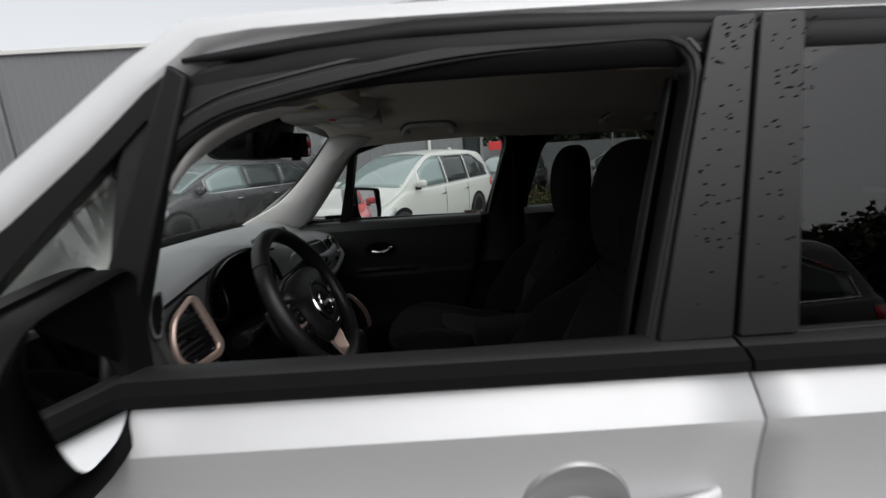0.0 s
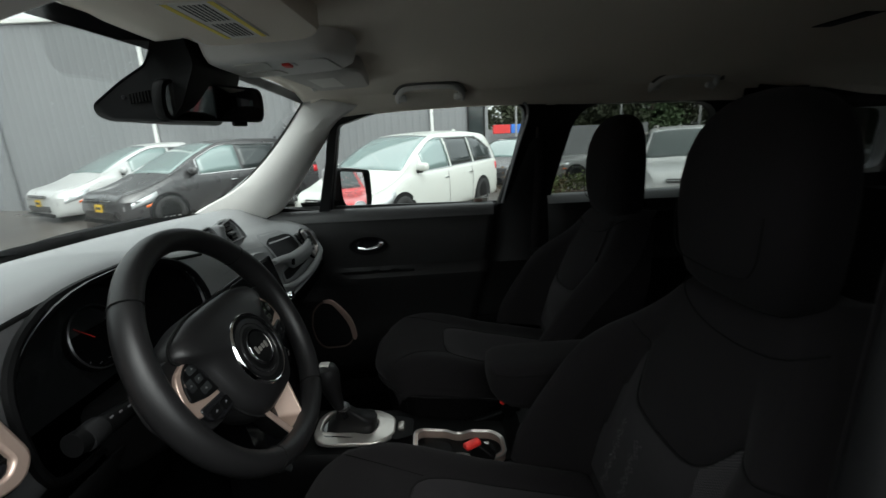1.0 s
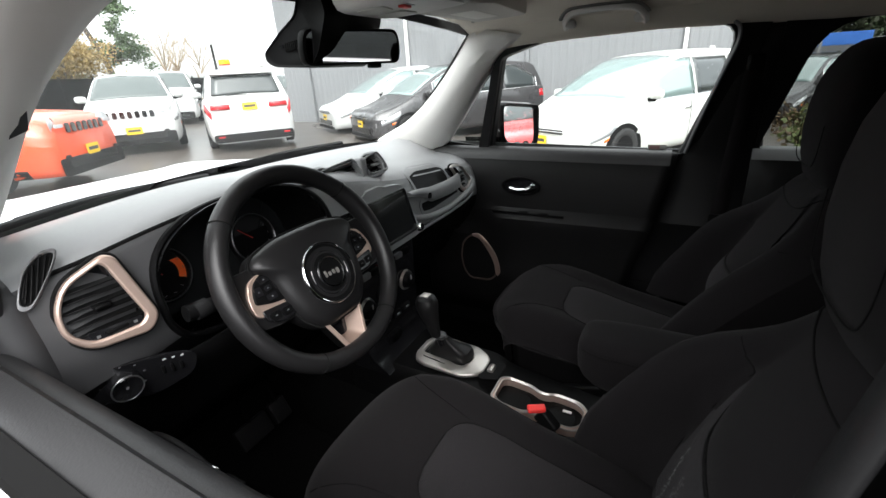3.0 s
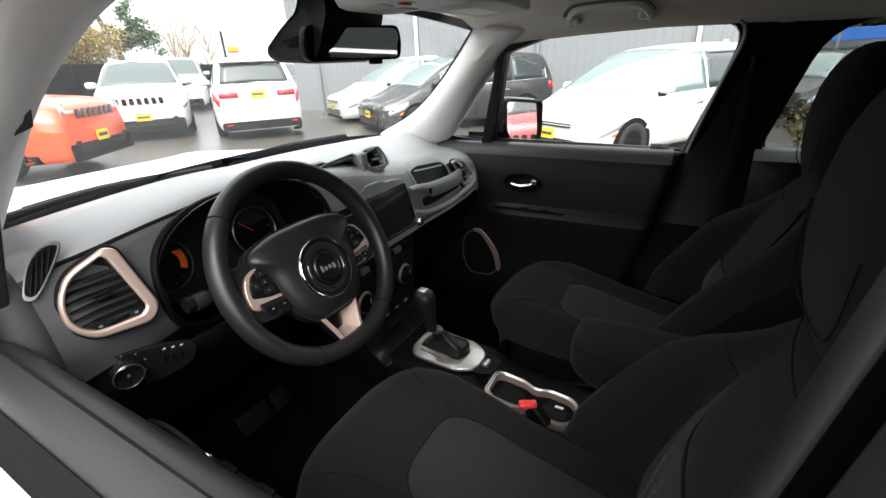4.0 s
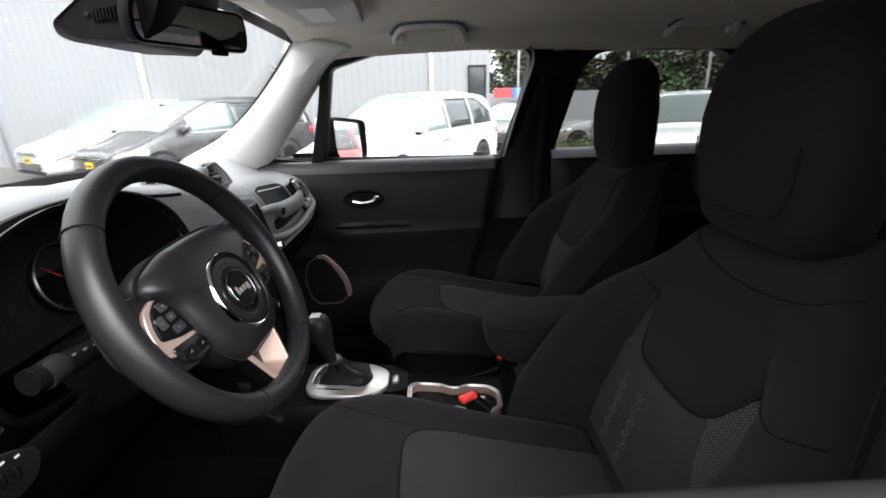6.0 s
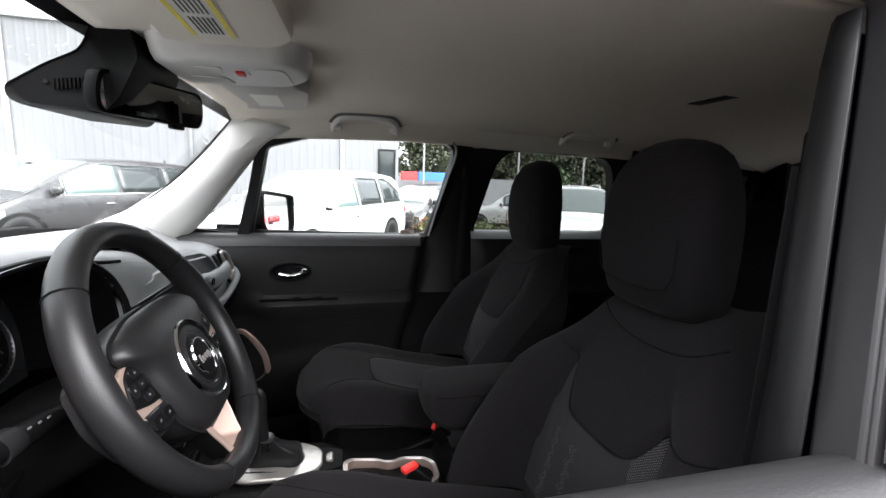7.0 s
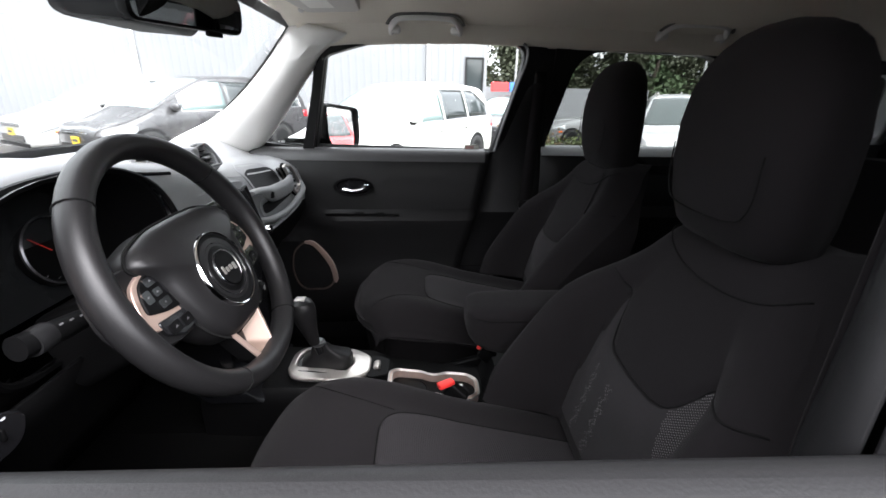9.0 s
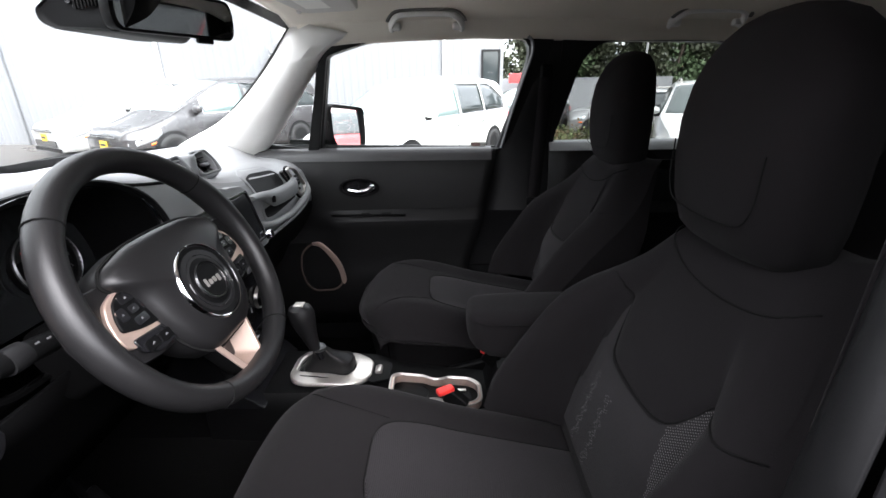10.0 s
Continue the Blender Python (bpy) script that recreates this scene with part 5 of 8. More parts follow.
# side spokes with their switches
for s in (-1, 1):
    sp = rounded([(s * 0.060, 0.052), (s * 0.122, 0.050), (s * 0.176, 0.050), (s * 0.186, 0.0), (s * 0.170, -0.052), (s * 0.120, -0.062), (s * 0.060, -0.062)], 0.014, 3)
    loft("spoke", [[wl_(a * k, b * k, h) for a, b in sp] for k, h in ((1.0, -0.034), (1.0, -0.014), (0.97, -0.008))], LEATHER, wheel, "leather-covered spoke")
    o = rounded([(s * 0.088, 0.037), (s * 0.120, 0.036), (s * 0.142, 0.028), (s * 0.153, 0.010), (s * 0.158, -0.012), (s * 0.156, -0.028), (s * 0.146, -0.034), (s * 0.088, -0.040)], 0.008, 4)
    tr = slab("switch_bezel", [wl_(a, b, -0.010) for a, b in o], NV * 0.008, BRONZE, wheel, "bronze switch surround", bevel=0.002)
    up = rounded([(s * 0.086, 0.034), (s * 0.119, 0.032), (s * 0.135, 0.024), (s * 0.145, 0.008), (s * 0.1495, -0.010), (s * 0.120, -0.020), (s * 0.086, -0.0255)], 0.006, 4)
    slab("switch_pad", [wl_(a, b, -0.006) for a, b in up], NV * 0.007, TRIM, tr, bevel=0.002)
    lw = rounded([(s * 0.086, -0.030), (s * 0.146, -0.0235), (s * 0.142, -0.044), (s * 0.120, -0.056), (s * 0.086, -0.056)], 0.006, 4)
    slab("lower_pad", [wl_(a, b, -0.008) for a, b in lw], NV * 0.008, GLOSS, tr, bevel=0.002)
    cx, cy = s * 0.116, 0.007
    for a0 in range(5):
        a = radians(90 * a0)
        rr = 0.0 if a0 == 4 else 0.0185
        w, h = (0.010, 0.007) if a0 == 4 else (0.0145, 0.0080) if a0 % 2 else (0.0095, 0.0115)
        kx, ky = cx + rr * math.cos(a), cy + rr * 0.85 * math.sin(a)
        q = rounded([(kx + u * w, ky + v * h) for u, v in ((-0.72, -0.72), (0.72, -0.72), (0.72, 0.72), (-0.72, 0.72))], 0.003, 2)
        slab("switch_key", [wl_(u, v, 0.0005) for u, v in q], NV * 0.0018, GLOSS, tr)
        slab("key_mark", [wl_(kx + u, ky + v, 0.0023) for u, v in ((-0.0020, -0.0010), (0.0020, -0.0010), (0.0, 0.0016))], NV * 0.0004, GREYBAR, tr)
    for k in range(2):
        kx, ky = s * (0.103 + 0.024 * k), -0.043 + 0.002 * k
        q = rounded([(kx + u, ky + v) for u, v in ((-0.0100, -0.007), (0.0100, -0.007), (0.0100, 0.007), (-0.0100, 0.007))], 0.003, 2)
        slab("switch_key", [wl_(u, v, -0.0005) for u, v in q], NV * 0.0022, TRIM, tr)
        slab("key_mark", [wl_(kx + u, ky + v, 0.0018) for u, v in ((-0.003, -0.001), (0.003, -0.0005), (0.001, 0.002))], NV * 0.0004, GREYBAR, tr)
# lower spoke: a hollow bronze-walled frame that narrows towards the rim
mouth = [(-0.056, -0.086), (0.056, -0.086), (0.027, -0.172), (-0.027, -0.172)]
low_o = rounded(mouth, 0.012, 4)
low_i = rounded([(-0.049, -0.088), (0.049, -0.088), (0.0215, -0.166), (-0.0215, -0.166)], 0.009, 4)
low_d = rounded([(-0.030, -0.090), (0.030, -0.090), (0.010, -0.146), (-0.010, -0.146)], 0.006, 4)
loft("lower_spoke", [[wl_(a * k, -0.13 + (b + 0.13) * k, h) for a, b in low_o] for k, h in ((0.86, -0.034), (1.04, -0.008), (1.05, -0.003))], TRIM, wheel, caps=False)
hoop("spoke_edge", [wl_(a * 1.04, -0.13 + (b + 0.13) * 1.04, -0.004) for a, b in low_o], [wl_(a, b, -0.002) for a, b in low_i], NV * 0.003, BRONZE, wheel, "bronze metal edge", bevel=0.001)
loft("spoke_insert", [[wl_(a, b, -0.001) for a, b in low_i], [wl_(a, b, -0.030) for a, b in low_d]], BRONZE_MATT, wheel, "bronze walls of the lower spoke", caps=False, angle=20)
slab("spoke_opening", [wl_(a, b, -0.029) for a, b in low_d], NV * -0.002, GLOSS, wheel, "dark opening")
# column and stalks
col = thing("steering_column", "black steering column shroud with control stalks", "steering column", WC - NV * 0.1)
loft("shroud", [[W @ Vector((a * sc, b * sc - 0.012, h)) for a, b in rounded([(-0.07, -0.06), (0.07, -0.06), (0.065, 0.045), (-0.065, 0.045)], 0.025, 4)] for sc, h in ((0.75, -0.028), (1.0, -0.036), (1.05, -0.08), (1.1, -0.16), (1.15, -0.22))], TRIM, col)
for s in (-1, 1):
    st = tube("stalk", [W @ Vector(p) for p in ((s * 0.05, 0.012, -0.095), (s * 0.10, 0.016, -0.096), (s * 0.15, 0.022, -0.097), (s * 0.205, 0.030, -0.098))], 0.0125, TRIM, col, "control stalk", n=14, taper=[0.8, 0.9, 1.1, 1.15])
    lathe("stalk_ring", [(0.0150, -0.012), (0.0158, -0.006), (0.0158, 0.006), (0.0150, 0.012)], Matrix.Translation(W @ Vector((s * 0.180, 0.026, -0.0975))) @ Matrix.Rotation(radians(90), 4, "X"), SEAL, st, n=20)
    for k in range(3):
        rbox("stalk_mark", tuple(W @ Vector((s * (0.132 + 0.014 * k), 0.024 + 0.002 * k, -0.0840))), (0.001, 0.005, 0.002), 0, GREYBAR, st, seg=1, turn=turn(0, -25, 0))

# ---- centre console ----
CON = 1.248
con = thing("centre_console", "black centre console with pale metal shifter frame and cup holders", "console", (-0.05, 1.230, 0.5))
loft("body", [[(x, CON + a * w, z) for a, z in ((-1, 0.40), (-1.02, zt - 0.05), (-0.95, zt - 0.012), (-0.85, zt), (0.85, zt), (0.95, zt - 0.012), (1.02, zt - 0.05), (1, 0.40))] for x, w, zt in
              ((-0.50, 0.105, 0.67), (-0.38, 0.108, 0.675), (-0.30, 0.105, 0.672), (-0.10, 0.100, 0.662), (-0.05, 0.098, 0.640), (0.10, 0.092, 0.620), (0.20, 0.088, 0.612), (0.23, 0.088, 0.68), (0.55, 0.09, 0.70), (0.62, 0.09, 0.6))], TRIM, con)
o = rounded([(-0.308, -0.036), (-0.292, -0.064), (-0.268, -0.072), (-0.150, -0.070), (-0.112, -0.048), (-0.098, -0.028), (-0.098, 0.028), (-0.112, 0.048), (-0.150, 0.070), (-0.268, 0.074), (-0.292, 0.064), (-0.308, 0.036)], 0.014, 4)
i = rounded([(-0.290, -0.020), (-0.280, -0.026), (-0.200, -0.030), (-0.176, -0.036), (-0.160, -0.034), (-0.146, -0.008), (-0.146, 0.014), (-0.156, 0.034), (-0.176, 0.042), (-0.262, 0.052), (-0.280, 0.046), (-0.290, 0.020)], 0.010, 4)
zf = lambda x: lerp([(-0.38, 0.6800), (-0.30, 0.6760), (-0.06, 0.6620)], x)
bez = hoop("shifter_frame", [(x, CON + y, zf(x)) for x, y in o], [(x, CON + y, zf(x) + 0.004) for x, y in i], (0, 0, 0.012), SATIN, con, "pale metal shifter surround", bevel=0.005)
slab("gate_plate", [(x, CON + y, zf(x)) for x, y in i], (0, 0, 0.006), GLOSS, bez)
slab("gate_marks", [(x, CON + y, zf(x) + 0.0125) for x, y in rounded([(-0.286, -0.034), (-0.276, -0.046), (-0.208, -0.050), (-0.190, -0.044), (-0.206, -0.034), (-0.276, -0.029)], 0.005, 3)], (0, 0, 0.002), GLOSS, bez, "black gate display")
for k in range(4):
    rbox("gate_letter_bar", (-0.212 - 0.017 * k, CON - 0.042 + 0.001 * k, zf(-0.22) + 0.0155), (0.006, 0.004, 0.0006), 0.0, PRINT, bez, seg=1)
slab("switch_bay", [(x, CON + y, 0.6700) for x, y in rounded([(-0.106, -0.046), (-0.094, -0.054), (-0.052, -0.040), (-0.050, 0.026), (-0.090, 0.044), (-0.104, 0.040)], 0.006, 3)], (0, 0, 0.004), TRIM, bez)
rbox("parking_brake_switch", (-0.082, CON - 0.006, 0.6770), (0.018, 0.030, 0.014), 0.005, SATIN, bez, turn=turn(0, -14, 0))
# boot and lever
boot = loft("shift_boot", [[(cx + a * sc, CON + 0.006 - 0.036 * max(0.0, 1.0 - sc) + b * sc, z) for a, b in rounded([(-0.066, -0.038), (0.066, -0.038), (0.066, 0.038), (-0.066, 0.038)], 0.03, 4)] for cx, sc, z in ((-0.214, 1.0, 0.6800), (-0.212, 0.97, 0.6960), (-0.206, 0.84, 0.7100), (-0.210, 0.62, 0.7220), (-0.220, 0.40, 0.7380), (-0.224, 0.26, 0.7550))], LEATHER, con, "leather shifter boot")
LV = 1.218
lv = thing("gear_lever", "black gear lever with a domed knob on the console", "gear lever", (-0.225, LV, 0.6880))
tube("stem", [(-0.222, LV, 0.7330), (-0.230, LV - 0.005, 0.7700), (-0.238, LV - 0.010, 0.8080)], 0.010, GLOSS, lv, n=12)
lathe("collar", [(0.014, 0), (0.017, 0.004), (0.017, 0.010), (0.012, 0.014)], Matrix.Translation((-0.225, LV, 0.7560)), DIAL_RING, lv, "grey metal collar", n=20)
loft("knob", [[(-0.248 + dx + a * r, LV - 0.014 + b * r * 1.02, z) for a, b in [(math.cos(2 * math.pi * k / 18), math.sin(2 * math.pi * k / 18)) for k in range(18)]]
              for z, r, dx in ((0.7700, 0.013, 0.018), (0.7850, 0.016, 0.014), (0.8080, 0.020, 0.008), (0.8330, 0.026, 0.002), (0.8530, 0.030, -0.002), (0.8700, 0.031, -0.004), (0.8840, 0.026, -0.005), (0.8920, 0.012, -0.005))], LEATHER, lv, "domed leather knob")
rbox("knob_crest", (-0.254, LV - 0.014, 0.8910), (0.024, 0.024, 0.005), 0.002, SATIN, lv, "pale crest on the knob")
# cup holders
CUP = 1.187
lobes = [(-0.060, -0.060), (-0.040, -0.084), (0.030, -0.086), (0.055, -0.066), (0.080, -0.066), (0.105, -0.086), (0.170, -0.082), (0.196, -0.048), (0.196, 0.048), (0.170, 0.082), (0.105, 0.086), (0.080, 0.066), (0.055, 0.066), (0.030, 0.086), (-0.040, 0.084), (-0.060, 0.060)]
lobes = [(0.068 + (x - 0.068) * 0.9, y * 0.62) for x, y in lobes]
o = rounded(lobes, 0.018, 4)
i = rounded([(0.068 + (x - 0.068) * 0.935, y * 0.87) for x, y in lobes], 0.018, 4)
zc = lambda x: lerp([(-0.06, 0.650), (0.0, 0.638), (0.20, 0.622)], x)
cup = hoop("cup_holder_rim", [(x, CUP + y, zc(x)) for x, y in o], [(x, CUP + y, zc(x) + 0.002) for x, y in i], (0, 0, 0.022), BRONZE, con, "bronze cup holder rim", bevel=0.004)
tube("rim_edge", [(x, CUP + y, zc(x) + 0.0225) for x, y in o], 0.003, SATIN, cup, closed=True, n=6)
slab("cup_well", [(x, CUP + y, zc(x) + 0.001) for x, y in i], (0, 0, 0.002), TRIM, cup)
tube("inner_edge", [(x, CUP + y, zc(x) + 0.024) for x, y in i], 0.0018, SATIN, cup, closed=True, n=6)
for cx in (0.014, 0.124):
    lathe("cup", [(0.036, 0.003), (0.034, 0.001), (0.0, 0.0008)], Matrix.Translation((cx, CUP, zc(cx) + 0.004)), TRIM, cup, n=28, caps=False)
rbox("coin", (0.135, CUP + 0.02, 0.636), (0.022, 0.009, 0.003), 0.001, SATIN, cup)
arm = thing("armrest", "black cloth centre armrest beside the driver seat", "armrest", (0.3, YC, 0.78))
loft("pad", [[(x, YC + a * w, z0 + b * h) for a, b in rounded([(-1, -1), (1, -1), (1, 1), (-1, 1)], 0.55, 5)] for x, w, z0, h in
             ((0.148, 0.030, 0.826, 0.020), (0.154, 0.052, 0.824, 0.036), (0.17, 0.068, 0.818, 0.048), (0.20, 0.076, 0.810, 0.058), (0.26, 0.080, 0.806, 0.064), (0.42, 0.082, 0.804, 0.066), (0.50, 0.08, 0.80, 0.06))], FABRIC, arm, angle=70)
tube("pad_seam", [(0.165, YC - 0.064, 0.850)] + [(x, YC - 0.081, 0.850) for x in (0.2, 0.3, 0.4, 0.5)], 0.0016, SEAM, arm)
rbox("hinge_box", (0.45, YC, 0.76), (0.12, 0.12, 0.12), 0.02, TRIM, arm)
for y in (YC - 0.115, YC + 0.118):
    bk = thing("belt_buckle", "seat belt buckle with a red release button", "belt buckle", (0.2, y, 0.6), "belt buckles")
    bx, by, bz = (0.098, 1.076, 0.735) if y < YC else (0.203, 1.284, 0.698)
    rbox("body", (bx + 0.018, by + 0.004, bz - 0.024), (0.050, 0.024, 0.040), 0.006, TRIM, bk, turn=turn(0, 35, -20))
    rbox("button", (bx - 0.006, by, bz + 0.006), (0.040 if y < YC else 0.014, 0.019, 0.013), 0.004, RED_PLASTIC, bk, "red button", turn=turn(0, 0, 28) if y < YC else turn(0, 25, -25))
    tube("stalk", [(bx + 0.03, by, bz - 0.05), (bx + 0.06, by + 0.01, bz - 0.12), (bx + 0.08, y, 0.50)], 0.010, TRIM, bk)
# pedals
for y, w in ((0.93, 0.11), (1.03, 0.06)):
    pd = thing("pedal", "black rubber foot pedal", "pedal", (-0.75, y, 0.4), "pedals")
    rbox("pad", (-0.74, y, 0.46), (0.02, w, 0.07), 0.006, SEAL, pd, turn=turn(0, -30, 0))
    tube("arm", [(-0.75, y, 0.48), (-0.80, y, 0.62), (-0.82, y, 0.74)], 0.008, TRIM, pd)


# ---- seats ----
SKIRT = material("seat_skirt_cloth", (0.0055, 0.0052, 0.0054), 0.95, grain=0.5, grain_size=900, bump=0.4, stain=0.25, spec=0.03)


def smooth_path_2(pts):
    """A smooth line through points of a plane."""
    return [(q.x, q.y) for q in smooth_path([(a, b, 0) for a, b in pts], 5)]


STITCH = material("stitch_thread", (0.055, 0.042, 0.046), 0.8, grain=0.3, grain_size=400)


def seat(name, label, x0, y0, flip, yb, low=0.0):
    """A cloth bucket seat; x0 moves it along the car, flip is +1 where the door is at +y."""
    st = thing(name, label, "car seat", (x0 + 0.12, y0, 0.36), "front seats")

    # cushion: a rounded slab with raised side bolsters
    def cush(u, k):
        """u across -1..1, k from the front edge 0 to the back 1: the top surface."""
        x = -0.262 + 0.617 * k
        w = lerp([(0, 0.208), (0.06, 0.225), (0.25, 0.236), (1.0, 0.225)], k)
        z = lerp([(0, 0.738), (0.03, 0.764), (0.10, 0.782), (0.20, 0.784), (0.34, 0.772), (0.6, 0.722), (1.0, 0.664)], k) - low * max(0.0, 1 - 0.8 * k)
        b = lerp([(0, 0.0), (0.12, 0.004), (0.35, 0.014), (1.0, 0.016)], k)
        e = max(0.0, abs(u) - 0.50) / 0.50
        lift = b * math.sin(min(1.0, e * 1.35) * math.pi / 2)
        drop = 0.062 * max(0.0, abs(u) - 0.70) ** 2.2 / 0.0708 - 0.012 * (1 - u * u) * min(1.0, k * 5)
        front = 0.075 * abs(u) ** 3.2 * max(0.0, 1 - k * 3)
        return Vector((x0 + x + front, y0 + w * u, z + lift - drop))

    ku = [-1 + i / 14 for i in range(29)]
    kk = [0, 0.012, 0.03, 0.06, 0.1, 0.15, 0.22, 0.3, 0.4, 0.5, 0.6, 0.7, 0.8, 0.9, 1.0]
    rim = [cush(u, 0) for u in ku]
    rows = [[Vector((p.x + 0.016, p.y, 0.672)) for p in rim], [Vector((p.x - 0.002, p.y, 0.684)) for p in rim], [Vector((p.x - 0.009, p.y, 0.712)) for p in rim]] + [[cush(u, k) for u in ku] for k in kk]
    cu = sheet("cushion", rows, FABRIC, st, "black cloth cushion", angle=75)
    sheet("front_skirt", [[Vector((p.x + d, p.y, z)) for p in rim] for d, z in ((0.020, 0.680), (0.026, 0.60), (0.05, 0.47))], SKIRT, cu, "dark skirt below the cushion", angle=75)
    foot = lambda k: lerp([(0.0, 0.676), (0.3, 0.668), (1.0, 0.630)], k)
    for s in (-1, 1):
        sheet("cushion_side", [[cush(s, k), cush(s, k) + Vector((0, s * 0.007, -0.016)), Vector((cush(s, k).x, cush(s, k).y + s * 0.009, (cush(s, k).z + foot(k)) / 2)), Vector((cush(s, k).x, cush(s, k).y + s * 0.002, foot(k) + 0.004)), Vector((cush(s, k).x, cush(s, k).y - s * 0.014, foot(k)))] for k in kk], FABRIC, cu, angle=75)
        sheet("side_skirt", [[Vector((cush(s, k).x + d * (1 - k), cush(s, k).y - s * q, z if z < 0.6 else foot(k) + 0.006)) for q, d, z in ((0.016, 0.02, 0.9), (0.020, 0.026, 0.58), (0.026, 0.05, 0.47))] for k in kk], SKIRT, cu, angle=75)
        tube("side_piping", [Vector((cush(s, k).x, cush(s, k).y + s * 0.002, foot(k) + 0.004)) for k in kk], 0.0022, FABRIC, cu, n=6)
    # padded insert with its seam
    ins = []
    for k in [0.36 + 0.64 * (i / 20) ** 1.5 for i in range(21)]:
        half = lerp([(0.36, 0.20), (0.368, 0.31), (0.385, 0.385), (0.42, 0.445), (0.47, 0.48), (0.53, 0.50), (1.0, 0.50)], k)
        ins.append([cush(half * q - (0.13 if flip > 0 else 0.0), k) + Vector((0, 0, 0.0035 - 0.0035 * abs(q) ** 8)) for q in [-1 + i / 7 for i in range(15)]])
    sheet("cushion_insert", ins, INSERT, cu, "ribbed seat insert", angle=75)
    edge = [r[0] for r in reversed(ins)] + [ins[0][i] for i in range(1, 14)] + [r[-1] for r in ins]
    tube("insert_seam", [p + Vector((0, 0, 0.0005)) for p in edge], 0.0016, SEAM, cu, n=6)
    tube("front_piping", [Vector((p.x - 0.002, p.y, 0.683)) for p in rim], 0.0022, FABRIC, cu, n=6)
    for s in (-1, 1):
        tube("bolster_seam", smooth_path([cush(s * 0.46, 0.40), cush(s * 0.56, 0.22), cush(s * 0.72, 0.09), cush(s * 0.82, 0.012)], 4), 0.0013, SEAM, cu, n=6)

    # backrest
    lean = 0.40

    def seam_u(k):
        """Where the bolster meets the middle of the backrest."""
        return lerp([(0, 0.66), (0.3, 0.62), (0.55, 0.54), (0.70, 0.50), (1.0, 0.50)], k)

    def back(u, k):
        """The front of the backrest: u across -1..1, k from its foot 0 to its top 1."""
        z = 0.70 + 0.475 * k
        w = lerp([(0, 0.240), (0.2, 0.256), (0.48, 0.265), (0.58, 0.264), (0.66, 0.250), (0.73, 0.222), (0.80, 0.195), (0.90, 0.162), (0.97, 0.134), (1.0, 0.105)], k)
        x = 0.335 + lean * 0.475 * k * 0.62 + 0.05 * k * k
        bol = lerp([(0, 0.175), (0.15, 0.172), (0.3, 0.148), (0.5, 0.112), (0.60, 0.088), (0.68, 0.054), (0.74, 0.028), (0.82, 0.008), (0.9, 0.0), (1, 0.0)], k)
        e = max(0.0, abs(u) - seam_u(k)) / (1 - seam_u(k))
        x -= bol * math.sin(min(1.0, e * 1.45) * math.pi / 2)
        x += 0.085 * max(0.0, abs(u) - 0.78) ** 2 / 0.0484
        x -= (0.025 if flip < 0 else 0.05) * math.exp(-((k - 0.38) / 0.2) ** 2) * max(0.0, 1 - (u / 0.5) ** 2)
        x += 0.03 * max(0.0, k - 0.92) ** 2 / 0.0064
        return Vector((x0 + x, yb + w * 1.05 * u, z))

    bk = [i / 24 for i in range(25)]
    bu = [-1 + i / 16 for i in range(33)]
    br = sheet("backrest", [[back(u, k) for u in bu] for k in bk] + [[back(u, 1.0) + Vector((0.06, 0, 0.0)) for u in bu], [back(u, 1.0) + Vector((0.10, 0, -0.03)) for u in bu]], FABRIC, st, "black cloth backrest", angle=75)
    rear = [[Vector((back(u, k).x if abs(u) == 1 else x0 + 0.335 + lean * 0.295 * k + 0.05 * k * k + 0.10, back(u, k).y * 1.0, back(u, k).z)) for u in (-1, -0.97, -0.6, 0, 0.6, 0.97, 1)] for k in bk]
    sheet("backrest_shell", rear, FABRIC, br, angle=75)
    # upper yoke, mesh lower panel and their seams
    def yoke_low(u):
        a = abs(u)
        return lerp([(0.0, 0.478), (0.24, 0.478), (0.32, 0.490), (0.38, 0.525), (0.47, 0.615), (0.53, 0.642), (0.7, 0.66), (0.95, 0.67)], a) if u * flip > 0 else lerp([(0.0, 0.478), (0.24, 0.478), (0.32, 0.490), (0.38, 0.53), (0.47, 0.645), (0.53, 0.68), (0.7, 0.72), (0.95, 0.75)], a)
    ylo = -0.92 if flip < 0 else -0.60
    ycols = [ylo + (0.60 - ylo) * i / 44 for i in range(45)]
    yrows = []
    for j in range(13):
        t = j / 12
        yrows.append([back(u, yoke_low(u) + (0.955 - yoke_low(u)) * t) + Vector((-0.006 + 0.006 * (abs(2 * t - 1)) ** 10, 0, 0)) for u in ycols])
    sheet("yoke", yrows, FABRIC, br, "smooth upper panel", angle=75)
    tube("yoke_seam", [p + Vector((-0.001, 0, 0)) for p in yrows[0]], 0.0017, SEAM, br, n=6)
    tube("neck_seam", [back(u, 0.845 + 0.10 * abs((u - 0.10 * flip) / 0.95) ** 2.2) + Vector((-0.007, 0, 0)) for u in [-0.90 + 1.8 * i / 24 for i in range(25)]], 0.0016, SEAM, br, n=6)
    mrows = []
    for t in [j / 18 for j in range(19)]:
        row = []
        for q in [-1 + i / 14 for i in range(29)]:
            u = q * (seam_u(0.70 * t) - 0.015)
            k = 0.05 + (min(yoke_low(u), 0.68) - 0.056) * t
            row.append(back(u, k) + Vector((-0.003 + 0.003 * abs(q) ** 10, 0, 0)))
        mrows.append(row)
    sheet("back_insert", mrows, INSERT, br, "ribbed back panel", angle=75)
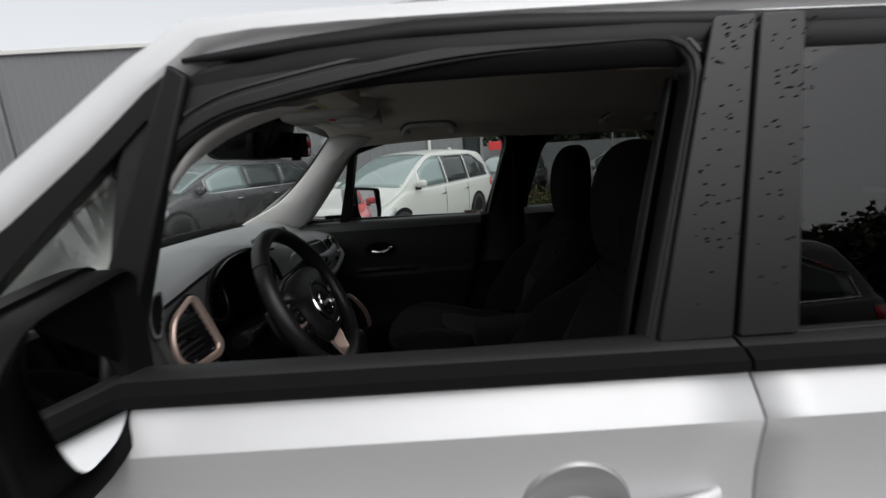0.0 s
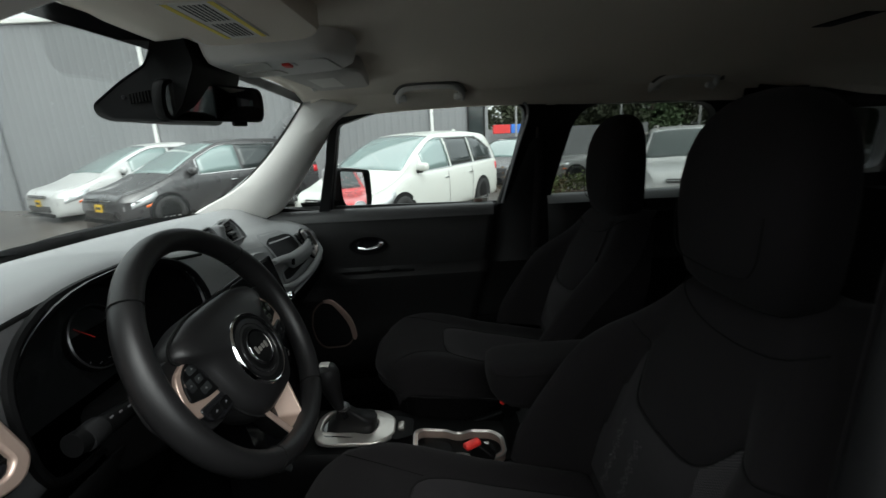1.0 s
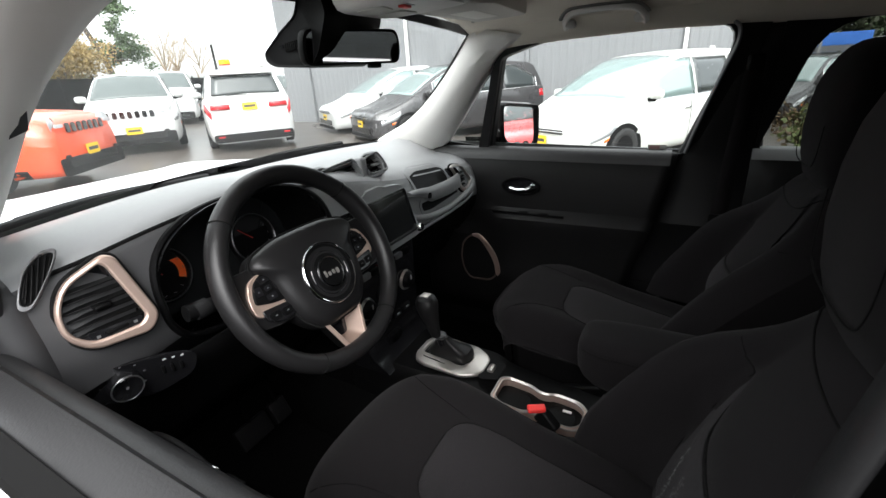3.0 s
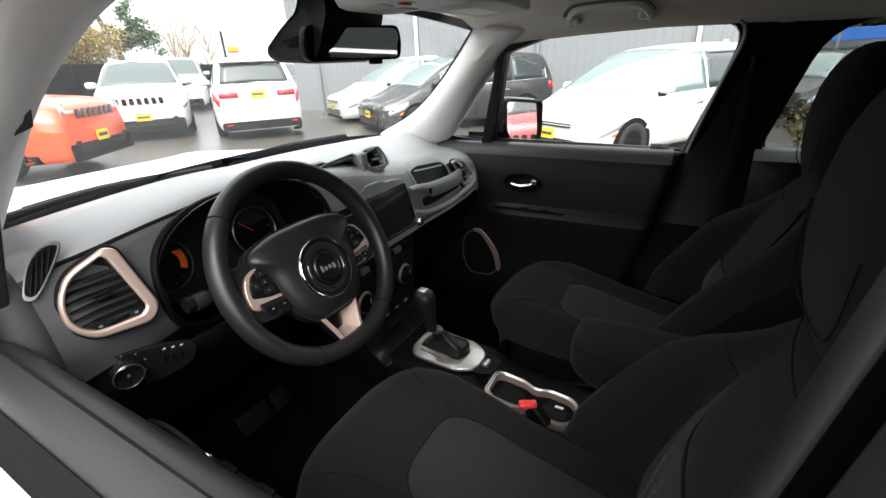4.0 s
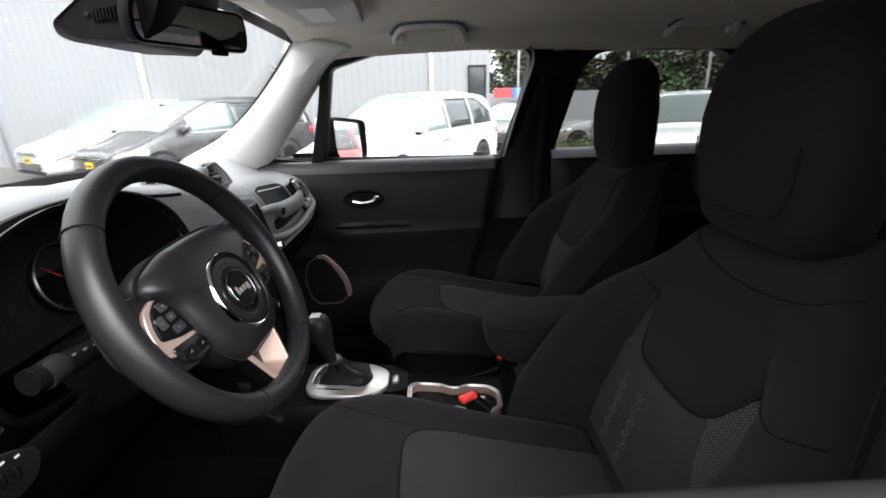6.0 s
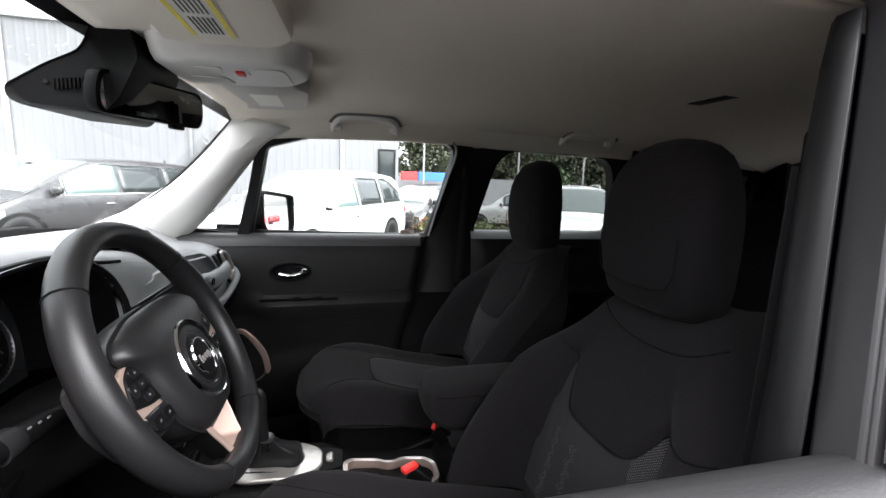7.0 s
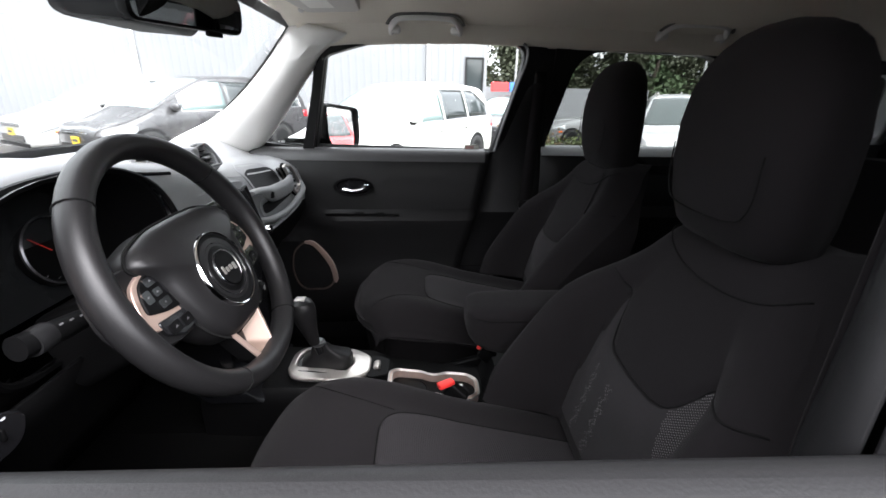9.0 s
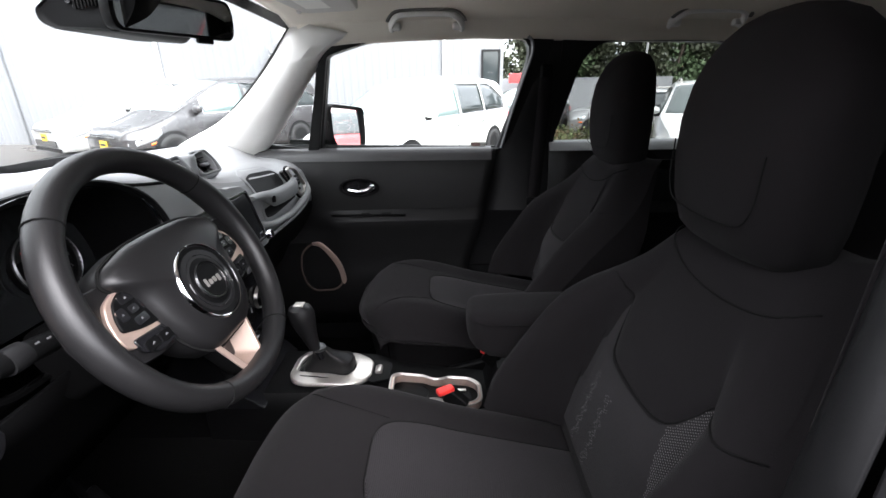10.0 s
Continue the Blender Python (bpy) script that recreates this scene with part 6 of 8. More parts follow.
    for s in (-1, 1):
        if s == flip == -1:
            # the stitched seam of the bolster beside the door
            tube("bolster_seam", [back(-seam_u(k), k) + Vector((-0.0035, 0, 0)) for k in [0.05 + 0.62 * i / 14 for i in range(15)]], 0.0012, SEAM, br, n=6)
            for i in range(40):
                a, b = (back(-seam_u(k) - 0.03, k) + Vector((-0.003, 0, 0)) for k in (0.05 + 0.60 * i / 40, 0.05 + 0.60 * (i + 0.55) / 40))
                tube("stitch", [a, b], 0.0008, STITCH, br, n=4)
            continue
        tube("bolster_seam", [back(s * seam_u(k), k) + Vector((-0.002, 0, 0)) for k in [0.05 + 0.62 * i / 14 for i in range(15)]], 0.0016, SEAM, br, n=6)
        tube("shoulder_seam", [back(s * u, k) + Vector((-0.001, 0, 0)) for u, k in ((0.50, 0.67), (0.62, 0.705), (0.74, 0.725), (0.86, 0.735), (0.97, 0.74))], 0.0014, SEAM, br, n=6)
    # open mesh: a dense wedge by the stitched seam and two faint columns beside it
    v, f = [], []
    dots = []
    for j in range(44):
        for q in range(20):
            t = j / 44
            u = -(seam_u(0.55) - 0.03) + 0.20 * q / 20
            k = 0.62 - 0.40 * t + (0.005 if q % 2 else 0.0)
            if k < yoke_low(u) - 0.012 and q < 3 + 15 * (0.5 + 0.5 * math.cos(3.4 * t - 0.9)) * (1 - 0.5 * t):
                dots.append((u, k, 0.0012))
    for col in (0.02, 0.26):
        for j in range(40):
            for q in range(6):
                k = 0.40 - 0.0085 * j
                u = col + 0.10 * (j / 40) ** 1.5 + 0.011 * (q + 0.5 * (j % 2)) + 0.02 * math.sin(0.9 * j)
                if math.sin(0.55 * j + 1.7 * q + 9 * col) > -0.15:
                    dots.append((u, k, 0.0009))
    for u, k, r in dots if flip < 0 else []:
        p = back(u, k) + Vector((-0.0042, 0, 0))
        b = len(v)
        v += [p + Vector((0, -r, 0)), p + Vector((0, 0, -r)), p + Vector((0, r, 0)), p + Vector((0, 0, r)), p + Vector((-0.0008, 0, 0))]
        f += [(b, b + 1, b + 4), (b + 1, b + 2, b + 4), (b + 2, b + 3, b + 4), (b + 3, b, b + 4)]
    me = bpy.data.meshes.new("mesh_dots")
    me.from_pydata([tuple(p) for p in v], [], f)
    me.materials.append(DOT)
    if dots and flip < 0:
        tagged(finish(new("mesh_dots", me), br, "", False), "pale dots of open mesh", kind="stuff")
    # headrest
    hx, hz, yh = x0 + (0.515 if flip < 0 else 0.535), 1.304, yb + (0.020 if flip < 0 else 0.012)
    rings = []
    for z, w, d, dx in ((-0.166, 0.085, 0.035, 0.012), (-0.160, 0.112, 0.048, 0.010), (-0.145, 0.126, 0.056, 0.006), (-0.10, 0.138, 0.062, 0.0), (-0.04, 0.144, 0.065, -0.004), (0.02, 0.144, 0.064, -0.004), (0.07, 0.136, 0.060, -0.002), (0.105, 0.123, 0.054, 0.002), (0.132, 0.104, 0.046, 0.006), (0.151, 0.078, 0.036, 0.009), (0.162, 0.048, 0.024, 0.011), (0.167, 0.018, 0.010, 0.012)):
        rings.append([Vector((hx + dx + a * d, yh + b * w * 0.95, hz + z * 0.93)) for a, b in rounded([(-1, -1), (1, -1), (1, 1), (-1, 1)], 0.85, 7)])
    hr = loft("headrest", rings, FABRIC, st, "black cloth headrest", angle=80)
    tube("headrest_seam", [Vector((hx - 0.0635, yh + a, hz + b)) for a, b in smooth_path_2([(-0.098, -0.01), (-0.094, -0.075), (-0.06, -0.102), (0.06, -0.102), (0.094, -0.075), (0.098, -0.01)])], 0.0012, SEAM, hr, n=5)
    for s in (-1, 1):
        tube("headrest_post", [(hx + 0.01, yh + s * 0.07, hz - 0.14), (hx + 0.012, yh + s * 0.07, 1.09)], 0.006, CHROME, st, n=10)
    # base and recliner covers
    rbox("base", (x0 + 0.08, y0, 0.44), (0.46, 0.40, 0.10), 0.02, TRIM, st)
    for s in (-1, 1):
        rbox("rail", (x0 + 0.08, y0 + s * 0.19, 0.36), (0.56, 0.04, 0.06), 0.01, TRIM, st)
        slab("side_cover", [(x0 + a, y0 + s * 0.250, b) for a, b in rounded([(-0.10, 0.50), (0.36, 0.48), (0.44, 0.60), (0.42, 0.70), (0.34, 0.70), (0.0, 0.60)], 0.03, 4)], (0, s * 0.02, 0), TRIM, st, bevel=0.006)
    return st


seat("driver_seat", "black cloth driver seat with a mesh panel and large headrest", 0.0, 0.852, -1, 0.852)
seat("passenger_seat", "black cloth front passenger seat set further back", 0.085, 1.604, 1, 1.604, 0.026)

# rear bench
bench = thing("rear_bench", "black cloth rear bench seat in shade", "car seat", (1.3, YC, 0.36))
loft("cushion", [[(x, YC + 0.64 * a, 0.60 + 0.10 * b) for a, b in rounded([(-1, -1), (1, -1), (1, 1), (-1, 1)], 0.3, 4)] for x in (0.98, 1.0, 1.2, 1.5)], FABRIC, bench)
loft("backrest", [[(1.46 + 0.22 * k + d, YC + 0.62 * a, 0.66 + 0.50 * k) for a, d in ((-1, 0.03), (-0.97, 0), (-0.5, -0.015), (0, 0.01), (0.5, -0.015), (0.97, 0), (1, 0.03), (0.9, 0.14), (-0.9, 0.14))] for k in (0, 0.3, 0.6, 0.9, 1.0)], FABRIC, bench)
for y in (YC - 0.36, YC + 0.36):
    loft("headrest", [[(1.72 + a * 0.05 * sc, y + b * 0.13 * sc, z) for a, b in rounded([(-1, -1), (1, -1), (1, 1), (-1, 1)], 0.6, 4)] for z, sc in ((1.14, 0.8), (1.16, 1.0), (1.28, 1.0), (1.33, 0.85), (1.345, 0.5))], FABRIC, bench)

# ---- inner door panels ----
def smooth_path_3(out, back_):
    """A closed crescent: a smooth outer line and a smooth way back."""
    return smooth_path_2(out) + smooth_path_2(back_)


for s in (-1, 1):
    dp = thing("door_panel", "black door trim panel with chrome handle and bronze crescent for the lit side of the speaker ring" if s > 0 else "black driver door trim panel", "door panel", (0, YC + s * 0.72, 0.35), "door panels")
    prof = [(1.147, 0.766), (1.150, 0.750), (1.140, 0.728), (1.10, 0.710), (1.04, 0.698), (0.96, 0.692), (0.925, 0.690), (0.905, 0.672), (0.885, 0.660), (0.86, 0.660), (0.84, 0.664), (0.80, 0.668), (0.74, 0.671), (0.69, 0.674), (0.675, 0.670), (0.60, 0.668), (0.52, 0.668), (0.42, 0.690)]
    if s < 0:
        prof = [(min(z, 1.085), v + lerp([(0.85, 0.0), (0.95, 0.03), (1.15, 0.034)], z)) for z, v in prof]
    ex = 0.034 if s < 0 else 0.0
    xs_ = [-0.66 + (0.94 if s > 0 else 1.06) * i / 24 for i in range(25)]
    rows = []
    for x in xs_:
        arm_k = max(0.0, min(1.0, (x + 0.42) / 0.12))
        fit_ = lambda z: x if s < 0 else -0.66 + (x + 0.66) * (lerp([(0.40, 0.10), (0.67, 0.188), (0.75, 0.205), (0.83, 0.232), (0.967, 0.266), (1.157, 0.302)], z) + 0.66) / 0.94
        rows.append([(fit_(z), YC + s * (v if not 0.84 <= z <= 0.925 else v + (0.690 - v) * (1 - arm_k)), z + (0.012 if z < 1.0 else 0) * x) for z, v in prof])
    sheet("panel", rows, VINYL if s > 0 else TRIM, dp, solid=0.004, angle=30)
    # passenger side: light on the door's top edge is put into a paler vinyl
    sheet("upper_roll", [[(x, YC + s * (v + ex), z) for z, v in (((1.152, 0.770), (1.153, 0.758), (1.150, 0.747), (1.142, 0.737), (1.128, 0.728), (1.105, 0.721), (1.06, 0.716)) if s < 0 else ((1.152, 0.764), (1.156, 0.748), (1.148, 0.724), (1.125, 0.712), (1.11, 0.708)))] for x in xs_], BELT if s < 0 else ROLL, dp, "satin upper edge", angle=60)
    if s > 0:
        tube("inner_seal", [(x, YC + 0.768, 1.150) for x in xs_], 0.006, SEAL, dp)
    # handle bowl
    H = Matrix.Translation((-0.232 if s > 0 else -0.20, YC + s * (0.692 if s > 0 else 0.727), 1.012))
    ov = [(0.078 * math.cos(2 * math.pi * k / 28), 0.038 * math.sin(2 * math.pi * k / 28)) for k in range(28)]
    hoop("handle_bowl_rim", [H @ Vector((a, -s * 0.002, b)) for a, b in ov], [H @ Vector((a * 0.84, -s * 0.001, b * 0.76)) for a, b in ov], (0, -s * 0.007, 0), TRIM, dp, bevel=0.002)
    slab("handle_bowl", [H @ Vector((a * 0.88, -s * 0.0, b * 0.8)) for a, b in ov], (0, -s * 0.003, 0), GLOSS, dp, "dark handle bowl")
    hd = tube("inner_handle", [H @ p for p in smooth_path([Vector((-0.040, -s * 0.012, -0.010)), Vector((-0.005, -s * 0.020, -0.014)), Vector((0.03, -s * 0.018, -0.008)), Vector((0.048, -s * 0.010, 0.0))], 5)], 0.0055, CHROME, dp, "chrome pull handle", n=10, flat=1.5)
    rbox("lock_lever", tuple(H @ Vector((0.052, -s * 0.010, 0.004))), (0.020, 0.012, 0.020), 0.004, CHROME, dp)
    # switch strip on the armrest
    rbox("armrest_strip", (-0.20, YC + s * 0.674, 0.905), (0.29, 0.026, 0.008), 0.003, TRIM, dp, turn=turn(-s * 30, 0, 0))
    for x in (-0.21, -0.13):
        rbox("window_switch", (x, YC + s * 0.668, 0.914), (0.035, 0.014, 0.007), 0.002, TRIM, dp, turn=turn(-s * 30, 0, 0))
    tube("pocket_line", [(x, YC + s * 0.682, 0.765 + 0.03 * x) for x in (-0.16, -0.05, 0.08, 0.18)], 0.0018, SEAM, dp)
    tube("panel_line", [(x, YC + s * 0.678, 0.685 + 0.012 * x) for x in xs_], 0.002, SEAM, dp)
    # speaker: bright crescent and dim hoop paint how light falls on its ring
    S_ = Matrix.Translation((-0.405, YC + s * 0.680, 0.690))
    poly = [(-0.045, -0.112), (0.056, -0.108), (0.094, -0.060), (0.080, 0.012), (0.046, 0.066), (0.004, 0.108), (-0.040, 0.106), (-0.080, 0.068), (-0.092, -0.010), (-0.076, -0.078)]
    hoop("speaker_ring", [S_ @ Vector((a, 0, b)) for a, b in rounded(poly, 0.03, 5)], [S_ @ Vector((a * 0.86, 0, b * 0.86)) for a, b in rounded(poly, 0.03, 5)], (0, -s * 0.014, 0), TRIM, dp, "black speaker rim", bevel=0.005)
    hoop("speaker_hoop", [S_ @ Vector((a * 0.97, -s * 0.013, b * 0.97)) for a, b in rounded(poly, 0.03, 5)], [S_ @ Vector((a * 0.90, -s * 0.013, b * 0.90)) for a, b in rounded(poly, 0.03, 5)], (0, -s * 0.004, 0), DIM_BRONZE, dp, "thin bronze hoop in the dimmed tone of its unlit side", bevel=0.002)
    cres = smooth_path_3([(-0.030, 0.108), (0.006, 0.108), (0.048, 0.068), (0.082, 0.014), (0.096, -0.050), (0.086, -0.076)], [(0.076, -0.066), (0.066, -0.010), (0.040, 0.040), (0.004, 0.086), (-0.028, 0.097)])
    slab("speaker_trim", [S_ @ Vector((a, -s * 0.012, b)) for a, b in cres], (0, -s * 0.008, 0), BRONZE, dp, "bronze crescent for the lit side of the speaker ring", bevel=0.003)
    slab("speaker_grille", [S_ @ Vector((a * 0.88, 0, b * 0.88)) for a, b in rounded(poly, 0.03, 5)], (0, -s * 0.006, 0), MESH, dp, "black speaker mesh")
    # rear door panel
    rp = thing("rear_door_panel", "black rear door trim panel", "door panel", (0.9, YC + s * 0.72, 0.35), "door panels")
    rows = [[(x, YC + s * v, z + 0.02) for z, v in prof] for x in [0.50 + 0.75 * i / 10 for i in range(11)]]
    sheet("panel", rows, VINYL, rp, solid=0.004, angle=30)
    sheet("upper_roll", [[(x, YC + s * v, z) for z, v in ((1.172, 0.764), (1.176, 0.748), (1.168, 0.724), (1.14, 0.708))] for x in (0.5, 0.7, 0.9, 1.1, 1.24)], DASH, rp, angle=60)

# ---- things under the roof ----
mirror = thing("interior_mirror", "black rear-view mirror on a camera housing at the windscreen", "mirror", (-0.5, YC, 1.5))
C = Vector((-0.425, 1.240, 1.510))
tl = turn(0, 5, -26)
oval = rounded([(-0.125, -0.038), (0.125, -0.038), (0.130, 0.0), (0.122, 0.040), (-0.122, 0.040), (-0.130, 0.0)], 0.022, 4)
loft("casing", [[C + tl @ Vector((dx, a * sc, b * sc)) for a, b in oval] for dx, sc in ((-0.040, 0.55), (-0.030, 0.85), (-0.012, 1.0), (0.004, 1.0), (0.010, 0.97))], TRIM, mirror, "black mirror casing")
slab("mirror_glass", [C + tl @ Vector((0.0105, a * 0.92, b * 0.84)) for a, b in oval], tl @ Vector((0.002, 0, 0)), MIRROR, mirror, "mirror glass")
tube("stem", [C + Vector((-0.03, 0, 0.0)), C + Vector((-0.055, -0.01, 0.03)), C + Vector((-0.065, -0.015, 0.07))], 0.014, TRIM, mirror, n=12)
rbox("mirror_button", tuple(C + tl @ Vector((0.010, 0.05, -0.041))), (0.014, 0.035, 0.012), 0.004, TRIM, mirror, turn=tl)
# camera housing behind it
prof_h = rounded([(-0.42, 1.634), (-0.474, 1.640), (-0.484, 1.608), (-0.500, 1.578), (-0.553, 1.550), (-0.616, 1.508), (-0.614, 1.488), (-0.590, 1.476), (-0.52, 1.472), (-0.470, 1.468), (-0.440, 1.50), (-0.405, 1.575)], 0.012, 3)
rows = [[Vector((-0.51 + (x + 0.51) * sc, YC + v, 1.53 + (z - 1.53) * sc)) for x, z in prof_h] for v, sc in ((-0.100, 0.90), (-0.104, 0.97), (-0.098, 1.0), (0.098, 1.0), (0.104, 0.97), (0.100, 0.90))]
hs = loft("camera_housing", rows, TRIM, mirror, "black camera housing")
for k in range(8):
    rbox("grille_slot", (-0.540 + 0.0062 * k, YC - 0.1035, 1.516 + 0.0008 * k), (0.003, 0.005, 0.018), 0.0, SEAM, hs, seg=1)
for dx in (-0.551, -0.486):
    lathe("pin_hole", [(0.0, 0.0), (0.004, 0.0), (0.004, 0.004)], Matrix.Translation((dx, YC - 0.1015, 1.519)) @ Matrix.Rotation(radians(90), 4, "X"), GLOSS, hs, n=10)

for s in (-1, 1):
    vz = thing("sun_visor", "pale cloth sun visor folded up with a warning label", "sun visor", (-0.24, YC + s * 0.32, 1.58), "sun visors")
    y0, y1 = YC + s * (0.135 if s > 0 else 0.190), YC + s * (0.505 if s > 0 else 0.560)
    vis = rounded([(-0.335, y0), (-0.315, y1), (-0.150, y1 - s * 0.01), (-0.130, y0 + s * 0.05), (-0.165, y0)], 0.03, 5)
    zt = lambda x: 1.600 + 0.03 * (x + 0.335)
    # the passenger's flap is a tone darker than the driver's
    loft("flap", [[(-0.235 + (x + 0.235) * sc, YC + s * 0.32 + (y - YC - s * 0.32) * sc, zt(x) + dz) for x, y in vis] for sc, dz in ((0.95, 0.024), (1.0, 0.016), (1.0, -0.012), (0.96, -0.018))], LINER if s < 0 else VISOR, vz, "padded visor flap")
    lab = [(-0.285, YC + s * 0.24), (-0.285, YC + s * 0.42), (-0.215, YC + s * 0.42), (-0.215, YC + s * 0.24)]
    slab("label", [(x, y, zt(x) - 0.0182) for x, y in lab], (0, 0, -0.0008), LABEL_WHITE, vz, "printed warning label")
    for x in (-0.278, -0.222) if s < 0 else ():
        slab("label_band", [(x - 0.004, YC + s * 0.242, zt(x) - 0.0191), (x - 0.004, YC + s * 0.418, zt(x) - 0.0191), (x + 0.004, YC + s * 0.418, zt(x) - 0.0191), (x + 0.004, YC + s * 0.242, zt(x) - 0.0191)], (0, 0, -0.0005), LABEL_YELLOW, vz)
    for k in range(6) if s < 0 else ():
        for q in range(2):
            x, y = -0.264 + 0.006 * k, YC + s * (0.255 + 0.085 * q)
            slab("label_line", [(x - 0.0014, y, zt(x) - 0.0191), (x - 0.0014, y + s * 0.07, zt(x) - 0.0191), (x + 0.0014, y + s * 0.07, zt(x) - 0.0191), (x + 0.0014, y, zt(x) - 0.0191)], (0, 0, -0.0004), DARK_INK, vz)
    tube("pivot", [(-0.325, y1 - s * 0.02, 1.588), (-0.335, y1 + s * 0.01, 1.592)], 0.008, PILLAR_IN, vz)
    rbox("clip", (-0.333, y0 + s * 0.02, 1.592), (0.022, 0.040, 0.016), 0.006, PILLAR_IN, vz)
ohc = thing("overhead_console", "pale overhead console with map lamps and a red call button", "overhead console", (-0.27, YC, 1.57))
ov = rounded([(-0.40, YC - 0.10), (-0.30, YC - 0.115), (-0.16, YC - 0.108), (-0.120, YC - 0.05), (-0.120, YC + 0.05), (-0.16, YC + 0.108), (-0.30, YC + 0.115), (-0.40, YC + 0.10)], 0.035, 5)
zo = lambda x: 1.592 + 0.04 * (x + 0.385)
loft("shell", [[(-0.26 + (x + 0.26) * sc, YC + (y - YC) * sc, zo(x) + dz) for x, y in ov] for sc, dz in ((1.06, 0.036), (1.02, 0.010), (1.0, -0.002), (0.96, -0.014), (0.88, -0.020))], PILLAR_IN, ohc, "pale plastic shell")
for s in (-1, 1):
    slab("map_lamp", [(x, YC + s * y, zo(x) - 0.020) for x, y in rounded([(-0.36, 0.012), (-0.29, 0.012), (-0.28, 0.075), (-0.35, 0.075)], 0.014, 4)], (0, 0, -0.003), LABEL_WHITE, ohc, "frosted map lamp lens", bevel=0.001)
slab("eyeglass_lid", [(x, YC + y, zo(x) - 0.020) for x, y in rounded([(-0.225, -0.07), (-0.165, -0.07), (-0.155, 0.07), (-0.225, 0.07)], 0.02, 4)], (0, 0, -0.003), PILLAR_IN, ohc, bevel=0.001)
rbox("call_button", (-0.253, YC - 0.03, zo(-0.253) - 0.022), (0.016, 0.030, 0.006), 0.002, RED_PLASTIC, ohc, "red call button")
rbox("call_mark", (-0.238, YC - 0.03, zo(-0.238) - 0.0206), (0.004, 0.028, 0.002), 0, PRINT, ohc, seg=1)
for s in (-1, 1):
    for gx in (0.046, 0.964):
        if s < 0 and gx < 0.5:
            continue
        gh = thing("grab_handle", "pale folding grab handle above the door", "grab handle", (gx, YC + s * 0.60, 1.58), "grab handles")
        y = lambda d: YC + s * (0.642 - d)
        arc = smooth_path([(gx - 0.116, y(0.0), 1.556), (gx - 0.112, y(0.030), 1.572), (gx - 0.088, y(0.056), 1.590), (gx - 0.04, y(0.062), 1.595), (gx + 0.04, y(0.062), 1.595), (gx + 0.088, y(0.056), 1.590), (gx + 0.112, y(0.030), 1.572), (gx + 0.116, y(0.0), 1.556)], 5)
        tube("bar", arc, 0.0105, PILLAR_IN, gh, n=12, flat=1.5)
        # dark tube painted in as the shadow line round the bar
        tube("shadow_gap", [Vector((gx + (p.x - gx) * 1.10, p.y - s * 0.016, p.z + 0.004)) for p in arc[4:-4]], 0.0065, HANDLE_SHADOW, gh, n=8, flat=0.6)
        for d in (-0.104, 0.104):
            rbox("mount", (gx + d, y(0.010), 1.560), (0.040, 0.034, 0.024), 0.009, PILLAR_IN, gh)
lp = thing("roof_lamp", "dark slotted fitting in the roof lining", "roof fitting", (0.97, 1.24, 1.6))
rbox("slot", (0.95, 1.24, lin_point(0.97, 0).z - 0.003), (0.05, 0.13, 0.012), 0.004, TRIM, lp, turn=turn(0, 0, 0))
rbox("lip", (1.0, 1.24, lin_point(0.97, 0).z - 0.003), (0.05, 0.13, 0.010), 0.004, LINER, lp)



# ---- the car park ----
def ground_z(x, y):
    """The lot falls gently away from the building side."""
    return -0.022 * max(-40, min(40, x)) - 0.020 * max(-40, min(40, y))


gx = [-600, -200, -80, -40, -30, -20, -14, -10, -6, -3, 0, 3, 6, 10, 14, 20, 30, 40, 80, 200, 600]
ob = sheet("ground", [[(x, y, ground_z(x, y)) for y in gx] for x in gx], ASPHALT)
tagged(ob, "wet dark asphalt of a car park", "ground", kind="structure")


def flat(name, x0, y0, ux, uy, length, width, mat, lift, label, cat, kind="structure"):
    u = Vector((ux, uy, 0)).normalized()
    v = Vector((-u.y, u.x, 0))
    pts = []
    for a, b in ((0, -width / 2), (length, -width / 2), (length, width / 2), (0, width / 2)):
        p = Vector((x0, y0, 0)) + u * a + v * b
        pts.append(Vector((p.x, p.y, ground_z(p.x, p.y) + lift)))
    ob = slab(name, pts, (0, 0, -0.02), mat)
    return tagged(ob, label, cat, kind=kind)


FW = Vector((-0.54, -0.842, 0))            # the way the row of vans faces
SIDEWAY = Vector((-0.842, 0.54, 0))
for k in range(-3, 6):
    p = Vector((1.1, 8.0, 0)) + SIDEWAY * (2.75 * k)
    flat("bay_line", p.x, p.y, -FW.x, -FW.y, 4.8, 0.1, PAINT_LINE, 0.004, "faded white parking bay line", "road marking")


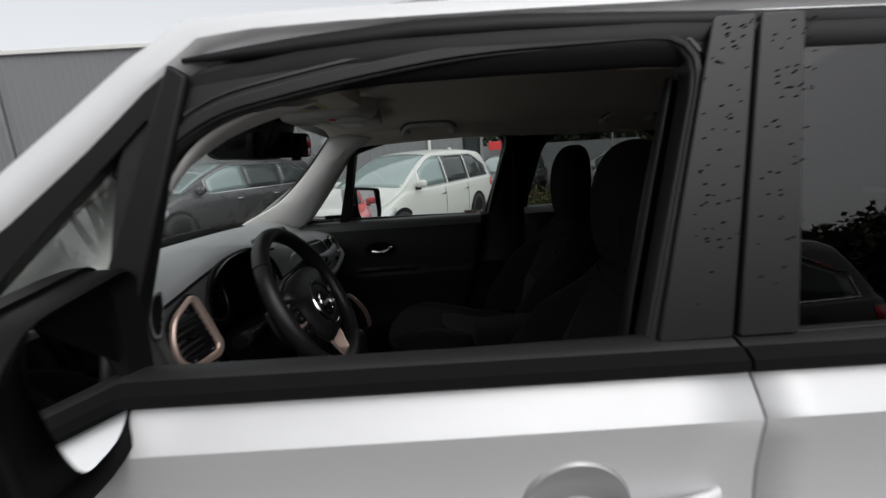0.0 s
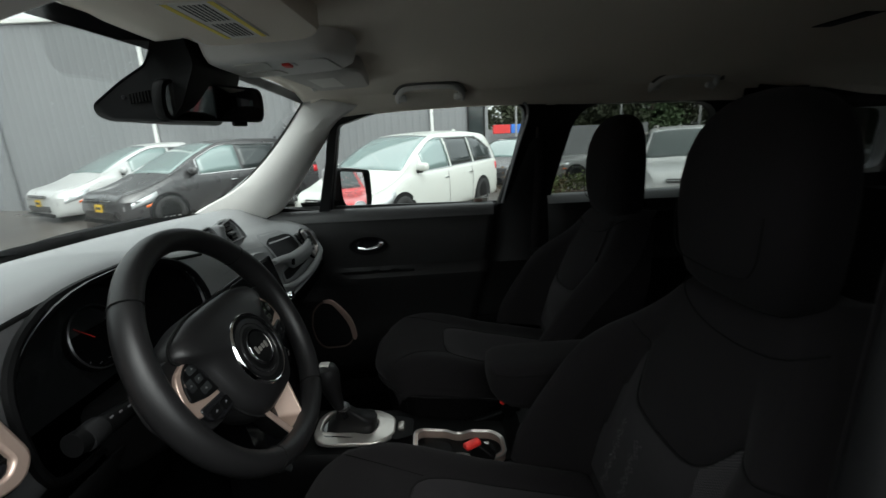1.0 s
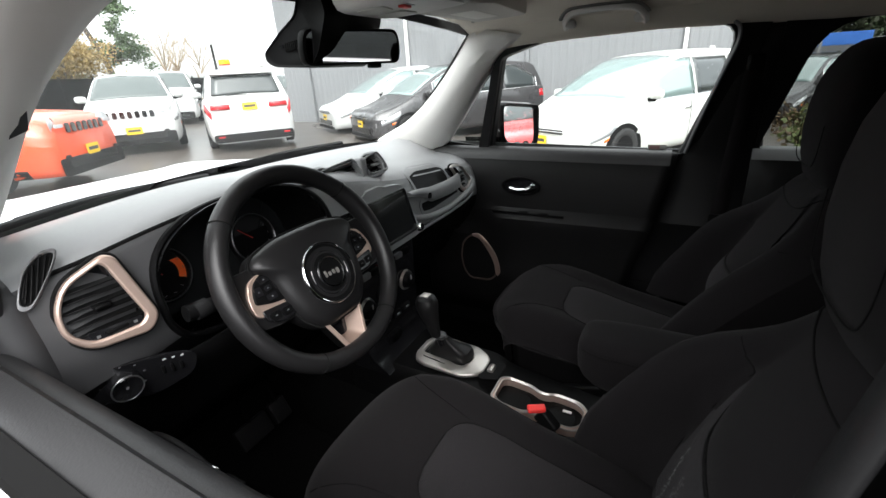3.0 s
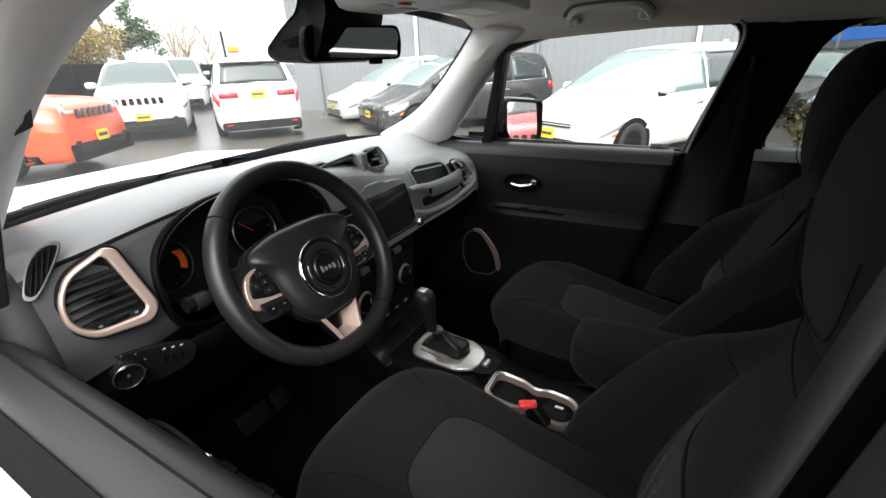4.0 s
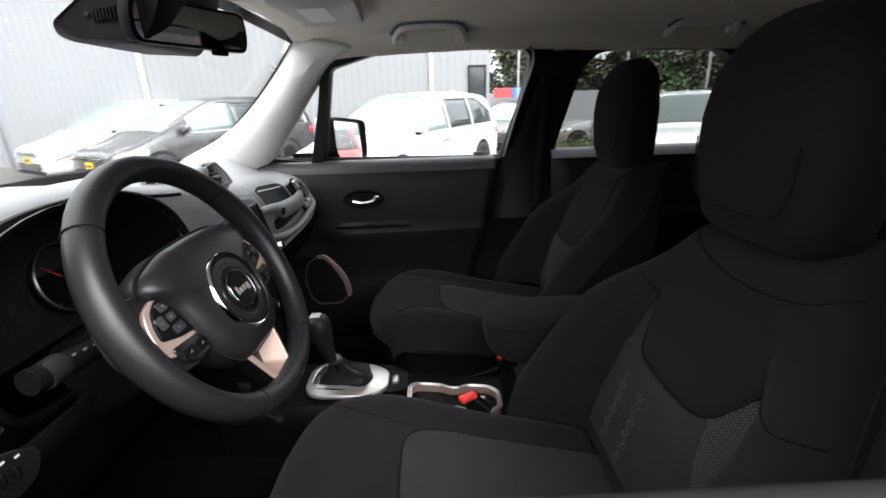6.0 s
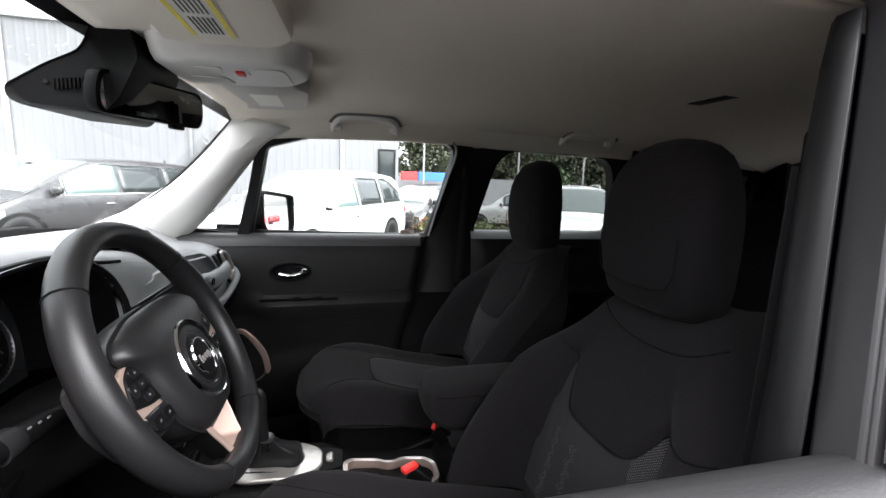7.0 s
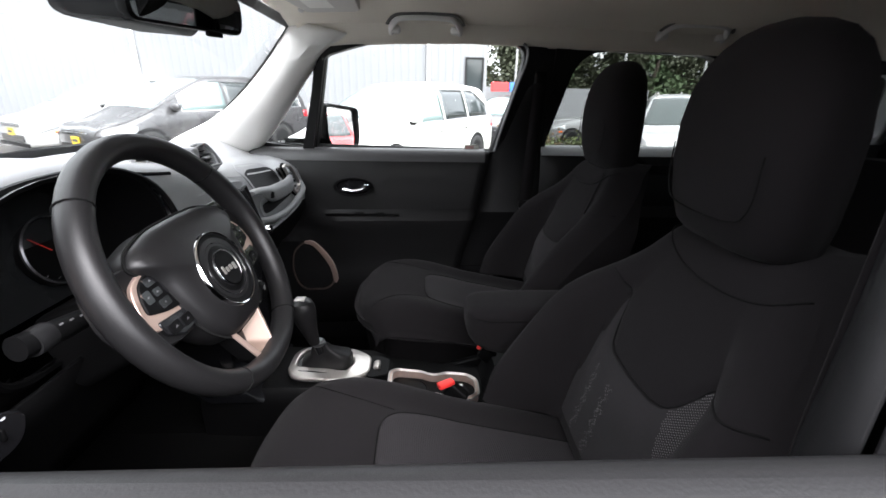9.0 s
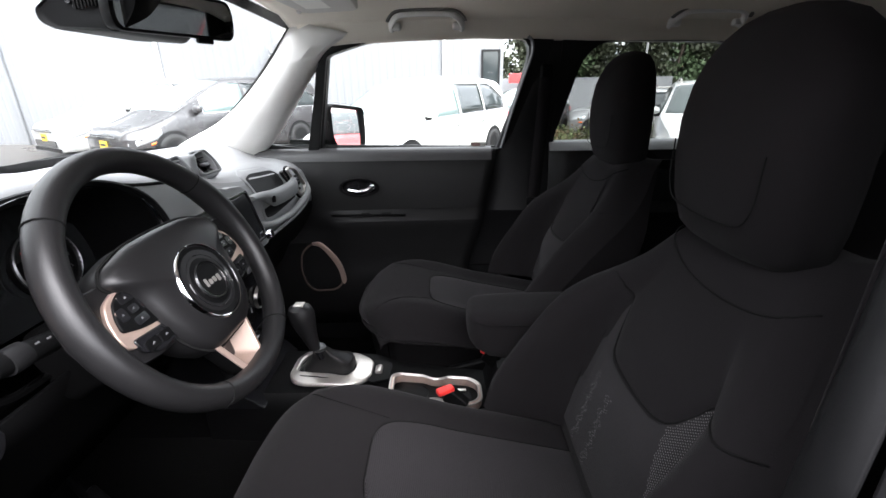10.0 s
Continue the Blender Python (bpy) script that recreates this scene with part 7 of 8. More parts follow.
# ---- parked vehicles ----
def vehicle(name, label, m, L, W, H, paint, hood, cowl, top0, top1, tail, belt=0.98, hood_z=0.95, kind="van", lower=None, glass=SCREEN_GLASS, side_glass=CAR_GLASS, face=None, plate=True, lamp="swept"):
    """A parked vehicle built at the origin with its front to -x, then set at the pose m. hood, cowl, top0, top1, tail are
    places along its length: the hood's front edge, the windscreen's foot, the roof's front and back, the foot of the rear window."""
    car_ = thing(name, label, "car", group="parked cars")
    a, hw = L / 2, W / 2
    low = 0.20

    TOP = [(-a, hood_z - 0.26), (-a + 0.03, hood_z - 0.17), (-a + 0.12, hood_z - 0.075), (hood + 0.06, hood_z - 0.005), ((hood + cowl) / 2 + 0.05, hood_z * 0.5 + (belt + 0.05) * 0.5), (cowl, belt + 0.07)]
    TOP += [(cowl + (top0 - cowl) * q, belt + 0.07 + (H - 0.09 - belt - 0.07) * v) for q, v in ((0.25, 0.29), (0.5, 0.57), (0.75, 0.81), (1.0, 1.0))]
    TOP += [(top0 + 0.35, H - 0.035), (top0 * 0.5 + top1 * 0.5, H), (top1 - 0.40, H - 0.045), (top1, H - 0.13), (top1 * 0.5 + tail * 0.5, H * 0.5 + belt * 0.5 + 0.02), (tail, belt + 0.12), (tail * 0.35 + a * 0.65, belt - 0.02), (a - 0.015, belt - 0.16), (a, belt - 0.34)]
    WIDE = [(-a, 0.78), (-a + 0.06, 0.88), (-a + 0.25, 0.95), (-a + 0.6, 0.985), (-a + 1.0, 1.0), (a - 1.0, 1.0), (a - 0.4, 0.965), (a - 0.12, 0.915), (a, 0.80)]

    def top_z(x):
        return ease(TOP, x)

    def half(x):
        return hw * ease(WIDE, x)

    def shoulder(x):
        return min(top_z(x) - 0.05, lerp([(-a, hood_z - 0.30), (cowl, belt - 0.01), (tail, belt + 0.07), (a, belt)], x))

    def section(x):
        """Half of the outline at x: (across, up) from the sill over the shoulder to the middle of the roof."""
        t, w, sh = top_z(x), half(x), shoulder(x)
        g = t - sh
        wt = w * 0.935 - 0.235 * min(1.0, g / 0.75)
        pts = [(w * 0.90, low), (w * 0.965, low + 0.08), (w * 0.995, low + 0.25), (w, low + 0.42), (w * 0.993, low + (sh - low) * 0.78), (w * 0.968, sh - 0.03), (w * 0.940, sh + 0.02 * min(1.0, g / 0.3)),
               (w * 0.935 + (wt - w * 0.935) * 0.30, sh + g * 0.35), (w * 0.935 + (wt - w * 0.935) * 0.66, sh + g * 0.68), (wt + 0.01, sh + g * 0.86), (wt * 0.93, sh + g * 0.955), (wt * 0.72, t - 0.010), (wt * 0.4, t + 0.006), (0.0, t + 0.012)]
        return [(q.x, q.y) for q in smooth_path([(y, z, 0) for y, z in pts], 3)]

    def skin(x, k):
        """The side at height k between sill and shoulder."""
        z = low + (shoulder(x) - low) * k
        return side_y(x, z), z

    def side_y(x, z):
        return lerp([(zz, yy) for yy, zz in section(x)[:31]], z)

    def roof_at(x, q):
        """The upper skin at x: q from -1 to 1 across."""
        sec = section(x)[27:]
        y = abs(q) * sec[0][0]
        return Vector((x, math.copysign(y, q), lerp(sorted((yy, zz) for yy, zz in sec), y)))

    xs2 = sorted({round(x, 3) for x in [-a, -a + 0.012, -a + 0.03, -a + 0.06, -a + 0.10, -a + 0.16, -a + 0.25, -a + 0.36, -a + 0.5, a - 0.25, a - 0.16, a - 0.09, a - 0.05, a - 0.02, a]
                  + [-a + 0.5 + (2 * a - 0.75) * i / 44 for i in range(45)] + [tail - 0.1, tail - 0.05, tail, tail + 0.04, top1, top1 + 0.06, top1 + 0.12]})
    rings = []
    for x in xs2:
        sec = section(x)
        rings.append([Vector((x, y, z)) for y, z in sec] + [Vector((x, -y, z)) for y, z in reversed(sec[:-1])])
    body = loft("body", rings, paint, car_, angle=50)
    # glass
    sheet("windscreen", [[roof_at(x, q) + Vector((-0.004, 0, 0.006)) for q in [-0.93 + 1.86 * i / 12 for i in range(13)]] for x in [cowl + 0.05 + (top0 - cowl - 0.02) * i / 10 for i in range(11)]], glass, car_, "windscreen", solid=0.003)
    sheet("rear_window", [[roof_at(x, q) + Vector((0.008, 0, 0.003)) for q in [-0.86 + 1.72 * i / 10 for i in range(11)]] for x in [top1 + 0.03 + (tail - top1 - 0.04) * i / 6 for i in range(7)]], side_glass, car_, "dark rear window", solid=0.003)
    f0, r0 = cowl, tail
    cuts = {"van": [(0.16, 0.405), (0.42, 0.66), (0.675, 0.93)], "suv": [(0.16, 0.43), (0.445, 0.70), (0.715, 0.93)]}[kind]
    sill_z = lambda x: shoulder(x) + 0.035
    head_z = lambda x: min(top_z(x) - 0.105, lerp([(cowl, H - 0.16), (top1 - 0.7, H - 0.15), (tail - 0.12, belt + 0.24), (tail, belt + 0.10)], x))
    for s in (-1, 1):
        for c0, c1 in cuts:
            xa, xb = f0 + (r0 - f0) * c0, f0 + (r0 - f0) * c1
            rows = []
            for x in [xa + (xb - xa) * i / 8 for i in range(9)]:
                z0_, z1_ = sill_z(x), max(sill_z(x) + 0.012, head_z(x))
                rows.append([Vector((x, s * (side_y(x, z0_ + (z1_ - z0_) * k) + 0.006), z0_ + (z1_ - z0_) * k)) for k in (0, 0.25, 0.5, 0.75, 1.0)])
            sheet("side_window", rows, side_glass if c0 > 0.2 else glass, car_, "side window", solid=0.003)
        xw = [f0 + (r0 - f0) * (0.15 + 0.79 * i / 20) for i in range(21)]
        line = [Vector((x, s * (side_y(x, sill_z(x) - 0.012) + 0.004), sill_z(x) - 0.012)) for x in xw]
        head = [Vector((x, s * (side_y(x, max(sill_z(x), head_z(x)) + 0.012) + 0.004), max(sill_z(x), head_z(x)) + 0.012)) for x in xw]
        tube("window_line", line + head[::-1], 0.010, CHROME if kind == "van" else SEAL, car_, n=6, closed=True)
        for q in (0.368, 0.63):
            x = f0 + (r0 - f0) * q
            tube("door_gap", [Vector((x, s * (skin(x, k)[0] + 0.001), skin(x, k)[1])) for k in (0.12, 0.3, 0.5, 0.7, 0.85, 0.95)], 0.006, SEAL, car_, n=4)
            hx = x - 0.10
            rbox("door_handle", (hx, s * (skin(hx, 0.80)[0] + 0.012), skin(hx, 0.80)[1]), (0.18, 0.03, 0.03), 0.01, CHROME if kind == "van" else paint, car_, seg=2)
        # door mirror
        mx = cowl + 0.42
        rbox("door_mirror", (mx, s * (hw * 0.94 + 0.13), belt + 0.13), (0.13, 0.24, 0.15), 0.06, paint, car_, "painted mirror shell")
        rbox("mirror_foot", (mx + 0.02, s * (hw * 0.92 + 0.06), belt + 0.045), (0.07, 0.14, 0.06), 0.025, SEAL, car_)
        # wheels
        for wx in (-a + (0.86 if kind == "van" else 0.95), a - 1.12):
            w0 = half(wx)
            arch_ = [Vector((wx + 0.40 * math.cos(radians(q)), s * (w0 + 0.003), 0.34 + 0.40 * math.sin(radians(q)))) for q in range(-12, 193, 12)]
            slab("wheel_arch", arch_, (0, -s * 0.05, 0), SEAL, car_)
            Mw = Matrix.Translation((wx, s * (w0 - 0.085), 0.345)) @ Matrix.Rotation(radians(-90 * s), 4, "X")
            ty = lathe("tyre", [(0.20, 0.085), (0.225, 0.098), (0.29, 0.100), (0.325, 0.085), (0.345, 0.06), (0.345, -0.08), (0.2, -0.09)], Mw, TYRE, car_, n=28, caps=False)
            lathe("rim", [(0.0, 0.055), (0.05, 0.065), (0.06, 0.05), (0.19, 0.05), (0.205, 0.075), (0.222, 0.094), (0.228, 0.09)], Mw, GREY_PAINT, ty, n=28, caps=False)
            for q in range(10):
                an = 2 * math.pi * q / 10
                e1, e2 = an - 0.10, an + 0.10
                slab("spoke", [Mw @ Vector((0.05 * math.cos(e1 - 0.2), 0.05 * math.sin(e1 - 0.2), 0.068)), Mw @ Vector((0.212 * math.cos(e1), 0.212 * math.sin(e1), 0.088)), Mw @ Vector((0.212 * math.cos(e2), 0.212 * math.sin(e2), 0.088)), Mw @ Vector((0.05 * math.cos(e2 + 0.2), 0.05 * math.sin(e2 + 0.2), 0.068))], Mw.to_3x3() @ Vector((0, 0, -0.012)), RIM, ty)
        # lamps
        def wrap(name_, k0, k1, x0_, x1_, mat, lab=""):
            rows = [[Vector((x, s * (skin(x, k)[0] + 0.006), skin(x, k)[1])) for x in (x0_, x0_ + (x1_ - x0_) * 0.25, x0_ + (x1_ - x0_) * 0.5, x0_ + (x1_ - x0_) * 0.75, x1_)] for k in (k0, (k0 + k1) / 2, k1)]
            return sheet(name_, rows, mat, car_, lab, solid=0.006)
        if lamp == "round":
            lathe("headlamp", [(0.0, 0.02), (0.07, 0.016), (0.095, 0.0), (0.105, 0.012), (0.115, 0.0)], Matrix.Translation((-a + 0.05, s * 0.63, hood_z - 0.16)) @ Matrix.Rotation(radians(-90), 4, "Y") @ Matrix.Rotation(radians(s * 14), 4, "X"), LAMP_CLEAR, car_, "round headlamp", n=28)
        elif lamp == "slim":
            wrap("headlamp", 0.78, 0.88, -a + 0.05, -a + 0.50, GLOSS, "slim dark headlamp")
        else:
            wrap("headlamp", 0.66, 0.90, -a + 0.05, -a + 0.66, LAMP_CLEAR, "swept clear headlamp")
        wrap("side_marker", 0.52, 0.60, -a + 0.42, -a + 0.56, LAMP_AMBER, "amber side marker")
        wrap("tail_lamp", 0.72, 0.92, a - 0.30, a - 0.03, LAMP_RED, "red tail lamp")
        sheet("tail_lamp_inner", [[Vector((a + 0.012, s * y, z)) for y in (hw * 0.42, hw * 0.60, hw * 0.82)] for z in (belt - 0.15, belt - 0.04)], LAMP_RED, car_, "red tail lamp", solid=0.01)
        if lower:
            sheet("side_cladding", [[Vector((x, s * (skin(x, k)[0] + 0.008), skin(x, k)[1])) for k in (0.0, 0.10, 0.20)] for x in (-a + 0.4, -0.8, 0, 0.8, a - 0.4)], lower, car_, solid=0.006)
    # ends
    def end_plate(name_, x, y0_, y1_, z0_, z1_, mat, lab="", r=0.03, depth=0.02):
        d = -1 if x < 0 else 1
        return slab(name_, [(x + d * 0.004, y, z) for y, z in rounded([(y0_, z0_), (y1_, z0_), (y1_, z1_), (y0_, z1_)], r, 3)], (d * depth, 0, 0), mat, car_, lab, bevel=0.004)
    zt = hood_z - 0.26
    if face == "slots":
        for q in range(7):
            y = -0.42 + 0.14 * q
            end_plate("grille_slot", -a - 0.004, y - 0.045, y + 0.045, zt - 0.02, zt + 0.12, GLOSS, "black grille slot", 0.03)
        for s in (-1, 1):
            end_plate("front_lamp", -a - 0.004, s * 0.60 - 0.09, s * 0.60 + 0.09, zt + 0.06, zt + 0.11, LAMP_CLEAR, "slim front lamp", 0.02)
            end_plate("fog_lamp", -a - 0.004, s * 0.62 - 0.05, s * 0.62 + 0.05, 0.42, 0.48, GLOSS, "", 0.02)
    else:
        end_plate("upper_grille", -a - 0.002, -0.52, 0.52, zt + 0.02, zt + 0.085, GLOSS, "slim black grille", 0.03)
        end_plate("grille_bar", -a - 0.014, -0.56, 0.56, zt + 0.045, zt + 0.060, CHROME, "chrome grille bar", 0.005)
    end_plate("lower_grille", -a - 0.002, -0.62, 0.62, 0.30, 0.44, GLOSS, "dark lower grille", 0.05)
    end_plate("front_skirt", -a + 0.004, -0.80, 0.80, 0.19, 0.44 if lower else 0.27, lower or SEAL, "", 0.05)
    end_plate("rear_skirt", a - 0.01, -0.84, 0.84, 0.22, 0.40, lower or paint, "", 0.06, 0.03)
    end_plate("reflector", a + 0.016, -0.75, -0.62, 0.33, 0.36, LAMP_RED, "", 0.01)
    end_plate("reflector", a + 0.016, 0.62, 0.75, 0.33, 0.36, LAMP_RED, "", 0.01)
    if plate:
        for x, z in ((-a - 0.012, 0.42), (a + 0.010, belt - 0.18)):
            pl = end_plate("number_plate", x, -0.155, 0.155, z, z + 0.155, YELLOW, "yellow dealer plate", 0.01, 0.012)
            d = -1 if x < 0 else 1
            slab("plate_bar", [(x + d * 0.017, y, q) for y, q in ((-0.12, z + 0.055), (0.12, z + 0.055), (0.12, z + 0.105), (-0.12, z + 0.105))], (d * 0.002, 0, 0), DARK_INK, pl)
    rbox("roof_fin", (top1 - 0.35, 0, H + 0.02), (0.16, 0.03, 0.06), 0.012, paint, car_)
    if kind == "suv":
        for s in (-1, 1):
            tube("roof_rail", smooth_path([(top0 + 0.25, s * hw * 0.60, H - 0.06), (top0 + 0.4, s * hw * 0.60, H + 0.02), (top1 - 0.5, s * hw * 0.60, H + 0.02), (top1 - 0.25, s * hw * 0.60, H - 0.08)], 4), 0.02, SATIN, car_, n=8)
        sheet("spoiler", [[Vector((top1 + q, hw * 0.68 * u, H - 0.105 - 0.5 * q * q)) for u in (-1, -0.5, 0, 0.5, 1)] for q in (-0.06, 0.05, 0.14)], paint, car_, solid=0.03)
        tube("rear_wiper", [(tail + 0.07, 0.0, belt + 0.12), (tail + 0.07, -0.25, belt + 0.14), (tail + 0.07, -0.42, belt + 0.13)], 0.012, SEAL, car_, n=6)
    car_.matrix_basis = m
    return car_


def place(x, y, fx, fy):
    """The pose of a vehicle whose middle is at (x, y) and whose front looks along (fx, fy)."""
    return pose(x, y, ground_z(x, y), 0, 0, math.degrees(math.atan2(-fy, -fx)))


VAN = dict(L=5.17, W=2.0, H=1.78, hood=-2.2, cowl=-1.60, top0=-0.42, top1=2.25, tail=2.45, belt=1.0, hood_z=0.86)
LEFT = Vector((0.842, -0.54, 0))
def van_at(wx, wy):
    """The middle of a van whose near front wheel stands at (wx, wy)."""
    return Vector((wx, wy, 0)) - FW * (5.17 / 2 - 0.95) - LEFT * 0.93


p = van_at(-0.45, 7.9)
vehicle("minivan", "white minivan with dark side windows parked beside the building", place(p.x, p.y, FW.x, FW.y), paint=CREAM, **VAN)
p = van_at(-5.35, 9.35)
vehicle("minivan", "dark graphite minivan with chrome window line", place(p.x, p.y, FW.x, FW.y), paint=GREY_PAINT, **VAN)
p = van_at(-7.75, 10.75)
vehicle("minivan", "white minivan beside the dark one", place(p.x, p.y, FW.x, FW.y), paint=WHITE, **VAN)
p = van_at(3.3, 15.8)
vehicle("minivan", "dark minivan parked beyond the planting bed", place(p.x, p.y, FW.x, FW.y), paint=GREY_PAINT, **VAN)
SUV = dict(L=4.75, W=1.92, H=1.76, hood=-1.9, cowl=-0.95, top0=-0.20, top1=1.95, tail=2.20, belt=1.06, hood_z=1.05, kind="suv", lower=SEAL, glass=SUV_GLASS)
vehicle("parked_suv", "white SUV seen from behind with red tail lamps", place(-10.1, 8.5, -0.82, 0.57), paint=WHITE, **SUV)
vehicle("parked_suv", "white SUV with a seven-slot black grille and yellow plate", place(-12.45, 7.08, 0.85, -0.53), paint=WHITE, face="slots", lamp="slim", **SUV)
BIG = dict(SUV, L=5.3, W=2.05, H=1.98, hood=-2.2, cowl=-1.1, top0=-0.3, top1=2.2, tail=2.45, belt=1.2, hood_z=1.2)
vehicle("parked_suv", "large white pickup-sized SUV in the second row", place(-18.9, 12.0, 0.82, -0.57), paint=WHITE, **BIG)
SMALL = dict(SUV, L=4.25, W=1.86, H=1.70, hood=-1.75, cowl=-0.75, top0=-0.25, top1=1.75, tail=1.95, belt=1.08, hood_z=1.06)
vehicle("parked_suv", "bright orange compact SUV with black lower trim", place(-9.6, 2.55, 0.80, 0.60), paint=ORANGE, face="slots", lamp="round", **SMALL)
vehicle("parked_suv", "white SUV with roof rails facing the silver car", place(5.6, 9.6, -0.42, -0.91), paint=WHITE, **SUV)
vehicle("parked_suv", "red compact SUV parked behind", place(7.2, 3.53, -0.96, -0.22), paint=RED, face="slots", lamp="round", **SMALL)
vehicle("parked_suv", "dark grey SUV in the far row", place(-15.6, 14.6, 0.7, -0.7), paint=GREY_PAINT, **SUV)
vehicle("parked_suv", "silver SUV across the lane behind a planting bed", place(7.5, 17.5, -0.9, 0.4), paint=STEEL_PAINT, **SUV)
vehicle("parked_suv", "dark SUV across the lane", place(9.8, 20.5, -0.9, 0.4), paint=GREY_PAINT, **SUV)

# ---- the building ----
bld = thing("building", "long grey corrugated-metal warehouse wall with white flashing", "building", (-5.5, 13.0, -0.3))
X0, X1, YB, TOP = -12.9, 1.75, 12.8, 4.85
slab("wall", [(X0, YB + 0.06, -0.7), (X1, YB + 0.06, -0.7), (X1, YB + 0.06, TOP), (X0, YB + 0.06, TOP)], (0, 9.0, 0), SIDING, bld)
# ribbed cladding
v, f = [], []
n = int((X1 - X0) / 0.2)
prof = []
for i in range(n):
    x = X0 + 0.2 * i
    prof += [(x, 0.0), (x + 0.12, 0.0), (x + 0.135, -0.008), (x + 0.185, -0.008)]
prof.append((X1, 0.0))
me_v = [(x, YB + d, z) for x, d in prof for z in (-0.7, TOP)]
me_f = [(2 * i, 2 * i + 2, 2 * i + 3, 2 * i + 1) for i in range(len(prof) - 1)]
shape("cladding", me_v, me_f, SIDING, bld, "ribbed grey metal siding", smooth=False)
rbox("flashing", ((X0 + X1) / 2, YB - 0.02, TOP + 0.03), (X1 - X0 + 0.2, 0.14, 0.12), 0.01, FLASHING, bld, "pale roof edge flashing")
for x in (-7.43, 0.17, -11.6, -3.6):
    rbox("downpipe", (x, YB - 0.07, 2.0), (0.09, 0.09, 5.4), 0.02, FLASHING if x in (-7.43, 0.17) else SIDING, bld, "downpipe")
dr = hoop("door_frame", [(a, YB - 0.05, b) for a, b in ((1.16, -0.4), (1.66, -0.4), (1.66, 2.3), (1.16, 2.3))], [(a, YB - 0.05, b) for a, b in ((1.21, -0.4), (1.61, -0.4), (1.61, 2.25), (1.21, 2.25))], (0, 0.08, 0), SEAL, bld, "dark door frame")
slab("door_glass", [(1.2, YB - 0.01, -0.4), (1.62, YB - 0.01, -0.4), (1.62, YB - 0.01, 2.26), (1.2, YB - 0.01, 2.26)], (0, -0.02, 0), CAR_GLASS, dr, "dark glazed door")
rbox("wall_lamp", (X0 - 0.1, YB + 0.2, 4.3), (0.25, 0.2, 0.12), 0.03, FLASHING, bld)

# ---- planting bed, kerb and far side ----
rngs = random.Random(5)


def leaves(name, mat, points, size, parent=None, label=""):
    """Many small leaf blades, one mesh."""
    v, f = [], []
    for p in points:
        d = Vector((rngs.gauss(0, 1), rngs.gauss(0, 1), rngs.gauss(0, 0.7))).normalized()
        e = d.orthogonal().normalized() * size * 0.45
        e.rotate(Matrix.Rotation(rngs.uniform(0, 6.28), 3, d))
        b = len(v)
        q = Vector(p)
        s_ = size * rngs.uniform(0.6, 1.3)
        v += [q - d * s_ * 0.5, q + e, q + d * s_ * 0.5, q - e]
        f.append((b, b + 1, b + 2, b + 3))
    me = bpy.data.meshes.new(name)
    me.from_pydata([tuple(p) for p in v], [], f)
    me.materials.append(mat)
    return finish(new(name, me), parent, label, False)


def branch(v, f, p, d, length, r, depth, tips, spread=0.55, droop=0.0):
    """A tapered limb with its side branches, added to the lists of points and faces."""
    n, seg = 6, 4
    pts = [p]
    dd = d.copy()
    for i in range(seg):
        dd = (dd + Vector((rngs.gauss(0, 0.10), rngs.gauss(0, 0.10), rngs.gauss(0, 0.05) - droop))).normalized()
        pts.append(pts[-1] + dd * (length / seg))
    b0 = len(v)
    for i, q in enumerate(pts):
        t = (pts[min(i + 1, seg)] - pts[max(i - 1, 0)]).normalized()
        u = t.orthogonal().normalized()
        w = t.cross(u)
        rr = r * (1 - 0.7 * i / seg)
        v += [q + u * (rr * math.cos(6.283 * k / n)) + w * (rr * math.sin(6.283 * k / n)) for k in range(n)]
    for i in range(seg):
        for k in range(n):
            f.append((b0 + i * n + k, b0 + i * n + (k + 1) % n, b0 + (i + 1) * n + (k + 1) % n, b0 + (i + 1) * n + k))
    tips.append((pts[-1], dd))
    tips.append((pts[-2], dd))
    if depth:
        for k in range(3 if depth > 1 else 4):
            q = pts[rngs.randint(1, seg)]
            side_ = dd.orthogonal().normalized()
            side_.rotate(Matrix.Rotation(rngs.uniform(0, 6.283), 3, dd))
            branch(v, f, q, (dd * (1 - spread) + side_ * spread + Vector((0, 0, 0.15))).normalized(), length * rngs.uniform(0.5, 0.75), r * 0.45, depth - 1, tips, spread, droop)


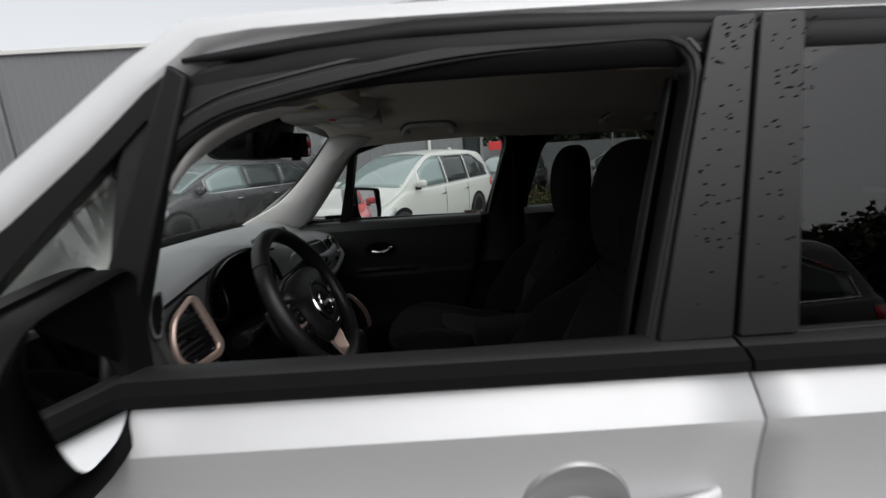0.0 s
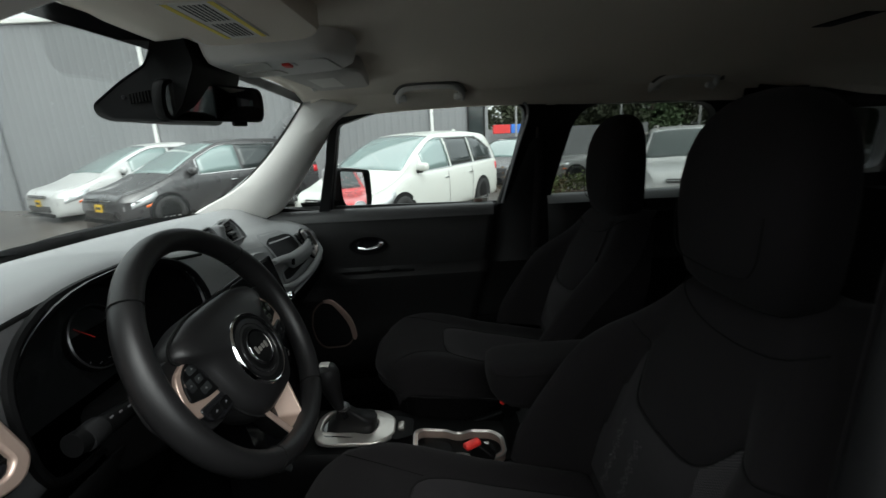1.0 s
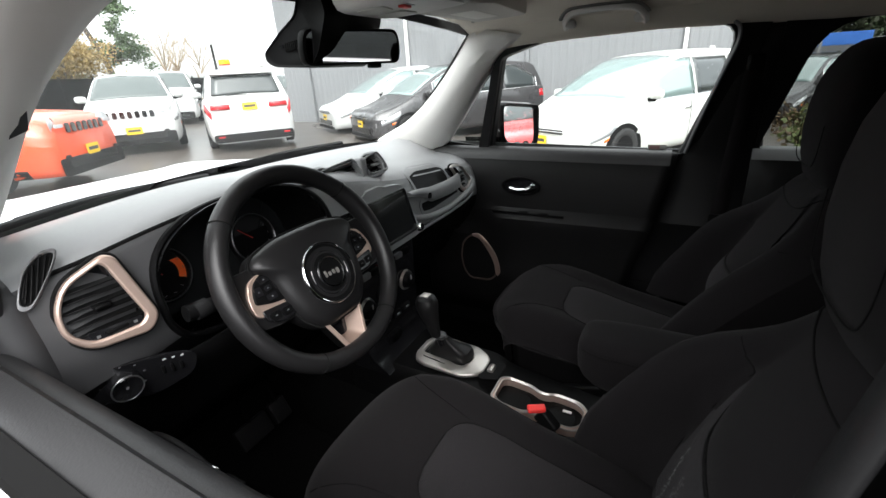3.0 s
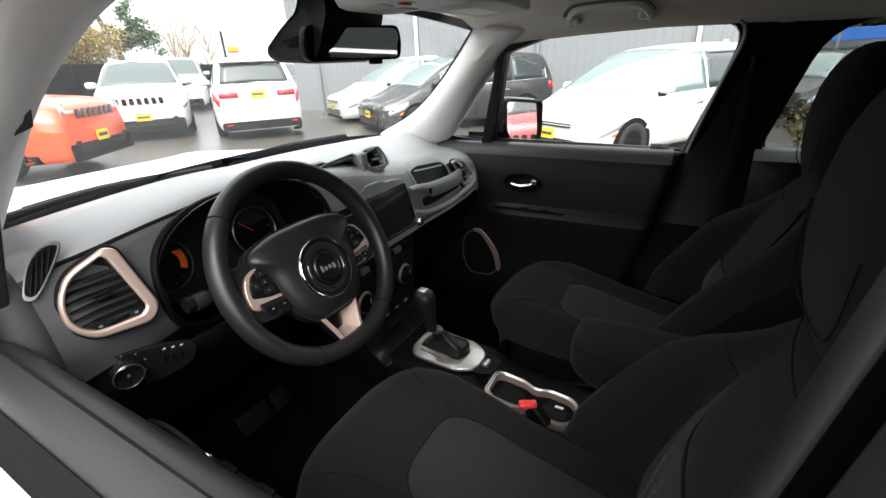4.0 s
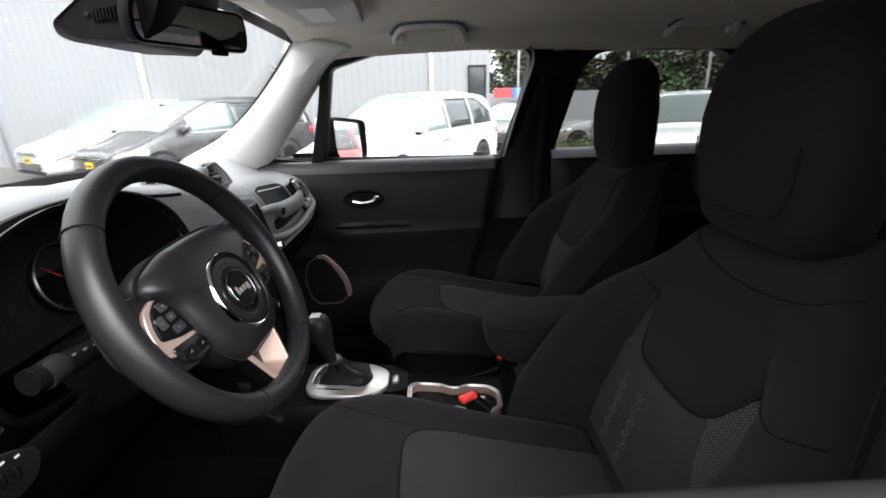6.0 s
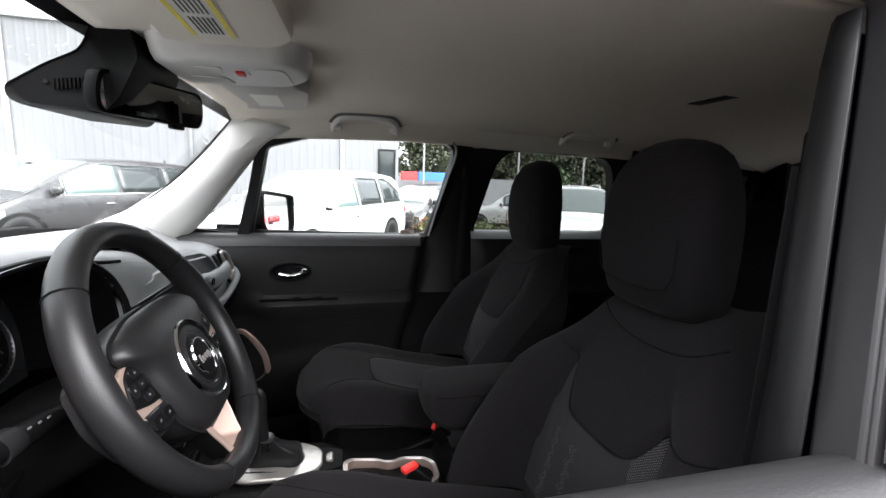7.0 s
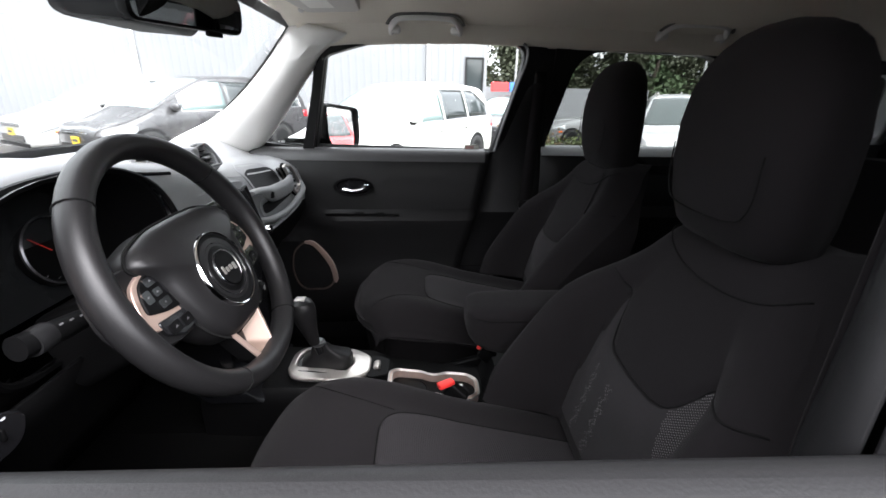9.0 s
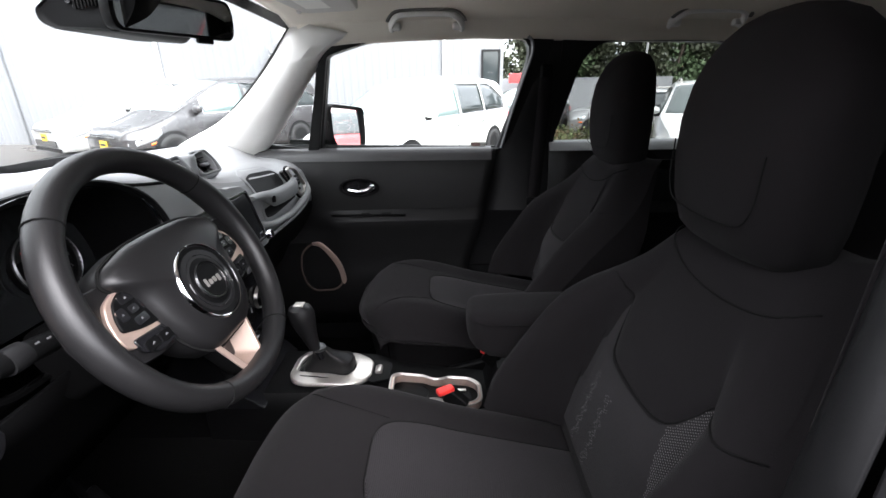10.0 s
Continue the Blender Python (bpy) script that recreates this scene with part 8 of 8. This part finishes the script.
def tree(name, label, x, y, h, r, bark, leaf=None, per=40, size=0.2, cloud=0.5, depth=3, droop=0.0, conifer=False, limbs=60):
    t = thing(name, label, "tree", (x, y, ground_z(x, y)), "trees")
    base = Vector((x, y, ground_z(x, y)))
    v, f, tips = [], [], []
    if conifer:
        branch(v, f, base, Vector((0.02, 0, 1)), h, r, 0, tips)
        for i in range(limbs):
            k = rngs.uniform(0.10, 0.98)
            q = base + Vector((0.02 * h * k, 0, h * k))
            a = rngs.uniform(0, 6.283)
            reach = (1 - k) ** 0.7 * h * 0.17 * rngs.uniform(0.5, 1.15)
            branch(v, f, q, Vector((math.cos(a), math.sin(a), 0.15)).normalized(), max(0.3, reach), r * 0.22, 1, tips, 0.45, 0.01)
    else:
        branch(v, f, base, Vector((0.03, 0, 1)), h * 0.38, r, 0, tips)
        top = base + Vector((0.01 * h, 0, h * 0.36))
        for i in range(6):
            a = 6.283 * i / 6 + rngs.uniform(-0.3, 0.3)
            branch(v, f, top + Vector((0, 0, rngs.uniform(-0.1, 0.02) * h)), Vector((math.cos(a) * 0.55, math.sin(a) * 0.55, 0.9)).normalized(), h * rngs.uniform(0.28, 0.42), r * 0.5, depth - 1, tips, 0.5, droop)
    me = bpy.data.meshes.new("trunk")
    me.from_pydata([tuple(q) for q in v], [], f)
    me.materials.append(bark)
    finish(new("trunk", me), t, "", True)
    if leaf:
        pts = []
        for q, d in tips:
            for i in range(per):
                pts.append(q + Vector((rngs.gauss(0, cloud), rngs.gauss(0, cloud), rngs.gauss(0, cloud * 0.6) - abs(rngs.gauss(0, droop * 6)))))
        leaves("crown", leaf, pts, size, t, "")
    return t


tree("pine_tree", "tall green pine with uneven open limbs", -30.5, 16.2, 11.5, 0.20, BARK, NEEDLES, 46, 0.15, 0.19, conifer=True, limbs=34)
tree("willow_tree", "ochre-twigged willow without leaves", -25.0, 11.0, 4.7, 0.14, BARK, WILLOW, 60, 0.11, 0.34, droop=0.06)
for x, y, h in ((-40, 25, 8.5), (-44, 31, 9), (-43, 28, 8), (-48, 31, 9)):
    tree("bare_tree", "bare winter tree in the distance", x, y, h, 0.12, TWIG, None, depth=4)
for i in range(15):
    x = 1.0 + 3.3 * i + rngs.uniform(-0.8, 0.8)
    tree("evergreen_tree", "dark green tree beyond the road", x, 43 - 0.32 * i + rngs.uniform(-2, 2), rngs.uniform(10, 15), 0.25, BARK, LEAF if i % 3 else NEEDLES, 22, 0.34, 0.45, conifer=True)
SHRUB = material("shrub_leaves", (0.10, 0.13, 0.03), 0.7, grain=0.5, grain_size=8, stain=0.8, stain_size=4.0, second=(0.05, 0.06, 0.02))
# shrubs in the bed
bed = flat("planting_bed", 2.4, 13.6, 1, -0.25, 9.0, 1.5, MULCH, 0.03, "bark-mulched planting bed", "ground")
shr = thing("shrub_row", "low green and russet shrubs in the bed", "shrub", (6, 13, 0), kind="stuff")
pts, pts2 = [], []
for i in range(26):
    a = i / 26
    c = Vector((2.6 + 8.6 * a, 13.55 - 2.2 * a, 0))
    c.z = ground_z(c.x, c.y) + 0.35
    for k in range(150):
        (pts if i % 4 else pts2).append(c + Vector((rngs.gauss(0, 0.2), rngs.gauss(0, 0.2), rngs.gauss(0, 0.16))))
for i in range(5):
    c = Vector((2.15 + 0.22 * i, 9.7 + 0.32 * i, 0))
    c.z = ground_z(c.x, c.y) + 0.34
    for k in range(260):
        (pts if (i + k) % 3 else pts2).append(c + Vector((rngs.gauss(0, 0.16), rngs.gauss(0, 0.16), rngs.gauss(0, 0.15))))
leaves("green_shrub", SHRUB, pts, 0.09, shr)
leaves("russet_shrub", material("russet_leaves", (0.11, 0.07, 0.03), 0.8, grain=0.5, stain=0.6), pts2, 0.09, shr)
# far shops, poles, lamp strings
shop = thing("shop_building", "low distant shop with blue and red awnings", "building", (14, 34, -0.8))
slab("wall", [(3, 33, -1.2), (16, 32, -1.2), (16, 32, 1.9), (3, 33, 1.9)], (0, 6, 0), SIDING, shop, "pale shop wall")
for k, (c, w) in enumerate(((RED_SIGN, 1.2), (BLUE_SIGN, 2.3))):
    x = (4.7, 5.95)[k]
    slab("awning", [(x, 31.9 - 0.06 * x, 1.6), (x + w, 31.9 - 0.06 * (x + w), 1.6), (x + w, 31.9 - 0.06 * (x + w), 2.2), (x, 31.9 - 0.06 * x, 2.2)], (0, 0.3, 0), c, shop, "coloured awning", bevel=0.03)
for x, y, h in ((5.2, 26.0, 5.6), (10.46, 24.0, 5.6), (14.78, 24.0, 5.6), (21.0, 22.0, 7.5)):
    pl = thing("light_pole", "thin grey lamp pole", "pole", (x, y, ground_z(x, y)), "poles")
    tube("mast", [(x, y, ground_z(x, y)), (x, y, h)], 0.055, STEEL_PAINT, pl, n=8)
    rbox("head", (x, y - 0.2, h), (0.2, 0.5, 0.08), 0.03, STEEL_PAINT, pl)
for (xa, ya), (xb, yb) in (((5.2, 26.0), (10.46, 24.0)), ((10.46, 24.0), (14.78, 24.0)), ((14.78, 24.0), (21.0, 22.0))):
    line = thing("lamp_string", "string of small bare lamps over the lot", "string lights", ((xa + xb) / 2, (ya + yb) / 2, 4.6), "lamp strings")
    pts = [Vector((xa + (xb - xa) * i / 12, ya + (yb - ya) * i / 12, 4.1 - 0.5 * math.sin(math.pi * i / 12))) for i in range(13)]
    tube("cable", pts, 0.012, SEAL, line, n=5)
    for q in pts[1:-1]:
        lathe("bulb", [(0.0, -0.13), (0.04, -0.11), (0.05, -0.07), (0.02, -0.02), (0.0, 0.0)], Matrix.Translation(q), LABEL_WHITE, line, n=8, caps=False)
# left distance: fence, sign
fen = thing("fence", "dark mesh fence with posts along the lot edge", "fence", (-24, 9, 0.4))
for i in range(12):
    x, y = -22.0 - 0.5 * i, 5.5 + 1.55 * i
    tube("post", [(x, y, ground_z(x, y)), (x, y, ground_z(x, y) + 1.9)], 0.04, SEAL, fen, n=6)
    if i:
        q = Vector((-22.0 - 0.5 * (i - 1), 5.5 + 1.55 * (i - 1), 0))
        slab("screen_panel", [(q.x, q.y, ground_z(q.x, q.y) + 0.1), (x, y, ground_z(x, y) + 0.1), (x, y, ground_z(x, y) + 1.8), (q.x, q.y, ground_z(q.x, q.y) + 1.8)], (0.02, 0, 0), TRIM, fen)
sg = thing("pole_sign", "small yellow and red sign on a dark pole", "sign", (-21.0, 16.0, 0.2))
tube("mast", [(-21.0, 16.0, 0.1), (-21.0, 16.0, 3.4)], 0.06, SEAL, sg, n=8)
rbox("panel", (-20.7, 16.3, 2.55), (0.4, 0.4, 0.28), 0.03, YELLOW, sg, turn=turn(0, 0, 0))
rbox("panel_band", (-20.66, 16.26, 2.44), (0.4, 0.4, 0.06), 0.01, RED_SIGN, sg)
# bare trees along the near edge of the lot
for x, y, h in ((-8, -4.6, 8), (-10.5, -6.5, 9), (-6.9, -6.3, 7), (-5.9, -6.6, 7.5), (-4.9, -6.1, 6.5), (-4.2, -6.9, 7), (-5.4, -7.4, 8)):
    tree("bare_tree", "bare winter tree along the edge of the lot", x, y, h, 0.14, BARK, None, depth=5)
# unseen dark van, added to block light and to reflect in the rear glass
vehicle("minivan", "dark minivan added out of view to shade the driver's side", place(1.8, -3.7, -1.0, 0.04), paint=GREY_PAINT, **VAN)
# low evergreen screen, unseen, added to block low light and darken reflections
for i in range(12):
    x = -12.0 + 2.4 * i + rngs.uniform(-0.5, 0.5)
    tree("evergreen_shrub", "dense evergreen added out of view to block low light", x, -9.6 + rngs.uniform(-0.5, 0.5), rngs.uniform(2.3, 3.1), 0.14, BARK, LEAF, 22, 0.2, 0.4, conifer=True)


# ---- rain and small marks ----
rain_rng = random.Random(11)


def drops(name, places, mat, parent, normal, label="", size=(0.0012, 0.0028), stretch=1.0, along=Vector((0, 0, 1))):
    """Flattened beads of water lying on a surface, in one mesh."""
    nrm = Vector(normal).normalized()
    t1 = (along - nrm * along.dot(nrm)).normalized()
    t2 = nrm.cross(t1)
    v, f = [], []
    for p in places:
        r = rain_rng.uniform(*size)
        b = len(v)
        for h, q in ((0.0, 1.0), (0.45, 0.75)):
            v += [p + nrm * (r * h * 0.8) + t1 * (r * q * stretch * math.cos(6.283 * k / 8)) + t2 * (r * q * math.sin(6.283 * k / 8)) for k in range(8)]
        v.append(p + nrm * (r * 0.5))
        for k in range(8):
            m = (k + 1) % 8
            f += [(b + k, b + m, b + 8 + m, b + 8 + k), (b + 8 + k, b + 8 + m, b + 16)]
        f.append(tuple(b + k for k in range(7, -1, -1)))
    me = bpy.data.meshes.new(name)
    me.from_pydata([tuple(q) for q in v], [], f)
    me.materials.append(mat)
    ob = finish(new(name, me), parent, label, True)
    ob.visible_shadow = False
    return ob


by_name = {}
for ob in bpy.data.objects:
    by_name.setdefault(ob.name, ob)
# dark flecks of rain on the pillar covers
for door_name, (xa, xb) in (("front_door", (0.40, 0.47)), ("rear_door", (0.50, 0.575))):
    spots = []
    for i in range(60):
        k = rain_rng.random()
        z = 1.20 + 0.42 * k ** 0.6
        x = rain_rng.uniform(xa, xb) + 0.12 * (z - 1.15)
        spots.append(side(-1, x, z, 0.0205))
    drops("rain", spots, SEAM, by_name[door_name], (0, -1, 0.19), "dark specks of rain", (0.0010, 0.0018), 2.6, Vector((1, 0, 0.25)))
# beads on the passenger's mirror, the side windows and the windscreen
aim = turn(0, 0, -32)
spots = [Vector((-0.335, 2.135, 1.222)) + aim @ Vector((0.0412, rain_rng.uniform(-0.075, 0.075), rain_rng.uniform(-0.075, 0.060))) for i in range(170)]
drops("rain", spots, DROP, by_name["side_mirror.001"], aim @ Vector((1, 0, 0)), "rain beads on the mirror", (0.0010, 0.0026))
spots = [side(1, rain_rng.uniform(-0.26, 0.38), 1.17 + 0.34 * rain_rng.random() ** 0.6, 0.001) for i in range(150)]
drops("rain", spots, DROP, by_name["front_door.001"], (0, 1, 0.19), "rain beads on the glass", (0.0009, 0.0022))
spots = [side(1, rain_rng.uniform(0.62, 1.12), 1.19 + 0.31 * rain_rng.random() ** 0.7, 0.003) for i in range(150)]
drops("rain", spots, DROP, by_name["rear_door.001"], (0, 1, 0.19), "rain beads on the glass", (0.0009, 0.0022))
spots = []
for i in range(260):
    u, k = rain_rng.uniform(-0.2, 0.93), 0.25 + 0.68 * rain_rng.random() ** 0.6
    spots.append(ws_point(u, k) + Vector((-0.25, 0, 0.38)).normalized() * 0.0045)
drops("rain", spots, DROP, by_name["silver_suv"], (-0.55, 0, 0.83), "rain beads on the windscreen", (0.0010, 0.0026))
